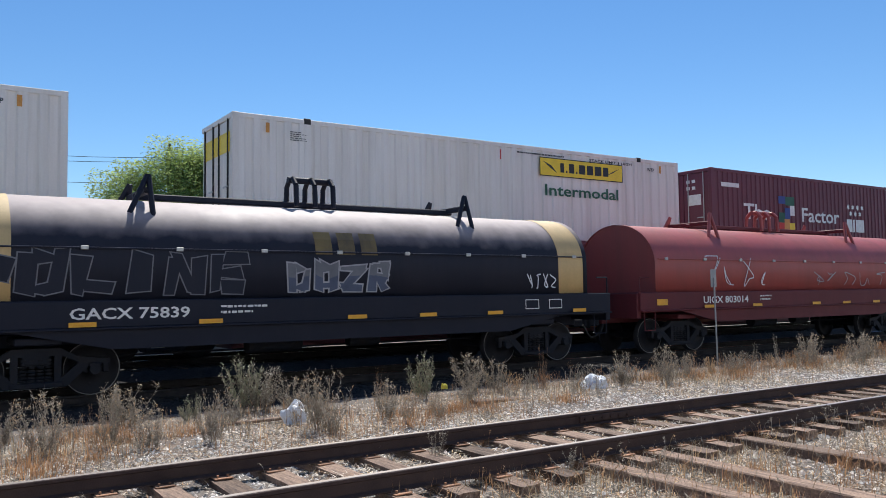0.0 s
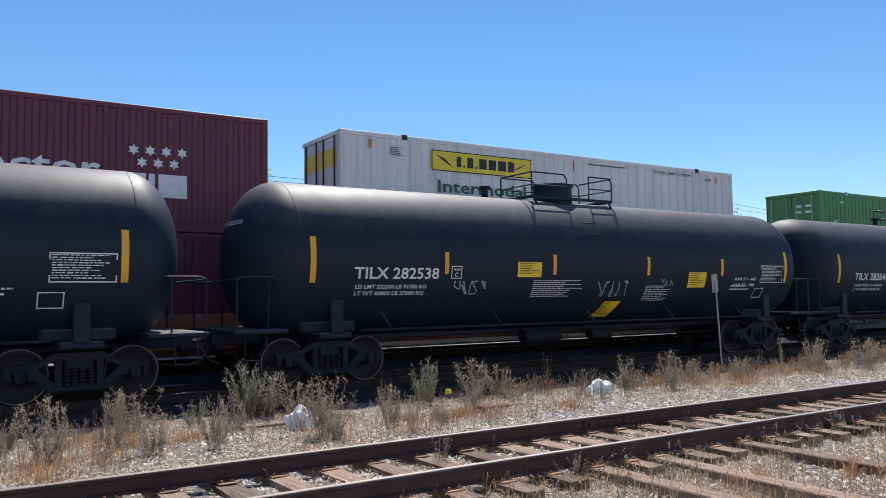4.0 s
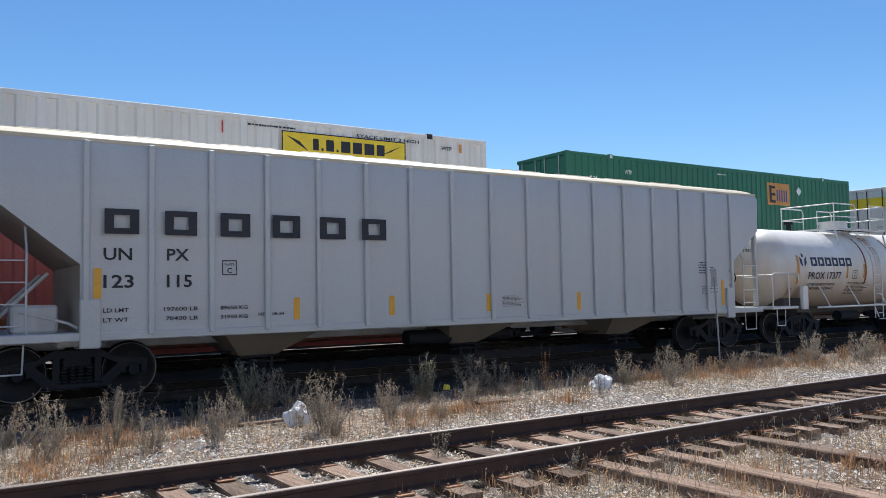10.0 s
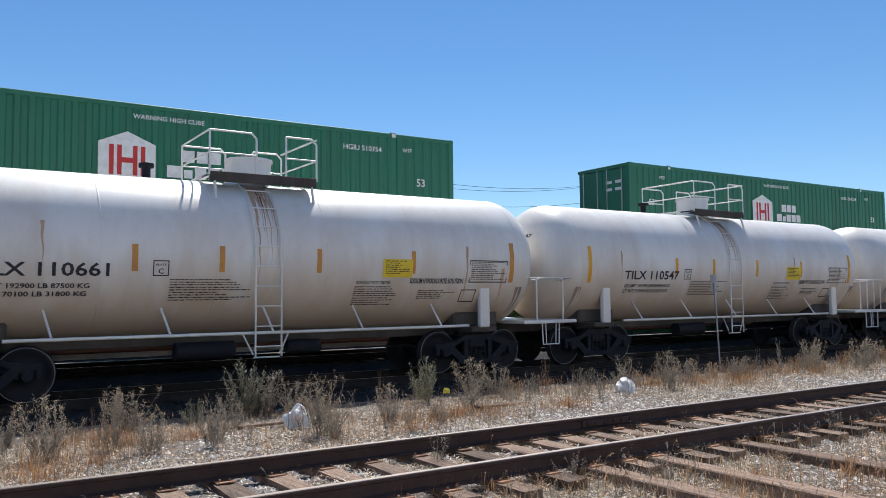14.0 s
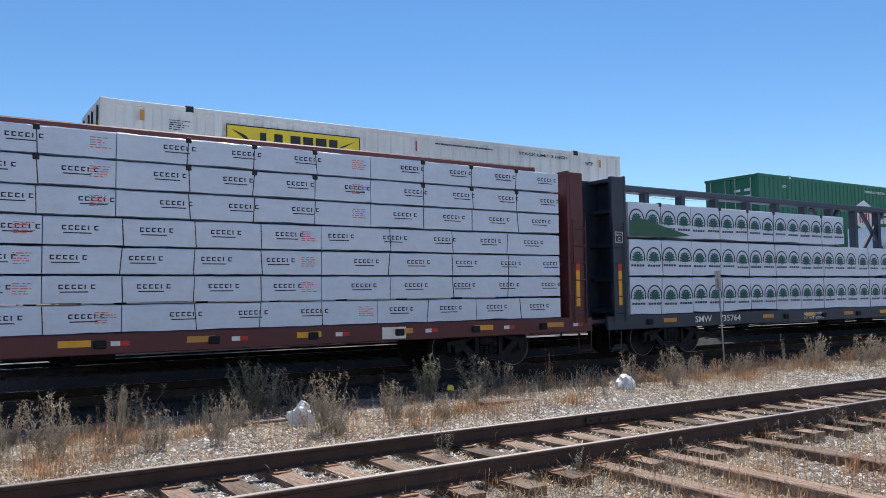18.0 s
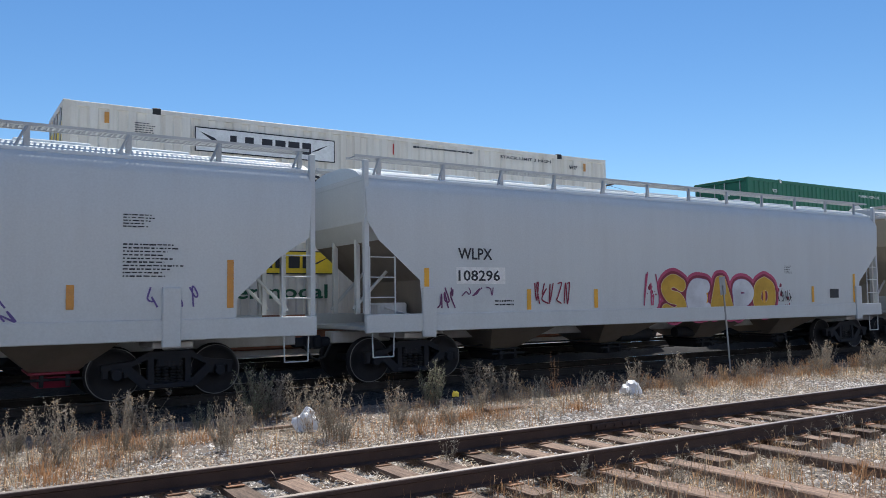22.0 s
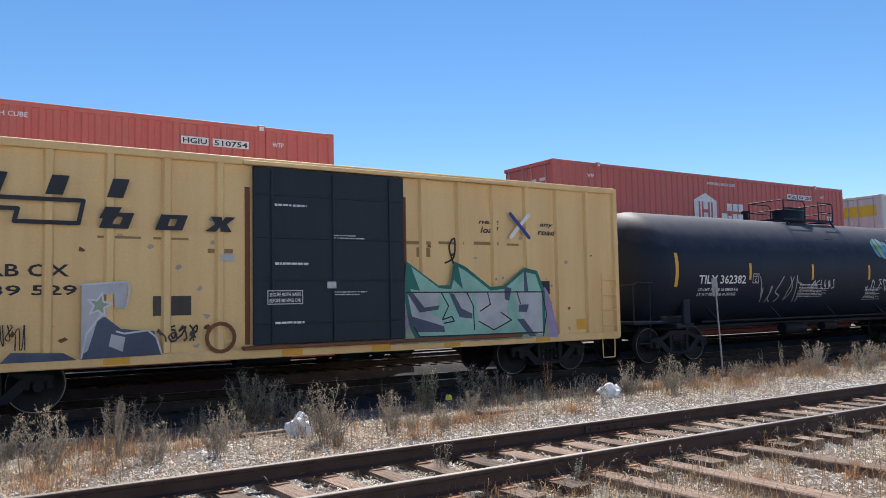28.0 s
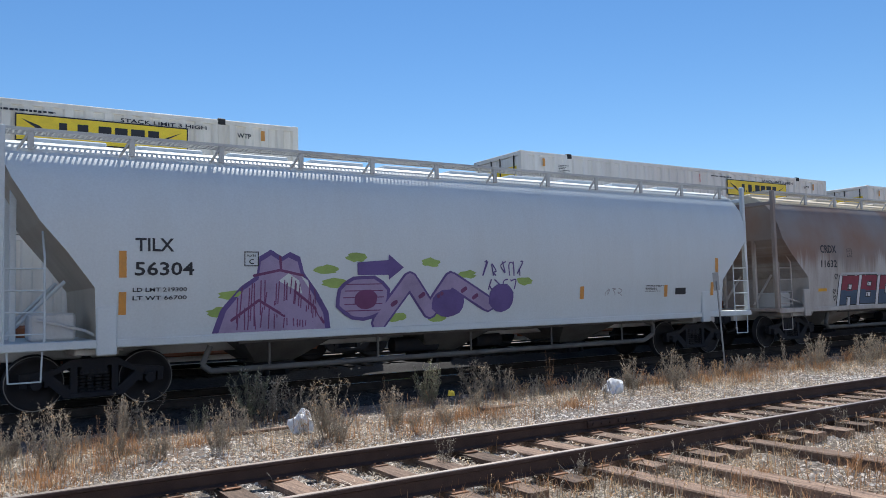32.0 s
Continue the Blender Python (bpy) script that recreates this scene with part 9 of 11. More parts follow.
def maroon_mark(c, sf):
    """Maroon strokes of the pool's mark: a long bar with two stems and two crossing bands."""
    for a, b, d, e in ((3.3, 4.88, 3.96, 4.12), (3.6, 3.78, 3.58, 3.96), (4.42, 4.60, 3.58, 3.96)):
        patch(c, a, b, d, e, sf, M["g_maroon"], "name_block", out=0.012)
    g, h = Mesh(), Mesh()
    ribbon(g, [(4.95, 4.08), (5.48, 3.62)], 0.17, sf, 0.014)
    ribbon(h, [(5.45, 4.08), (4.98, 3.62)], 0.13, sf, 0.012)
    part("name_block", g, M["g_maroon"], c)
    part("name_block", h, M["g_maroon"], c)


next_any = lambda u, mat="ink": [W("next", u, u + 0.58, 3.42, 3.52, mat, "slogan", 0.25), W("load", u + 0.05, u + 0.55, 3.22, 3.36, mat, "slogan", 0.25), W("any", u + 1.75, u + 2.15, 3.42, 3.52, mat, "slogan", 0.25), W("road", u + 1.68, u + 2.22, 3.22, 3.36, mat, "slogan", 0.25)]
box_car(-209.9, "tall orange box car with black door and sprayed letters", "box_orange", 5.08, 16,
        [W("next", -6.95, -6.45, 3.82, 3.92, "ink", "slogan", 0.2), W("load", -6.9, -6.4, 3.62, 3.75, "ink", "slogan", 0.2), W("any", -4.35, -3.95, 3.82, 3.92, "ink", "slogan", 0.2), W("road", -4.4, -3.9, 3.62, 3.75, "ink", "slogan", 0.2), over(cross_arrows(-5.4, 3.58, 0.5, "red_mark", "blue_mark")),
         W("FB", -6.85, -6.35, 2.78, 2.98), W("OX", -6.15, -5.6, 2.78, 2.98), W("50", -6.85, -6.35, 2.42, 2.62), W("45", -6.1, -5.6, 2.42, 2.62), W("42", -5.2, -4.75, 2.42, 2.62), over(G(-6.2, -2.1, 1.0, 2.2, 4, "box_orange", "g_black", 161, "g_white", "g_white", 0.2)),
         over(W("Car Pooling", 3.55, 6.34, 3.17, 3.49, "ink", "slogan")), over(W("Experts", 3.55, 5.55, 2.62, 2.94, "ink", "slogan")), over(lambda c, sf: maroon_mark(c, sf)),
         lambda c, sf: [part("panel_rail", Mesh().box(1.9, 7.0, -1.51, -1.455, z, z + 0.07, 0.01), M["box_orange"], c) for z in (4.33, 3.02)], lambda c, sf: part("vent_box", Mesh().box(5.2, 6.04, -1.56, -1.46, 4.42, 4.66, 0.015), M["box_orange"], c),
         over(lambda c, sf: ragged(c, 1.8, 7.2, 0.86, 2.12, sf, M["g_maroon"], 99, 20.0, 0.003)), over(FW("WARS", 2.2, 7.05, 0.78, 2.0, "g_teal", [("g_maroon", 0.16, 0.05, 0.05), ("g_white", 0.09, 0.02, 0.0), ("g_black", 0.015, 0.0, 0.0)], weight=0.30, seed=162, wild=0.04, low="g_jade", level=0.4, lean=0.05)),
         over(lambda c, sf: [patch(c, a, b, z0, z1, sf, M[m], "stencil_block", out=0.016) for a, b, z0, z1, m in ((5.34, 5.62, 1.17, 1.47, "ink"), (5.66, 5.91, 1.17, 1.47, "ink"), (6.33, 6.74, 1.16, 1.34, "label_yellow"), (4.62, 5.24, 1.0, 1.2, "box_orange"))]),
         over(lambda c, sf: patch(c, 7.3, 7.42, 1.2, 2.4, sf, M["yellow"], "reflective_stripe"))], door=(-1.95, 1.75), rust=False, end_white=True)
box_car(-392.4, "yellow-ochre box car, black door, rust and mint sprayed letters", "box_yellow", 4.42, 25,
        [over(slant_blocks([(-6.7, "ring"), (-5.84, "stem"), (-4.95, "stem"), (-4.02, "stem")], 3.56, 3.88)), over(slant_blocks([(-4.14, "ring"), (-3.24, "ring"), (-2.38, "waist")], 3.04, 3.31)), over(slant_blocks([(-4.14, "stem")], 3.2, 3.4)), over(rail_shape(-6.82, -4.43, 2.80, 3.48)), W("RB OX", -5.78, -4.62, 2.24, 2.44), W("39 529", -5.75, -4.5, 1.94, 2.10), *next_any(3.6), over(cross_arrows(4.7, 3.4, 0.26, "white", "blue_mark")),
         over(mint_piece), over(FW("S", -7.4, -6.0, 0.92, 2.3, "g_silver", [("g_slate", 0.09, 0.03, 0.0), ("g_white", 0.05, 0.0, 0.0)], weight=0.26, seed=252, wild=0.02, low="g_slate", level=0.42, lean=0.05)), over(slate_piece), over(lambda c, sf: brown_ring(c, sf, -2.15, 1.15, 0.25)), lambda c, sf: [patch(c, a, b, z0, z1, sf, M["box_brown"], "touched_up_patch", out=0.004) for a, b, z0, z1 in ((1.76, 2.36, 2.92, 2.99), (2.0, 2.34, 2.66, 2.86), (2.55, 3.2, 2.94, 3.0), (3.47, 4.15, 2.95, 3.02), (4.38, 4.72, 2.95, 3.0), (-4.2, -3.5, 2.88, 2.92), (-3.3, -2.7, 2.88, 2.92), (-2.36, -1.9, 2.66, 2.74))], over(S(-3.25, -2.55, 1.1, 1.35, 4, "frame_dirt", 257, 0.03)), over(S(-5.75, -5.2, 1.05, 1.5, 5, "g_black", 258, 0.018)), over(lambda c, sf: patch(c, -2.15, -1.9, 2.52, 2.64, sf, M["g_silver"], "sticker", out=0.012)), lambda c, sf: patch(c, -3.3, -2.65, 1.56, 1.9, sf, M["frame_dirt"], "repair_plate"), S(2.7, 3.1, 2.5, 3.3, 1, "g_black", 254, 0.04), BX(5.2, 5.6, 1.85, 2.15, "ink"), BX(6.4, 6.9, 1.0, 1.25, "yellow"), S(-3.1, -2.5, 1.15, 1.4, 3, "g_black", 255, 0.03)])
box_car(-409.3, "yellow-ochre box car, black door, magenta and blue sprayed pieces", "box_yellow", 4.42, 26,
        [over(slant_blocks([(-6.7, "ring"), (-5.84, "stem"), (-4.95, "stem"), (-4.02, "stem")], 3.56, 3.88)), over(slant_blocks([(-4.14, "ring"), (-3.24, "ring"), (-2.38, "waist")], 3.04, 3.31)), over(slant_blocks([(-4.14, "stem")], 3.2, 3.4)), over(rail_shape(-6.82, -4.43, 2.80, 3.48)), W("RB OX", -5.42, -4.15, 2.42, 2.62), W("31 679", -5.4, -4.0, 2.15, 2.32), *next_any(4.1), over(cross_arrows(5.5, 3.5, 0.3, "white", "g_grey")),
         over(lambda c, sf: ragged(c, -7.75, -1.75, 0.94, 2.55, sf, M["g_pink"], 92, 25.0, 0.003)), over(lambda c, sf: ragged(c, -7.6, -1.8, 0.94, 1.75, sf, M["g_plum"], 95, 25.0)),
         over(FW("MERJE", -7.5, -1.75, 0.97, 2.22, "g_purple", [("g_cream", 0.085, 0.0, 0.0), ("g_plum", 0.045, 0.0, 0.0)], weight=0.25, seed=268, wild=0.07, angular=True, low="g_plum", level=0.5, lean=0.1)), over(FW("MERJE", -7.15, -2.1, 1.1, 2.05, "g_plum", [("g_cream", 0.022, 0.0, 0.0)], weight=0.10, seed=267, wild=0.12, lean=-0.2)),
         over(blue_piece), lambda c, sf: door_piece(c, flat_side(-1.60)), over(lambda c, sf: [polygon(c, [(1.80 + a * math.cos(k * 0.449), 1.78 + z + b * math.sin(k * 0.449)) for k in range(14)], sf, M[m], "sprayed_shape", out=o) for a, b, z, m, o in ((0.35, 0.36, 0.0, "g_black", 0.0125), (0.31, 0.32, 0.0, "g_jade", 0.0135), (0.30, 0.13, 0.3, "g_blue", 0.0145), (0.14, 0.10, 0.02, "g_white", 0.0145), (0.22, 0.10, -0.18, "g_sage", 0.0145))]),
         S(-2.5, -2.1, 2.4, 2.9, 2, "g_white", 264, 0.05), lambda c, sf: patch(c, -2.35, -1.95, 2.95, 3.08, sf, M["g_silver"], "sticker", out=0.012),
         lambda c, sf: bars(frame_mark(c, -0.3, 1.35, 3.05, 3.68, flat_side(-1.60), M["g_dim"], 0.025, "ruled_panel", "worn white ruled panel"), -0.2, 1.3, 3.1, 3.62, 5, flat_side(-1.60), M["g_grey"], 265)])


# ---- centre-beam flat cars with wrapped lumber ----
def centre_beam(s, label, mat, mark, number, seed, posts, chord=4.42):
    car = thing("centre_beam_car", label, "flat car", "cars of the near train")
    P = M[mat]
    sets = underframe(car, 12.3, 9.15, P)
    part("deck", Mesh().box(-11.3, 11.3, -1.42, 1.42, 0.98, 1.09, 0.01), P, car)
    for sgn in (-1, 1):
        part("side_sill", Mesh().box(-11.95, 11.95, sgn * 1.36, sgn * 1.46, 0.74, 1.08, 0.015), P, car)
        for k in range(12):
            x = -10.5 + k * 1.9
            if -9.0 < x < -6.6:
                continue
            part("winch", Mesh().box(x - 0.1, x + 0.1, sgn * 1.40, sgn * 1.52, 0.84, 0.98, 0.02), M["steel"], car)
    part("top_chord", Mesh().box(-11.3, 11.3, -0.22, 0.22, chord, chord + 0.18, 0.03), P, car)
    part("lower_chord", Mesh().box(-11.3, 11.3, -0.1, 0.1, 1.09, 1.35, 0.02), P, car)
    for k in range(15):
        x = -10.5 + k * 1.5
        part("beam_post", Mesh().box(x - 0.09, x + 0.09, -0.12, 0.12, 1.3, chord + 0.03, 0.015), P, car)
    for a, b in posts:
        part("beam_brace", Mesh().tube([(a, 0, 4.42), (b, 0, 3.0)], 0.07, 8).tube([(b, 0, 4.42), (a, 0, 3.0)], 0.07, 8), P, car)
    for e in (-1, 1):
        bh = part("bulkhead", Mesh().box(e * 11.22, e * 11.30, -1.46, 1.46, 1.05, 4.58, 0.01), P, car)
        for y in (-1.40, -0.47, 0.47, 1.40):
            part("bulkhead_post", Mesh().box(e * 11.3, e * (11.92 if abs(y) < 1 else 11.72), y - 0.06, y + 0.06, 0.8, 4.55, 0.015), P, bh)
        for z in (1.2, 2.0, 2.85, 3.7, 4.48):
            part("bulkhead_rib", Mesh().box(e * 11.3, e * 11.62, -1.44, 1.44, z - 0.05, z + 0.05, 0.012), P, bh)
        ladder(car, e * 11.36, e * 11.74, -1.5, 0.95, 3.4, 6, P)
        part("end_platform", Mesh().box(e * 11.3, e * 12.2, -1.3, 1.3, 0.92, 1.0), P, car)
        sill_step(car, e * 11.7, -1.45, 0.8, P)
        patch(car, e * 11.5 - 0.06, e * 11.5 + 0.06, 1.35, 2.2, flat_side(-1.463), M["yellow"], "reflective_stripe")
        patch(car, e * 11.5 - 0.06, e * 11.5 + 0.06, 2.2, 2.4, flat_side(-1.463), M["red_mark"], "reflective_stripe")
    surf = flat_side(-1.463)
    words(car, mark, -8.77, -8.1, 0.85, 1.02, surf, M["white"], "reporting_mark")
    words(car, number, -7.77, -6.88, 0.85, 1.02, surf, M["white"], "reporting_mark")
    for k in (0, *range(2, 11)):
        x = -9.98 + k * 2.05
        patch(car, x, x + 0.5, 0.88, 0.99, surf, M["yellow" if k % 2 else "amber"], "reflective_stripe")
        if mat == "beam_red":
            patch(car, x + 0.8, x + 0.95, 0.88, 0.96, surf, M["white"], "reflective_stripe")
            patch(car, x + 0.95, x + 1.1, 0.88, 0.96, surf, M["red_mark"], "reflective_stripe")
    words(car, "LD LMT 223700", -3.9, -2.9, 0.93, 1.0, surf, M["white"], "weight_lines")
    words(car, "LT WT 62300", -3.9, -2.9, 0.80, 0.87, surf, M["white"], "weight_lines")
    patch(car, 6.2, 6.75, 0.78, 1.02, surf, M["white"], "stencil_block")
    plate_mark(car, -11.65, 2.9, surf, "white")
    MOVERS.append((car, s, Y_B, Z_B, SPEED_B, sets))


def bundle(s, u0, u1, z0, z1, side, style, seed, tag=False):
    """One wrapped lumber package, with its own print and straps; it rides on the car."""
    b = thing("lumber_bundle", "white-wrapped lumber package with %s" % ("green arch prints" if style == "arch" else "small dark print bars"), "lumber", "wrapped lumber on the flat cars")
    rng = random.Random(seed)
    y0, y1 = (-1.40, -0.16) if side < 0 else (0.16, 1.40)
    h = z1 - z0
    g = Mesh()
    n = max(3, int((u1 - u0) / 0.24))
    xs = [u0 + 0.008 + (u1 - u0 - 0.016) * i / n for i in range(n + 1)]
    rows = []
    for x in xs:       # slack wrap: the long edges wander a little
        d = lambda k: rng.uniform(-k, k)
        rows.append([(x, y0 + d(0.004), 0.012 + d(0.006) + (0.09 if style == "arch" else 0.03) * max(0.0, noise.noise((x * 0.8, z0 * 5, seed)) - 0.05)), (x, y1, 0.012), (x, y1, h - 0.012), (x, y0 + 0.02 + d(0.005), h - 0.012 + d(0.006)), (x, y0 + d(0.005), h - 0.03 - 0.035 * abs(noise.noise((x * 1.1, z0 * 3, seed + 0.5))))])
    v = [p for r in rows for p in r]
    f = [(5 * i + k, 5 * i + 5 + k, 5 * i + 5 + (k + 1) % 5, 5 * i + (k + 1) % 5) for i in range(n) for k in range(5)]
    f += [(4, 3, 2, 1, 0), tuple(5 * n + k for k in range(5))]
    g.add(v, f)
    part("wrap", g, M["wrap"], b)
    surf = flat_side(y0) if side < 0 else (lambda u, w, out=0.0: (u, y1 + out, w))
    L = u1 - u0
    if side > 0:
        MOVERS.append((b, s, Y_B, Z_B + z0, SPEED_B, ()))
        return
    if style == "arch":
        step = L / max(1, round(L / 0.6))
        uc = u0 + step / 2
        while uc + 0.2 < u1:
            wc, r = 0.50 * h, 0.25
            g, t = Mesh(), Mesh()
            wc += 0.03 * noise.noise((uc, z0, seed))
            ribbon(g, [(uc + 1.02 * r * math.cos(a), wc + 1.02 * r * math.sin(a)) for a in [-0.30 + i * 3.74 / 15 for i in range(16)]], 0.036, surf, 0.008)
            for i in range(9):       # fronds fan out from the foot of the palm
                a = -0.05 + i * 3.24 / 8
                q = [(uc, wc - 0.10), (uc + 0.40 * r * math.cos(a - 0.3), wc - 0.06 + 0.45 * r * math.sin(a - 0.3)), (uc + 0.82 * r * math.cos(a), wc - 0.05 + 0.92 * r * math.sin(a)), (uc + 0.40 * r * math.cos(a + 0.3), wc - 0.06 + 0.45 * r * math.sin(a + 0.3))]
                t.add([surf(x, y, 0.009 + 0.0006 * i) for x, y in q], [(0, 1, 2, 3)])
                for k in (0.55, 0.8):
                    x, y = uc + k * 0.82 * r * math.cos(a), wc - 0.06 + k * 0.9 * r * math.sin(a)
                    t.add([surf(x + 0.05 * math.cos(b), y + 0.036 * math.sin(b), 0.0096 + 0.0006 * i) for b in (0.3, 1.57, 2.84, 4.71)], [(0, 1, 2, 3)])
            ribbon(t, [(uc, wc - 0.145), (uc, wc)], 0.028, surf, 0.0155)
            for k in range(5):       # the name under it, as plain blocks
                x = uc - 0.235 + k * 0.097
                g.add([surf(x, wc - 0.235, 0.008), surf(x + 0.072, wc - 0.235, 0.008), surf(x + 0.08, wc - 0.18, 0.008), surf(x + 0.008, wc - 0.18, 0.008)], [(0, 1, 2, 3)])
            part("arch_print", g, M["navy_print"], b)
            part("leaf_print", t, M["teal_print"], b)
            uc += step
        if u0 < -11 and z0 > 3:        # torn wrap with the green sheet under it
            polygon(b, [(u0 + 0.02, 0.02), (u0 + 0.02, 0.42), (u0 + 0.6, 0.47), (u0 + 1.3, 0.30), (u0 + 2.3, 0.10), (u0 + 1.5, 0.02)], surf, M["dark_green"], "torn_wrap", "torn wrap showing a green sheet", out=0.016)
    else:
        off = rng.uniform(0.1, 0.8)
        g = Mesh()
        x = u0 + off
        while x + 0.5 < u1:
            for j, wd in enumerate((0.085, 0.085, 0.085, 0.085, 0.03, 0.085)):
                a = x + j * 0.098
                for p, q in ((0.52, 0.56), (0.64, 0.68)):
                    g.add([surf(a, p * h, 0.007), surf(a + wd * 0.8, p * h, 0.007), surf(a + wd * 0.8, q * h, 0.007), surf(a, q * h, 0.007)], [(0, 1, 2, 3)])
                g.add([surf(a, 0.56 * h, 0.007), surf(a + 0.022, 0.56 * h, 0.007), surf(a + 0.022, 0.64 * h, 0.007), surf(a, 0.64 * h, 0.007)], [(0, 1, 2, 3)])
            g.add([surf(x + 0.02, 0.40 * h, 0.007), surf(x + 0.45, 0.40 * h, 0.007), surf(x + 0.45, 0.44 * h, 0.007), surf(x + 0.02, 0.44 * h, 0.007)], [(0, 1, 2, 3)])
            x += 1.22
        part("name_print", g, M["navy_print"], b)
        if tag:
            bars(b, u1 - 0.42, u1 - 0.08, 0.30 * h, 0.74 * h, 3, surf, M["faded_red"], seed, "red_print", 0.009)
    for k in range(1, int(L / 1.55) + 1):
        x = u0 + k * L / (int(L / 1.55) + 1)
        part("strap", Mesh().cyl((x + rng.uniform(-0.05, 0.05), y0, 0.0), (x, y0, h - 0.02), 0.009, n=6), M["dark_gap"], b)
        if z1 > 3.9 and side < 0:
            part("strap_guard", Mesh().box(x - 0.05, x + 0.05, y0 - 0.012, y0 + 0.1, h - 0.09, h + 0.012, 0.01), M["dark_gap"], b)
    MOVERS.append((b, s, Y_B, Z_B + z0, SPEED_B, ()))


def lumber_load(s, rows, style, seed):
    n = seed
    for z0, z1, breaks in rows:
        for a, b in zip(breaks, breaks[1:]):
            if a is None or b is None:
                continue
            for side in (-1, 1):
                n += 1
                bundle(s, a, b, z0, z1, side, style, n, tag=style != "arch" and b < 10.9)


centre_beam(-230.7, "dark blue centre-beam flat car half stacked with wrapped lumber", "beam_blue", "SMW", "735764", 17, [(-1.0, 0.6), (2.0, 3.4)])
R3 = [-11.1, -8.74, -3.9, -1.5, 1.18, 5.86, 8.44, 11.0]
lumber_load(-230.7, [(1.09, 2.05, R3), (2.08, 3.02, R3), (3.06, 3.97, [-11.1, -8.74, -3.9, -1.5, None, 3.54, 5.86, 8.44, 11.0])], "arch", 400)
centre_beam(-255.1, "maroon centre-beam flat car fully stacked with wrapped lumber", "beam_red", "UCRY", "600093", 18, [], 4.66)
ZR = [1.09, 1.585, 2.07, 2.555, 3.05, 3.535, 4.03, 4.52]
lumber_load(-255.1, [(ZR[k], ZR[k + 1] - 0.012, ([-11.15, -3.6, 1.25, 6.13, 11.0] if k == 0 else ([-11.15, -4.85, 0.03, 4.91, 11.0] if k < 4 else [-11.15, -8.6, -3.74, 1.14, 6.0, 11.0]))) for k in range(7)], "bar", 600)

# ---- ballast, litter and weeds ----
def leafy(name, rgb, rgb2, rough=0.8, sheen=0.35):
    """Foliage: island-wise shade, some light passing through."""
    mat = material(name, rgb, rough, dirt=rgb2, amount=0.9, scale=1.6, bump=0, grain=20, spread=0.1, island=0.45)
    nt = mat.node_tree
    b, o = nt.nodes["Principled BSDF"], nt.nodes["Material Output"]
    tr = nt.nodes.new("ShaderNodeBsdfTranslucent")
    add = nt.nodes.new("ShaderNodeMixShader")
    add.inputs["Fac"].default_value = sheen
    src = b.inputs["Base Color"].links[0].from_socket
    nt.links.new(src, tr.inputs["Color"])
    nt.links.new(b.outputs["BSDF"], add.inputs[1])
    nt.links.new(tr.outputs["BSDF"], add.inputs[2])
    nt.links.new(add.outputs["Shader"], o.inputs["Surface"])
    b.inputs["Specular IOR Level"].default_value = 0.15
    return mat


M["weed_green"] = leafy("grey_green_weed", (0.23, 0.25, 0.16), (0.31, 0.29, 0.21))
M["weed_grey"] = leafy("dry_grey_weed", (0.37, 0.335, 0.275), (0.15, 0.125, 0.10))
M["chaff"] = leafy("pale_straw_chaff", (0.60, 0.53, 0.44), (0.40, 0.32, 0.24), 0.8, 0.15)
M["weed_tan"] = leafy("dry_tan_grass", (0.58, 0.42, 0.25), (0.46, 0.27, 0.14))
M["weed_rust"] = leafy("rusty_dock", (0.44, 0.25, 0.13), (0.32, 0.19, 0.11))
M["stem"] = material("dry_stem", (0.24, 0.19, 0.145), 0.9, amount=0.5, bump=0, island=0.4)
M["fluff"] = leafy("pale_seed_head", (0.60, 0.57, 0.50), (0.45, 0.4, 0.32))
M["leaf_tree"] = leafy("tree_leaf", (0.32, 0.41, 0.14), (0.41, 0.47, 0.19), 0.6, 0.6)
# distance haze is put into this paler, greyer leaf colour
M["leaf_far"] = leafy("far_leaf", (0.27, 0.34, 0.20), (0.34, 0.39, 0.26), 0.6, 0.5)
M["leaf_dark"] = leafy("shrub_leaf", (0.13, 0.20, 0.055), (0.19, 0.24, 0.08), 0.6, 0.45)
M["bark"] = material("bark", (0.16, 0.12, 0.09), 0.95, amount=0.6, scale=6, stretch=(3, 3, 0.6), bump=0.8, grain=30, spread=0.25)
M["plastic"] = material("white_plastic_bag", (0.80, 0.80, 0.80), 0.35, amount=0.2, bump=0.2, grain=14)
M["grey_metal"] = material("galvanised_post", (0.34, 0.35, 0.36), 0.55, 0.5, amount=0.5, bump=0.1)
M["pole"] = material("utility_pole_wood", (0.10, 0.085, 0.07), 0.9, amount=0.5, scale=3, stretch=(4, 4, 0.4), bump=0.4)

rngw = random.Random(77)


near_ground = hump


# loose stones: thick on the shoulders, thin between weeds
STONES = [[(0.9, 0, 0.1), (0.2, 0.8, 0), (-0.8, 0.3, 0.05), (-0.5, -0.7, 0), (0.4, -0.8, 0.08), (0.1, 0.1, 0.75), (-0.2, 0, 0.6)], [(1, 0.2, 0), (0.1, 0.9, 0.1), (-0.9, 0.1, 0), (-0.2, -0.8, 0.05), (0.6, -0.6, 0), (0.3, 0.2, 0.65), (-0.4, -0.1, 0.55)]]
STONE_F = [(0, 1, 5), (1, 2, 6), (1, 6, 5), (2, 3, 6), (3, 4, 5), (3, 5, 6), (4, 0, 5)]


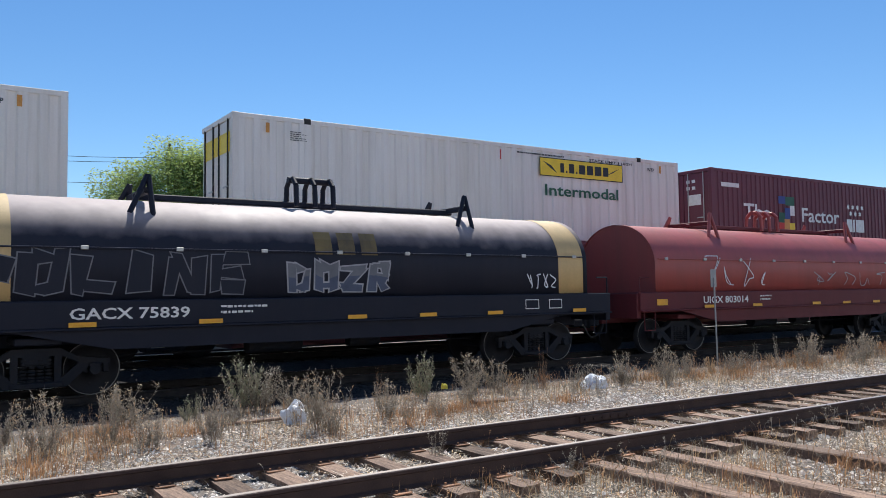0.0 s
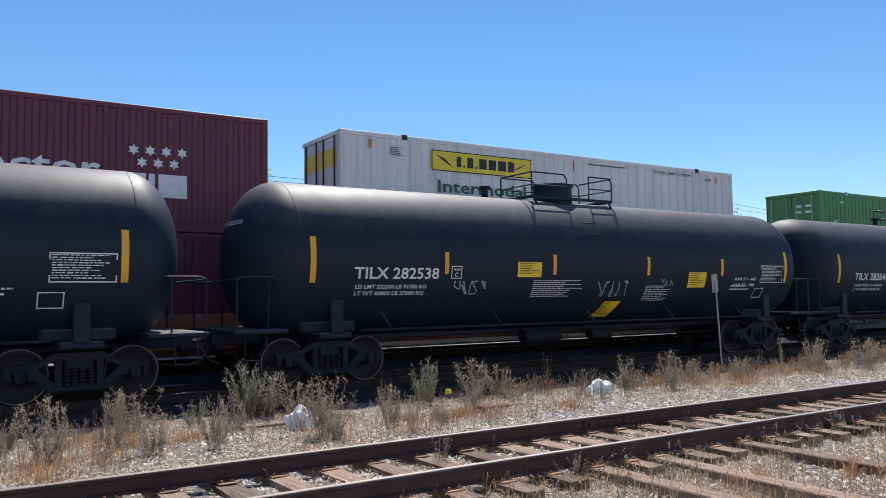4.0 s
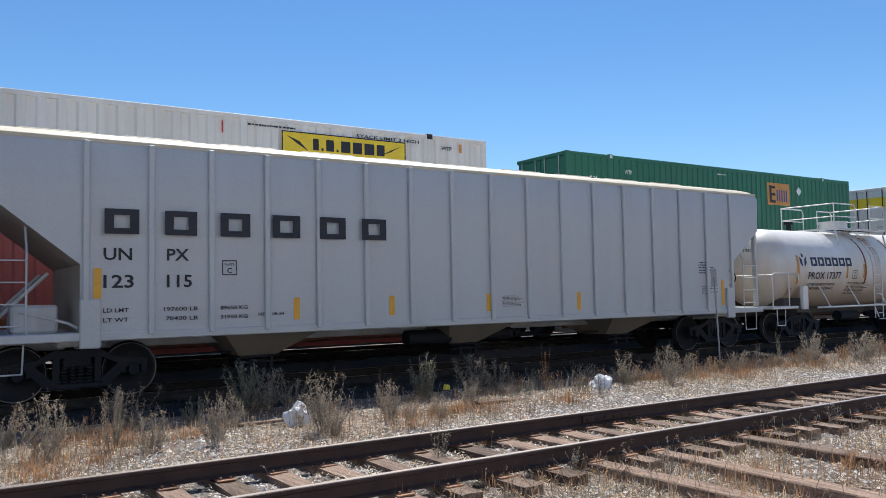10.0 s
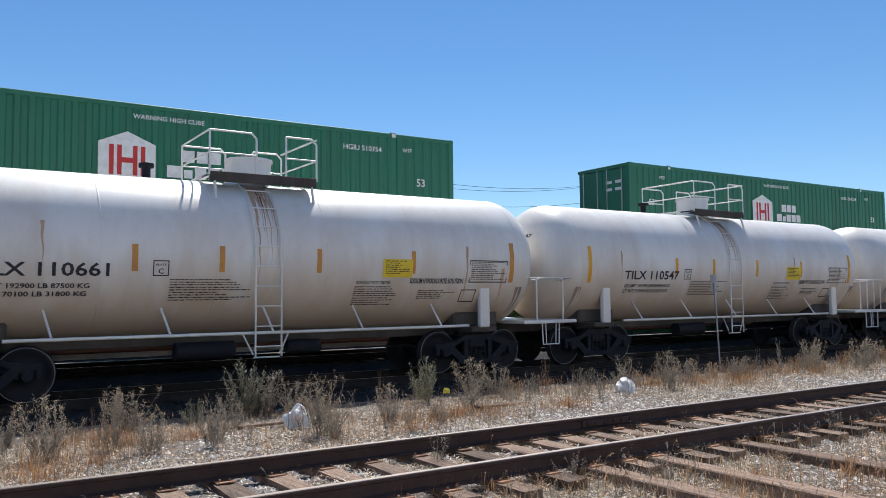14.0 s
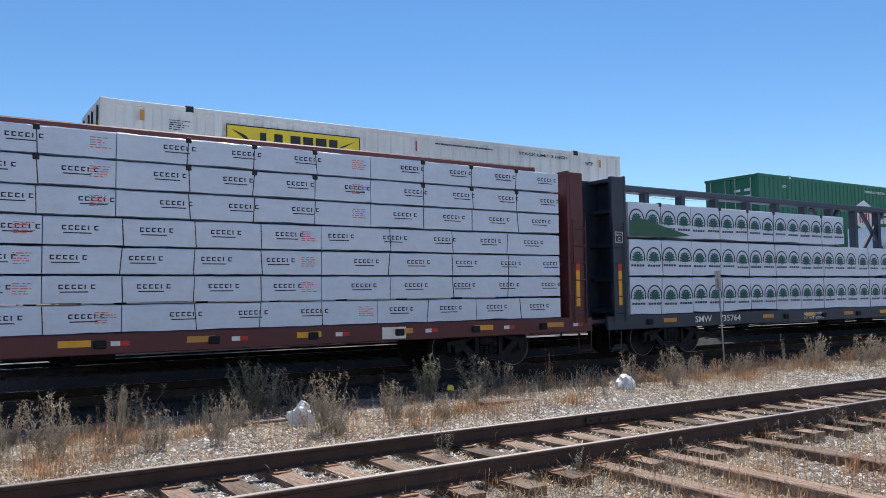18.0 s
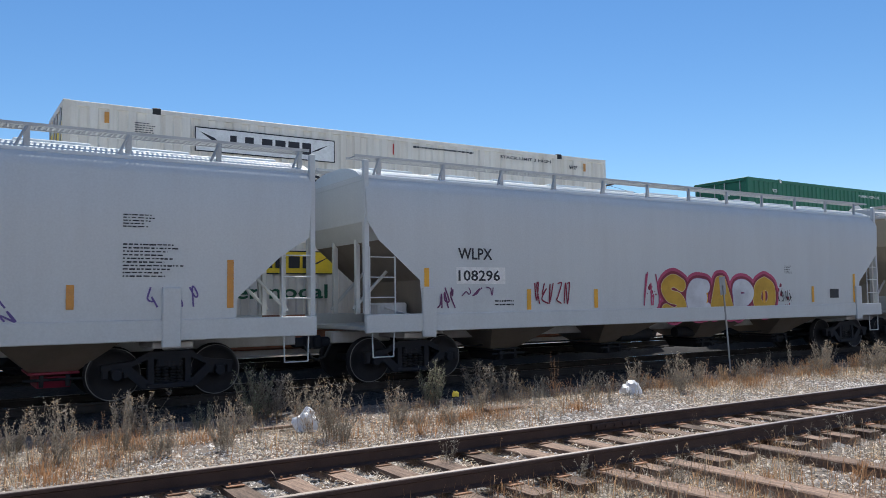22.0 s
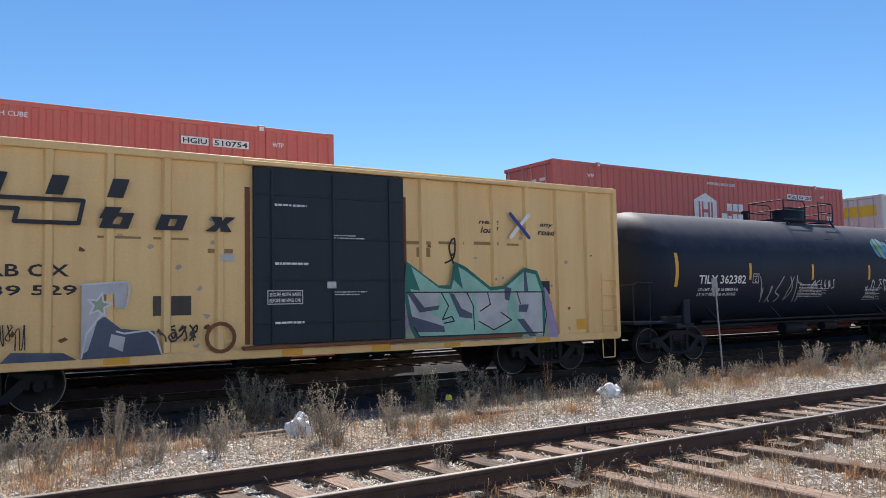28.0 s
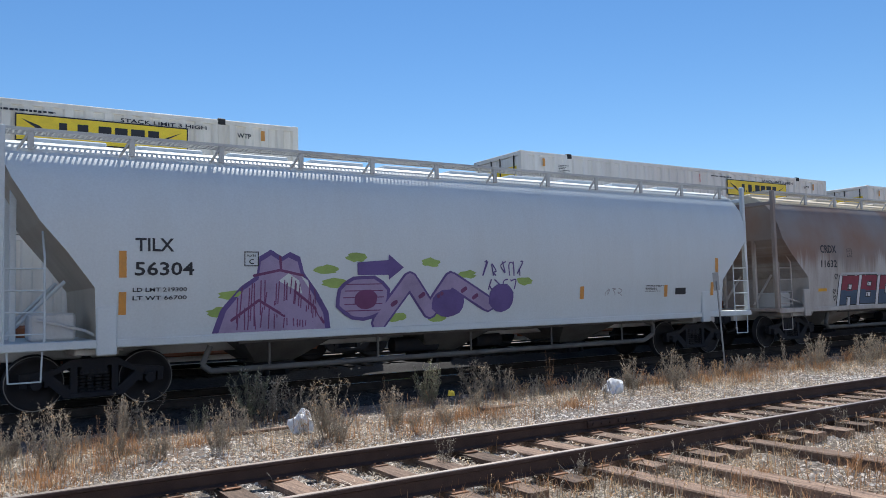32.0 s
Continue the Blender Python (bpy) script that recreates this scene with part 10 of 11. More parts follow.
def stones(n, pick, r0, r1, name, label, mat):
    g = Mesh()
    for _ in range(n):
        x, y = pick()
        s = rngw.uniform(r0, r1) * (1.6 if rngw.random() < 0.06 else 1)
        a = rngw.uniform(0, 6.283)
        c, d = math.cos(a) * s, math.sin(a) * s
        z = near_ground(x, y) - 0.004
        q = rngw.uniform(0.6, 1.1)
        g.add([(x + c * p - d * k, y + d * p + c * k, z + s * q * h) for p, k, h in STONES[rngw.randrange(2)]], STONE_F)
    tagged(part(name, g, M[mat]), label, "gravel", kind="stuff")


def on_shoulder():
    y = rngw.choice((rngw.gauss(8.75, 0.45), rngw.uniform(3.2, 6.1), rngw.uniform(6.2, 8.2), rngw.uniform(8.2, 11.5), rngw.uniform(8.2, 10.2)))
    y = min(max(y, 2.8), 12.8)
    if rngw.random() < 0.2:
        return rngw.uniform(-9, 34), rngw.uniform(0.5, 12.8)
    return rngw.uniform(-0.2, 1.0) ** 1 * 1.95 * y, y


stones(52000, on_shoulder, 0.012, 0.034, "gravel", "loose pale grey and brown ballast stones", "stone")
near_ground = bed_height
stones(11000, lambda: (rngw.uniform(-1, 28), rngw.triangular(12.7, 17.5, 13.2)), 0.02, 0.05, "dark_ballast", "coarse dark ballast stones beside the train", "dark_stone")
near_ground = hump

# ties of the siding, some long ones left from a turnout
bed = thing("siding_ties", "weathered brown wooden ties of the siding, some long turnout ties", "railway ties", kind="structure")
TIE = [-2.2 + 0.515 * k for k in range(8)] + [1.91, 2.43, 2.96, 3.51, 4.03, 4.61, 5.20, 5.76, 6.25, 6.70, 7.14, 7.62, 8.12, 8.62, 9.12] + [9.6 + 0.5 * k for k in range(62)]
LONG = {5.76: 2.6, 6.70: 3.0, 8.12: 2.2}
_ties = []
for k in range(5):
    g = Mesh()
    n = 7
    y0 = -1.28 + 0.05 * (k % 3)
    ys = [y0 + (1.30 - y0) * i / n for i in range(n + 1)]
    v = []
    for y in ys:
        j = lambda q: rngw.uniform(-q, q)
        v += [(-0.115 + j(0.008), y, -0.2), (0.115 + j(0.008), y, -0.2), (0.112 + j(0.006), y, j(0.006)), (0.03, y, j(0.008) - 0.004), (-0.05, y, j(0.008)), (-0.112 + j(0.006), y, j(0.006))]
    f = [(6 * i + a, 6 * i + 6 + a, 6 * i + 6 + (a + 1) % 6, 6 * i + (a + 1) % 6) for i in range(n) for a in range(6)] + [tuple(range(6)), tuple(6 * n + a for a in range(5, -1, -1))]
    g.add(v, f)
    _ties.append(g.data("tie", M["tie"]))
_plate = Mesh().box(-0.09, 0.09, -0.17, 0.17, 0.0, 0.012, 0.004).cyl((0.05, -0.11, 0.01), (0.05, -0.11, 0.035), 0.012, n=6).cyl((-0.05, -0.12, 0.01), (-0.05, -0.12, 0.035), 0.012, n=6).cyl((0.05, 0.11, 0.01), (0.05, 0.11, 0.035), 0.012, n=6).data("tie_plate", M["plate_rust"])
for i, x in enumerate(TIE):
    t = part("tie", _ties[i % 5], None, bed, m=pose(x, Y_A, -0.178, 0, 0, rngw.uniform(-1.5, 1.5)))
    if x in LONG:
        end = LONG[x]
        t.data = Mesh().box(-0.12, 0.12, end - Y_A, 1.3, -0.2, 0.0, 0.012).data("long_tie", M["tie"])
    if 1 < x < 17:
        for sgn in (-1, 1):
            part("tie_plate", _plate, None, t, m=pose(0, sgn * GAUGE / 2, 0.001))
for y, z, nm in ((Y_B, Z_B, "near"), (Y_C, Z_C, "far")):
    g = Mesh()
    for k in range(190):
        x = -25 + k * 0.52
        g.box(x - 0.115, x + 0.115, y - 1.3, y + 1.3, z - 0.35, z - 0.165, 0.01)
    tagged(part("main_line_ties", g, M["dark_tie"]), "dark ties under the passing trains", "railway ties", kind="stuff")


def blade(g, x, y, z, h, lean, ang, w):
    """One bent grass blade."""
    c, s = math.cos(ang), math.sin(ang)
    px, py = -s * w / 2, c * w / 2
    a, b = (x + c * lean * 0.35, y + s * lean * 0.35, z + h * 0.6), (x + c * lean, y + s * lean, z + h)
    g.add([(x - px, y - py, z), (x + px, y + py, z), (a[0] + px * 0.8, a[1] + py * 0.8, a[2]), (a[0] - px * 0.8, a[1] - py * 0.8, a[2]), b], [(0, 1, 2, 3), (3, 2, 4)])


def leaf(g, p, d, up, size, w):
    """One small pointed leaf from p along d."""
    d = d.normalized()
    s = d.cross(up)
    s = s.normalized() * (w / 2) if s.length > 1e-4 else Vector((w / 2, 0, 0))
    m, q = p + d * size * 0.5, p + d * size
    g.add([p, m + s, q, m - s], [(0, 1, 2, 3)])


def weed_meshes(kind, seed):
    """Stems, leaves and heads of one plant, about a metre tall at scale 1."""
    rng = random.Random(seed)
    st, lf, hd = Mesh(), Mesh(), Mesh()
    n = {"bush": 30, "stalk": 16, "dock": 14, "tuft": 16}[kind]
    for _ in range(n):
        a, r0 = rng.uniform(0, 6.283), rng.uniform(0, 1) ** 0.6 * (0.24 if kind == "bush" else 0.16)
        spread = rng.uniform(0.05, {"bush": 0.42, "stalk": 0.3, "dock": 0.2, "tuft": 0.3}[kind])
        h = rng.uniform(0.35, 1.0) * (1 - 0.35 * spread)
        base = Vector((r0 * math.cos(a), r0 * math.sin(a), -0.02))
        pts = [base]
        d = Vector((math.cos(a) * spread, math.sin(a) * spread, h))
        for i in range(1, 6):
            t = i / 5
            pts.append(base + Vector((d.x * t ** 1.3, d.y * t ** 1.3, d.z * t)) + Vector((rng.uniform(-1, 1), rng.uniform(-1, 1), 0)) * 0.025)
        for i in range(5):
            st.cyl(pts[i], pts[i + 1], 0.0055 * (1 - i * 0.13), 0.0055 * (1 - (i + 1) * 0.13), n=3, caps=False)
        m = {"bush": 42, "stalk": 15, "dock": 34, "tuft": 5}[kind]
        for k in range(m):
            t = rng.uniform(0.18 if kind != "dock" else 0.45, 1.0)
            i = min(4, int(t * 5))
            p = pts[i].lerp(pts[i + 1], t * 5 - i)
            b = rng.uniform(0, 6.283)
            dv = Vector((math.cos(b), math.sin(b), rng.uniform(-0.1, 1.9)))
            sz = rng.uniform(0.035, 0.085) if kind != "dock" else rng.uniform(0.02, 0.04)
            leaf(lf, p, dv, Vector((rng.uniform(-1, 1), rng.uniform(-1, 1), 1)), sz, sz * rng.uniform(0.14, 0.3))
            if kind in ("bush", "stalk") and rng.random() < 0.35:      # side twig with leaves
                q = p + dv * 0.09
                st.cyl(p, q, 0.003, 0.0015, n=3, caps=False)
                for _j in range(3):
                    b = rng.uniform(0, 6.283)
                    leaf(lf, p.lerp(q, rng.uniform(0.4, 1)), Vector((math.cos(b), math.sin(b), 0.6)), Vector((0, 0, 1)), sz * 0.8, sz * 0.2)
        if kind in ("stalk", "bush"):
            for _j in range(3):
                p = pts[-1] + Vector((rng.uniform(-1, 1), rng.uniform(-1, 1), rng.uniform(-1.5, 0.6))) * 0.03
                for _i in range(3):
                    b = rng.uniform(0, 6.283)
                    leaf(hd, p, Vector((math.cos(b), math.sin(b), rng.uniform(0, 1))), Vector((0, 0, 1)), 0.03, 0.018)
    return st, lf, hd


WEEDS = {}
for kind, mats in (("bush", ("weed_green", "weed_grey", "fluff")), ("bushdry", ("weed_grey", "weed_grey", "weed_tan")), ("stalk", ("weed_grey", "weed_tan", "fluff")), ("dock", ("weed_rust", "weed_rust", "weed_rust")), ("tuft", ("weed_tan", "weed_tan", "weed_tan"))):
    for v in range(3):
        st, lf, hd = weed_meshes("bush" if kind == "bushdry" else kind, 100 * len(WEEDS) + v)
        WEEDS[kind, v] = (st.data("stalk", M["stem"]), lf.data("foliage", M[mats[0] if v < 2 else mats[1]]), hd.data("seed_head", M[mats[2]]) if hd.f else None)
LABEL = {"bush": "grey-green bushy weed beside the track", "bushdry": "dry grey-brown bushy weed beside the track", "stalk": "dry leggy weed with pale seed heads", "dock": "rust-brown dried dock stalks", "tuft": "tuft of dry tan grass"}


def weed(kind, x, y, h, wide=1.0):
    v = rngw.randrange(3)
    st, lf, hd = WEEDS[kind, v]
    m = pose(x, y, near_ground(x, y) - 0.01, 0, 0, rngw.uniform(0, 360))
    ob = thing("weed", LABEL[kind], "plant", "weeds along the track")
    part("stalk", st, None, ob)
    part("foliage", lf, None, ob)
    if hd:
        part("seed_head", hd, None, ob)
    ob.matrix_basis = m @ Matrix.Diagonal((h * wide, h * wide, h, 1))
    return ob


# the plants that stand out: kind, place, height and width
STANDING = (("bushdry", 1.23, 10.23, 0.70, 0.62), ("dock", 1.80, 10.5, 0.60, 0.3), ("bushdry", 1.96, 10.35, 0.70, 0.34), ("bushdry", 2.53, 12.1, 0.62, 0.8), ("bushdry", 2.30, 9.89, 0.48, 0.48), ("bush", 3.41, 12.1, 0.40, 0.38), ("bushdry", 3.04, 9.85, 0.72, 0.42),
            ("bush", 4.38, 12.5, 0.86, 0.75), ("bush", 4.62, 12.35, 0.72, 0.7), ("stalk", 3.43, 9.77, 0.36, 0.3), ("bushdry", 4.53, 9.87, 0.80, 0.70), ("dock", 6.70, 12.3, 0.66, 0.3), ("bushdry", 5.66, 10.1, 0.58, 0.42), ("bush", 7.42, 12.0, 0.80, 0.62), ("bushdry", 0.80, 11.1, 0.62, 0.5),
            ("bushdry", 5.0, 12.1, 0.52, 0.55), ("bushdry", 8.55, 12.1, 0.70, 0.75), ("bushdry", 9.05, 12.0, 0.60, 0.6), ("dock", 9.46, 11.1, 0.88, 0.42), ("bushdry", 7.39, 10.6, 0.48, 0.45), ("stalk", 7.70, 9.4, 0.36, 0.3), ("stalk", 10.2, 10.5, 0.45, 0.25), ("bushdry", 11.4, 11.0, 0.68, 0.6),
            ("bushdry", 12.0, 10.5, 0.72, 0.5), ("dock", 12.8, 10.55, 0.62, 0.7), ("bush", 14.7, 10.97, 0.52, 0.45), ("stalk", 16.2, 10.96, 0.84, 0.28), ("stalk", 16.0, 11.4, 0.66, 0.2), ("bushdry", 17.3, 10.9, 0.78, 0.6), ("bushdry", 18.8, 10.55, 0.74, 0.75), ("dock", 15.5, 10.8, 0.42, 0.5),
            ("dock", 8.91, 11.3, 0.28, 0.4), ("dock", 6.18, 10.4, 0.32, 0.5), ("dock", 2.22, 11.5, 0.32, 0.5), ("tuft", 4.49, 9.3, 0.20, 0.5), ("bushdry", 13.3, 11.2, 0.5, 0.5), ("dock", 16.0, 11.6, 0.5, 0.5), ("bush", 18.8, 11.8, 0.6, 0.5), ("dock", 19.6, 11.2, 0.55, 0.6), ("bushdry", 20.6, 11.4, 0.6, 0.6), ("bushdry", 3.75, 11.2, 0.42, 0.4), ("stalk", 5.3, 11.3, 0.4, 0.4), ("stalk", 6.3, 11.4, 0.42, 0.4))
for k, x, y, h, w in STANDING:
    weed(k, x, y, h * 1.1, w / h * 0.85)
for _ in range(44):
    x = rngw.uniform(10.5, 25)
    y = rngw.gauss(11.6, 0.55)
    weed(rngw.choice(("bushdry", "dock", "tuft", "stalk", "stalk", "dock", "dock")), x, y, rngw.uniform(0.22, 0.5), rngw.uniform(0.7, 1.2))
for _ in range(34):
    weed(rngw.choice(("bushdry", "stalk", "stalk", "dock")), rngw.uniform(0.6, 8.5), rngw.uniform(9.4, 11.6), rngw.uniform(0.2, 0.42), rngw.uniform(0.45, 0.8))
for _ in range(46):
    y = rngw.gauss(11.3, 0.7)
    x = rngw.uniform(0.5, 10.5)
    weed(rngw.choice(("stalk", "tuft", "stalk", "tuft", "dock")), x, min(12.6, max(9.4, y)), rngw.uniform(0.14, 0.32), rngw.uniform(0.8, 1.3))
for _ in range(3):
    weed(rngw.choice(("stalk", "bushdry", "tuft")), rngw.choice((rngw.uniform(-7, 0), rngw.uniform(24, 33))), rngw.gauss(10.8, 0.7), rngw.uniform(0.3, 0.7), rngw.uniform(0.7, 1.1))
for x, y in ((4.67, 7.27), (5.42, 6.02), (8.39, 7.06), (9.0, 6.3), (7.0, 6.6), (1.8, 8.15), (6.1, 5.4), (4.3, 5.6), (7.6, 5.2), (5.2, 7.9), (9.8, 5.9), (11.5, 6.4), (3.1, 7.0)):
    weed(rngw.choice(("tuft", "stalk")), x, y, rngw.uniform(0.25, 0.42), 0.8)

# dry litter and short grass, too fine to count
FINE = {k: Mesh() for k in ("chaff", "tan", "rust", "grey")}
for _ in range(150000):
    r = rngw.random()
    if r < 0.5:
        y, x = rngw.gauss(10.4, 1.1), rngw.uniform(0, 24)
    elif r < 0.78:
        y = rngw.uniform(3.0, 6.2)
        x = rngw.uniform(0.5 * y, 2.0 * y)
    else:
        y, x = rngw.gauss(7.6, 1.1), rngw.uniform(0, 17)
    if rngw.random() < 0.15:
        x, y = rngw.uniform(-9, 34), rngw.uniform(0.5, 12.8)
    elif not 2.8 < y < 12.9 or x > 1.95 * y:
        continue
    patchy = noise.noise((x * 0.55, y * 0.8, 5))
    if patchy < rngw.uniform(-0.45, 0.3):
        continue
    z = near_ground(x, y)
    up = rngw.random()
    between = 6.2 < y < 7.7
    if up < (0.14 if y > 8.6 else 0.26) and not between:
        kind = "rust" if noise.noise((x * 0.5, y * 0.7, 21)) > 0.18 else rngw.choice(("tan", "grey", "grey"))
        h = rngw.uniform(0.04, 0.2) * (1.35 if y > 9 else 1.0)
        blade(FINE[kind], x, y, z, h, rngw.uniform(0.02, 0.12), rngw.uniform(0, 6.283), 0.006)
    else:       # fallen straw and chaff
        kind = rngw.choice(("chaff", "chaff", "chaff", "tan", "grey"))
        blade(FINE[kind], x, y, z + rngw.uniform(0.008, 0.03), rngw.uniform(-0.005, 0.03), rngw.uniform(0.04, 0.14), rngw.uniform(0, 6.283), rngw.uniform(0.007, 0.018))


def oat(g, x, y, z, h, lean, a):
    """A curved grass stem with a drooping head."""
    c, s = math.cos(a), math.sin(a)
    pts = [Vector((x + c * lean * t * t, y + s * lean * t * t, z + h * (t - 0.18 * t ** 3))) for t in (0, 0.35, 0.7, 1.0)]
    for p, q in zip(pts, pts[1:]):
        g.cyl(p, q, 0.0028, 0.0022, n=3, caps=False)
    for k in range(4):
        p = pts[3].lerp(pts[2], k * 0.22)
        leaf(g, p, Vector((c + rngw.uniform(-1, 1), s + rngw.uniform(-1, 1), rngw.uniform(-0.8, 0.4))), Vector((0, 0, 1)), 0.035, 0.012)


for _ in range(1300):           # standing stems, thickest before the near rail and among the weeds
    r = rngw.random()
    if r < 0.42:
        y = rngw.choice((rngw.gauss(5.75, 0.3), rngw.uniform(3.6, 6.1)))
        x = rngw.uniform(0.6 * y, 1.9 * y)
        h = rngw.uniform(0.12, 0.34)
    elif r < 0.9:
        y, x = rngw.gauss(10.6, 0.8), rngw.uniform(0.2, 22)
        h = rngw.uniform(0.15, 0.5)
    else:
        y, x = rngw.gauss(8.2, 0.3), rngw.uniform(0.2, 15)
        h = rngw.uniform(0.1, 0.25)
    if not 3.2 < y < 12.7 or x > 1.95 * y or noise.noise((x * 0.6, y * 0.8, 11)) < rngw.uniform(-0.5, 0.2):
        continue
    oat(FINE[rngw.choice(("tan", "grey", "grey", "rust"))], x, y, near_ground(x, y), h, rngw.uniform(0.02, 0.16), rngw.uniform(0, 6.283))
for _ in range(46):             # leggy clumps along the far side of the verge
    cx, cy = rngw.uniform(9.5, 25), rngw.gauss(11.5, 0.45)
    kind, hh = rngw.choice(("grey", "grey", "tan", "rust")), rngw.uniform(0.22, 0.55)
    for _k in range(34):
        a, r = rngw.uniform(0, 6.283), abs(rngw.gauss(0, 0.16))
        x, y = cx + r * math.cos(a), min(12.6, cy + r * math.sin(a))
        oat(FINE[kind], x, y, near_ground(x, y), hh * rngw.uniform(0.5, 1.0), rngw.uniform(0.02, 0.14), rngw.uniform(0, 6.283))
for cx, cy in [(1.0, 9.6), (1.5, 11.0), (2.1, 11.3), (1.7, 9.7), (6.0, 10.3), (6.5, 10.0), (13.2, 10.7), (14.0, 10.4), (17.0, 10.6), (1.1, 9.2), (2.2, 10.6), (3.0, 10.6), (6.9, 10.2), (7.3, 9.9), (5.6, 9.4), (8.9, 9.9), (12.4, 11.3), (13.6, 11.2), (14.6, 11.0), (15.4, 11.4), (16.6, 11.0), (18.2, 11.5), (5.9, 4.4), (6.8, 4.9), (7.9, 4.6)]:
    for _ in range(170):        # rusty clumps of dried grass
        a, r = rngw.uniform(0, 6.283), abs(rngw.gauss(0, 0.24))
        x, y = cx + 1.5 * r * math.cos(a), cy + r * math.sin(a)
        blade(FINE["rust"], x, y, near_ground(x, y), rngw.uniform(0.06, 0.24), rngw.uniform(0.04, 0.16), rngw.uniform(0, 6.283), 0.007)
for kind, mat, name, label in (("chaff", "chaff", "dry_straw", "fallen pale straw and chaff on the gravel"), ("tan", "weed_tan", "short_grass", "short dry tan grass between the stones"),
                               ("rust", "weed_rust", "short_grass", "rust-brown dried grass between the weeds"), ("grey", "weed_grey", "short_grass", "dry grey-brown stalks among the weeds")):
    tagged(part(name, FINE[kind], M[mat]), label, "grass", kind="stuff")


# ---- small things on the verge ----
def crumpled(seed, sx, sy, sz):
    rng = random.Random(seed)
    bm = bmesh.new()
    bmesh.ops.create_icosphere(bm, subdivisions=3, radius=1)
    for v in bm.verts:
        p = v.co.copy()
        k = 1 + 0.5 * noise.noise(p * 1.7 + Vector((seed, 0, 0))) + 0.34 * noise.noise(p * 4.3 + Vector((0, seed, 0)))
        v.co = Vector((p.x * sx * k, p.y * sy * k, max(-0.25, p.z) * sz * k))
    m = bpy.data.meshes.new("bag")
    bm.to_mesh(m)
    bm.free()
    m.materials.append(M["plastic"])
    return m


bag = tagged(new("plastic_bag", crumpled(3, 0.19, 0.15, 0.24)), "crumpled white plastic bag lying on the gravel", "bag")
bag.matrix_basis = pose(4.47, 10.66, near_ground(4.47, 10.66) + 0.05)
blown = tagged(new("plastic_bag", crumpled(9, 0.28, 0.16, 0.22)), "white plastic bag blown about by the passing trains", "bag")
scrap = tagged(new("litter", crumpled(5, 0.06, 0.05, 0.07)), "small scrap of yellow-green litter", "litter")
scrap.data.materials[0] = M["g_yellow"]
scrap.matrix_basis = pose(7.75, 11.8, near_ground(7.75, 11.8) + 0.2)
board = tagged(part("old_board", Mesh().box(-0.62, 0.62, -0.09, 0.09, 0, 0.05, 0.01), M["tie"]), "weathered grey board lying in the weeds", "board")
board.matrix_basis = pose(7.95, 10.5, near_ground(7.95, 10.5) + 0.01, 2, 3, 14)
board = tagged(part("old_board", Mesh().box(-0.45, 0.45, -0.06, 0.06, 0, 0.04, 0.01), M["tie"]), "short split board among the stones", "board")
board.matrix_basis = pose(4.0, 11.0, near_ground(4.0, 11.0) + 0.02, 0, -4, -20)

sign = thing("marker_post", "thin grey metal post with a small plate, leaning a little", "sign post")
part("post", Mesh().box(-0.022, 0.022, -0.012, 0.012, -0.25, 2.15, 0.004), M["grey_metal"], sign)
part("plate", Mesh().box(-0.11, 0.11, 0.013, 0.02, 1.92, 2.36, 0.006), M["grey_metal"], sign)
for z in (2.0, 2.12):
    part("bolt", Mesh().cyl((0, -0.022, z), (0, -0.012, z), 0.012, n=6), M["grey_metal"], sign)


# ---- trees, shrubs, poles and wires behind the trains ----
def tree(name, label, x, y, h, r, seed, leaf_mat, n_leaf, low=0.3, size=0.2):
    rng = random.Random(seed)
    ob = thing(name, label, "tree" if name == "tree" else "shrub", m=pose(x, y, hump(x, y) - 0.05))
    wood, crown = Mesh(), Mesh()
    trunk_h = h * (0.45 if name == "tree" else 0.2)
    wood.cyl((0, 0, 0), (0.1, 0.05, trunk_h), 0.035 * h, 0.02 * h, n=10)
    tips = []
    big = name == "tree"
    for k in range(46 if big else 26):      # clumps fill an uneven round crown
        a, e = k * 2.4 + rng.uniform(-0.5, 0.5), rng.uniform(-0.75, 1.0)
        f = rng.uniform(0.35, 1.0) ** 0.5
        c = math.sqrt(max(0.0, 1 - e * e * 0.9))
        q = Vector((r * f * c * math.cos(a), r * f * c * math.sin(a), h * (0.60 + 0.36 * f * e)))
        q.z = max(q.z, low * h)
        p = Vector((0.1, 0, trunk_h * rng.uniform(0.6, 1.0)))
        m = p.lerp(q, 0.5) + Vector((0, 0, 0.03 * h))
        if k % 3 == 0:
            wood.cyl(p, m, 0.010 * h, 0.006 * h, n=6).cyl(m, q, 0.006 * h, 0.002 * h, n=5)
        tips += [q] * rng.choice((1, 2, 3))
    for i in range(n_leaf):
        c = tips[rng.randrange(len(tips))]
        p = c + Vector([max(-1.7, min(1.7, rng.gauss(0, 1))) for _ in range(3)]) * r * 0.15
        if p.z < 0.15:
            continue
        b = rng.uniform(0, 6.283)
        leaf(crown, p, Vector((math.cos(b), math.sin(b), rng.uniform(-0.8, 0.5))), Vector((rng.uniform(-1, 1), rng.uniform(-1, 1), 1)), size * rng.uniform(0.6, 1.3), size * rng.uniform(0.35, 0.7))
    part("trunk", wood, M["bark"], ob)
    part("crown", crown, M[leaf_mat], ob)
    return ob


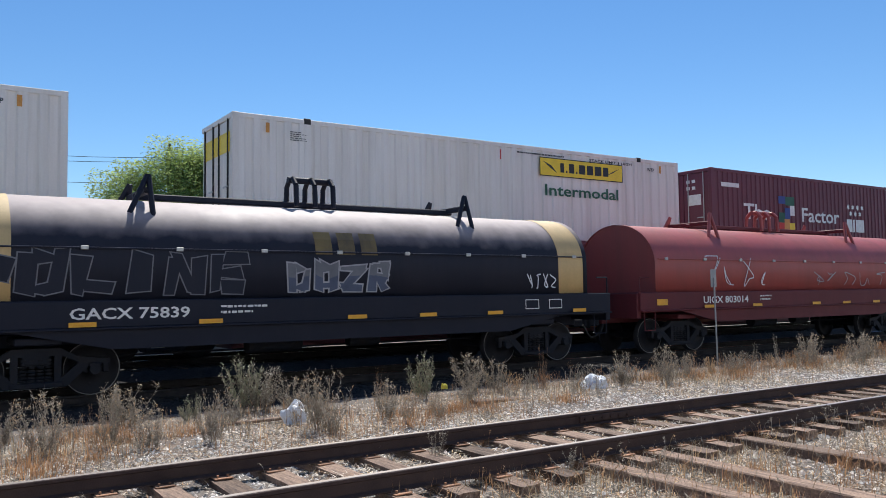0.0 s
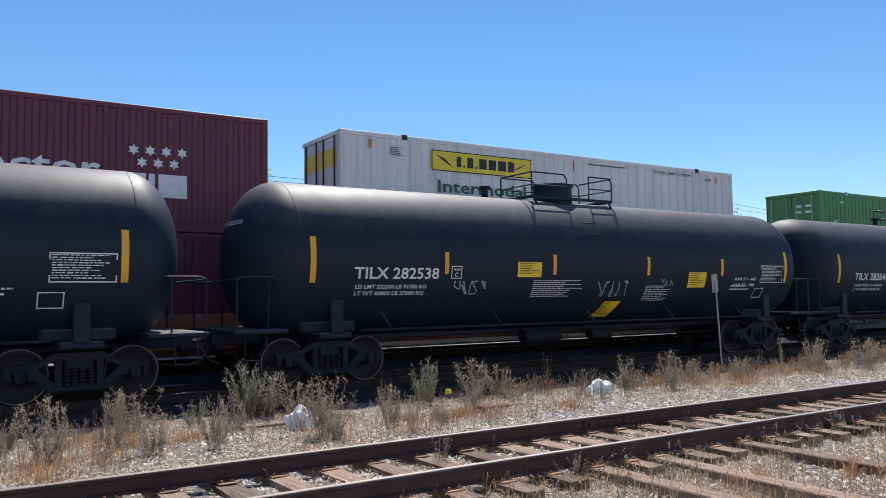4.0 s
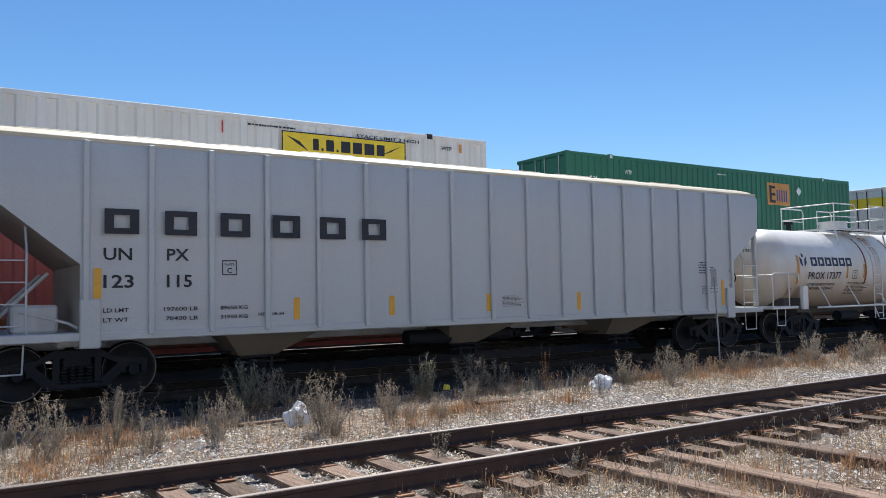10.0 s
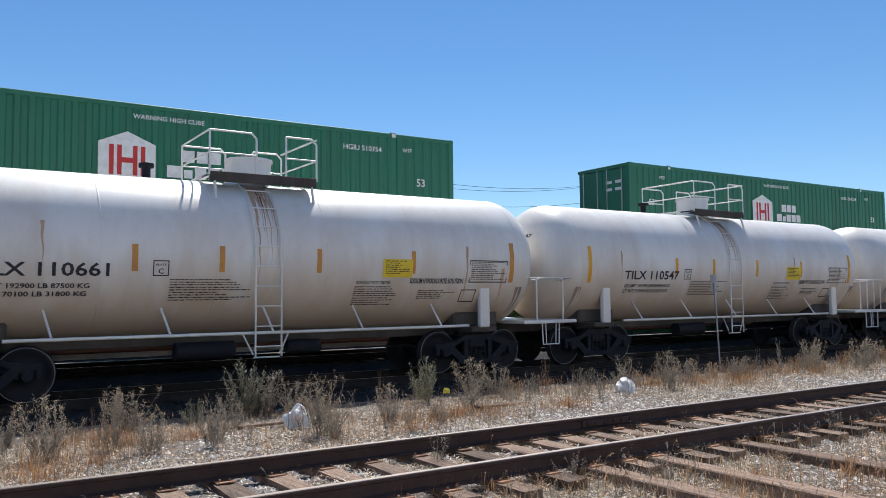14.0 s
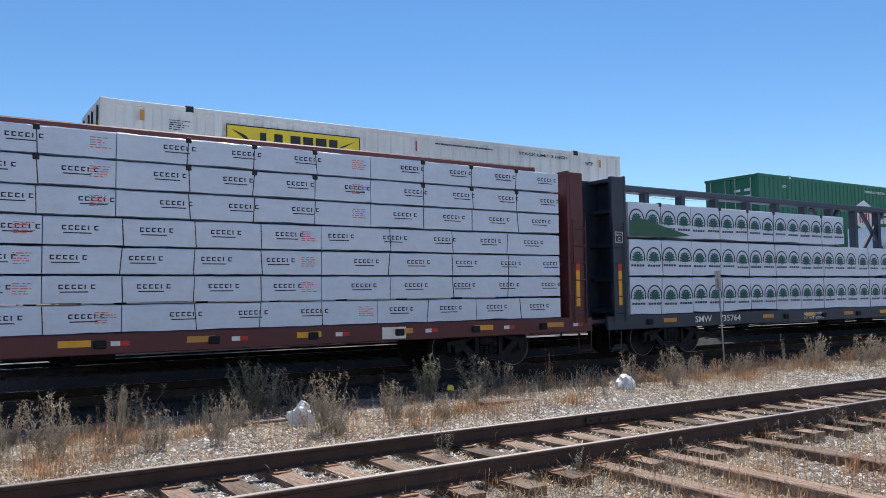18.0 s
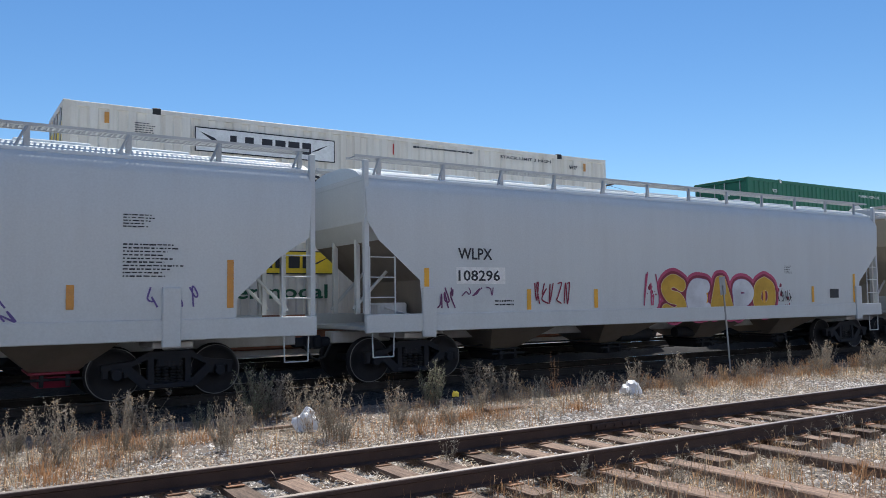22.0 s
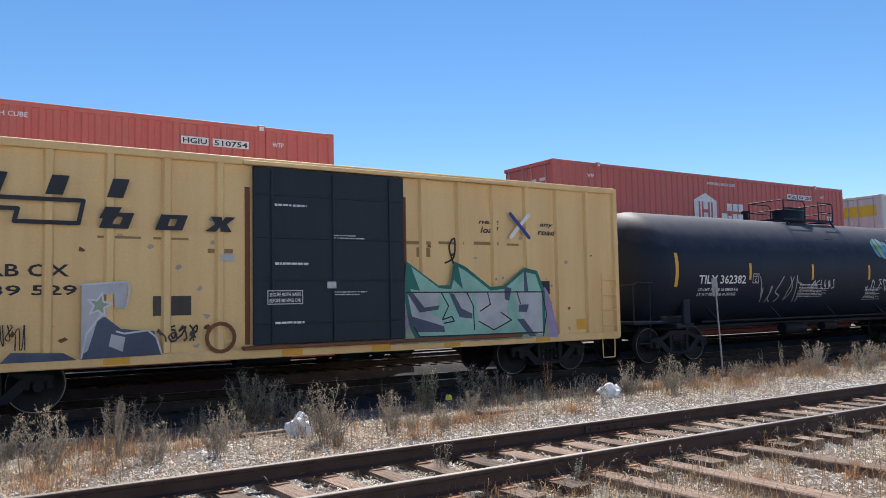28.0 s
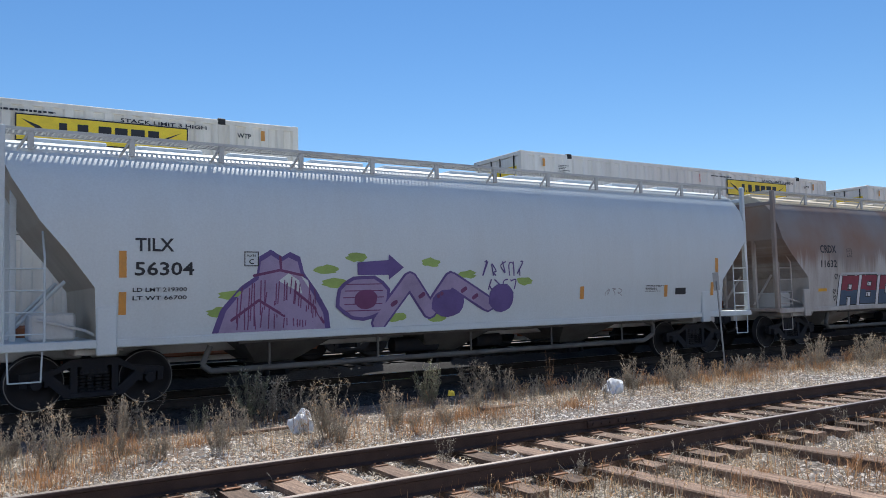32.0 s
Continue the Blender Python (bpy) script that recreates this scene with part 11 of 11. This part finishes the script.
tree("tree", "leafy green tree behind the far track", 8.9, 33.0, 8.1, 3.5, 1, "leaf_tree", 130000, 0.2, 0.12)
tree("tree", "leafy green tree behind the far track", 13.3, 34.5, 7.7, 2.8, 2, "leaf_tree", 100000, 0.2, 0.12)
tree("tree", "rounded green tree behind the far track", 16.3, 35.0, 6.2, 1.9, 3, "leaf_tree", 45000, 0.2, 0.12)
tree("tree", "small thin-leaved tree behind the far track", 23.4, 41.0, 8.3, 1.8, 4, "leaf_tree", 14000, 0.45, 0.13)
tree("tree", "distant tree beside a utility pole", 57.5, 44.0, 9.4, 3.0, 5, "leaf_far", 7000, 0.35, 0.3)
tree("tree", "distant tree beside a utility pole", 62.5, 47.0, 8.8, 2.8, 6, "leaf_far", 6000, 0.35, 0.3)
for i, (x, y, h, r) in enumerate(((6.0, 31.5, 3.2, 2.0), (9.5, 31.0, 3.6, 2.3), (13.2, 31.5, 3.8, 2.4), (16.8, 32.5, 3.4, 2.2), (20.5, 34.0, 2.4, 2.2), (27.0, 36.0, 2.2, 2.4), (34.0, 38.0, 2.4, 2.6), (42.0, 40.0, 2.6, 2.8))):
    tree("shrub", "dense dark green shrub behind the far track", x, y, h, r, 20 + i, "leaf_dark", 8000, 0.08, 0.2)
POLES = [(13.0, 51.0, 11.6), (31.3, 51.2, 11.7), (50.0, 51.5, 12.8), (67.5, 52.0, 12.2), (88.0, 52.0, 12.2), (-6.0, 51.0, 11.6)]
for x, y, h in POLES:
    p = thing("utility_pole", "dark wooden utility pole with a crossarm", "utility pole", "poles of the wire line", pose(x, y, -0.4))
    part("shaft", Mesh().cyl((0, 0, 0), (0, 0, h), 0.17, 0.11, n=10), M["pole"], p)
    part("crossarm", Mesh().box(-0.06, 0.06, -1.1, 1.1, h - 0.9, h - 0.76, 0.01), M["pole"], p)
    for yy in (-0.95, -0.4, 0.4, 0.95):
        part("insulator", Mesh().cyl((0, yy, h - 0.76), (0, yy, h - 0.6), 0.05, n=8), M["grey_metal"], p)
    part("equipment_box", Mesh().cyl((0.24, -0.2, h - 2.6), (0.24, -0.2, h - 1.8), 0.2, n=12), M["grey_metal"], p)
for k, (dz, yy) in enumerate(((-1.0, -0.95), (-1.0, 0.95), (-2.4, 0.0), (-3.5, 0.0))):
    w = Mesh()
    pl = sorted(POLES)
    for (x0, y0, h0), (x1, y1, h1) in zip(pl, pl[1:]):
        pts = []
        for i in range(9):
            t = i / 8
            pts.append((x0 + (x1 - x0) * t, y0 + (y1 - y0) * t + yy, h0 + (h1 - h0) * t + dz - 0.4 - 0.5 * (1 - (2 * t - 1) ** 2)))
        w.tube(pts, 0.018, 4)
    tagged(part("overhead_wire", w, M["dark_gap"]), "thin black overhead wire between the poles", "wire", "overhead wires")

# ---- movement: the two trains pass in opposite ways ----
CLOCK = [(0, 0.0085), (1, -0.0025), (3, -0.005), (5.5, 0.0), (9, 0.003), (10, -0.0036), (13, 0.001), (14.5, 0.0), (17.5, 0.004), (18, 0.007), (19, 0.013), (20, -0.013), (21, -0.009), (22, -0.004), (24.5, 0.004), (27.5, 0.0), (32, 0.0)]


def clock(t):
    return t + float(np.interp(t, [a for a, _ in CLOCK], [b for _, b in CLOCK]))


def motions():
    # the bag is blown along the verge, the post quivers in the wind of the trains
    spot = [(0, 10.62, 11.0, 0, 0), (6, 10.66, 11.0, 2, 8), (9.8, 10.60, 10.95, 0, 14), (10.5, 10.95, 10.75, 10, 45), (11, 11.08, 10.72, 0, 60), (18, 11.1, 10.9, 0, 62), (23, 11.1, 10.88, 4, 70), (25, 11.0, 10.95, 0, 50), (27.5, 10.92, 11.05, 20, 20), (30, 10.88, 10.98, 4, 15), (32, 10.82, 10.9, 0, 30)]
    walk(blown, [(t, pose(x, y, hump(x, y) + 0.06, a, 0, b)) for t, x, y, a, b in spot])
    lean = [(0, -1.0), (1, -2.2), (2, -4.6), (3, -4.4), (6, -4.2), (8, -4.4), (9, -2.4), (13, -3.6), (17.5, -3.6), (19, -2.8), (23, -4.6), (28, -3.9), (32, -4.3)]
    walk(sign, [(t, pose(16.35, 12.70, hump(16.35, 12.70), 0, a, 0)) for t, a in lean])
    for ob, s, y, z, v, sets in MOVERS:
        walk(ob, [(t, pose(s + v * clock(t), y, z)) for t, _ in CLOCK])
        for axle in sets:
            # wheels roll while they pass the open ground before the camera
            x0 = axle.location.x
            ta, tb = sorted((((-1 if v > 0 else 38) - s - x0) / v, ((26 if v > 0 else 0) - s - x0) / v))
            k0, k1 = max(0, int(ta * FPS)), min(32 * FPS, int(tb * FPS) + 1)
            if k1 - k0 < 2:
                continue
            p = axle.location.copy()
            rows = [(0.0, pose(*p))] if k0 > 0 else []
            for k in range(k0, k1 + 1):
                rows.append((k / FPS, pose(*p, 0, math.degrees(v * (k - k0) / FPS / 0.457), 0)))
            if k1 < 32 * FPS:
                rows.append((32.0, rows[-1][1]))
            walk(axle, rows)


motions()
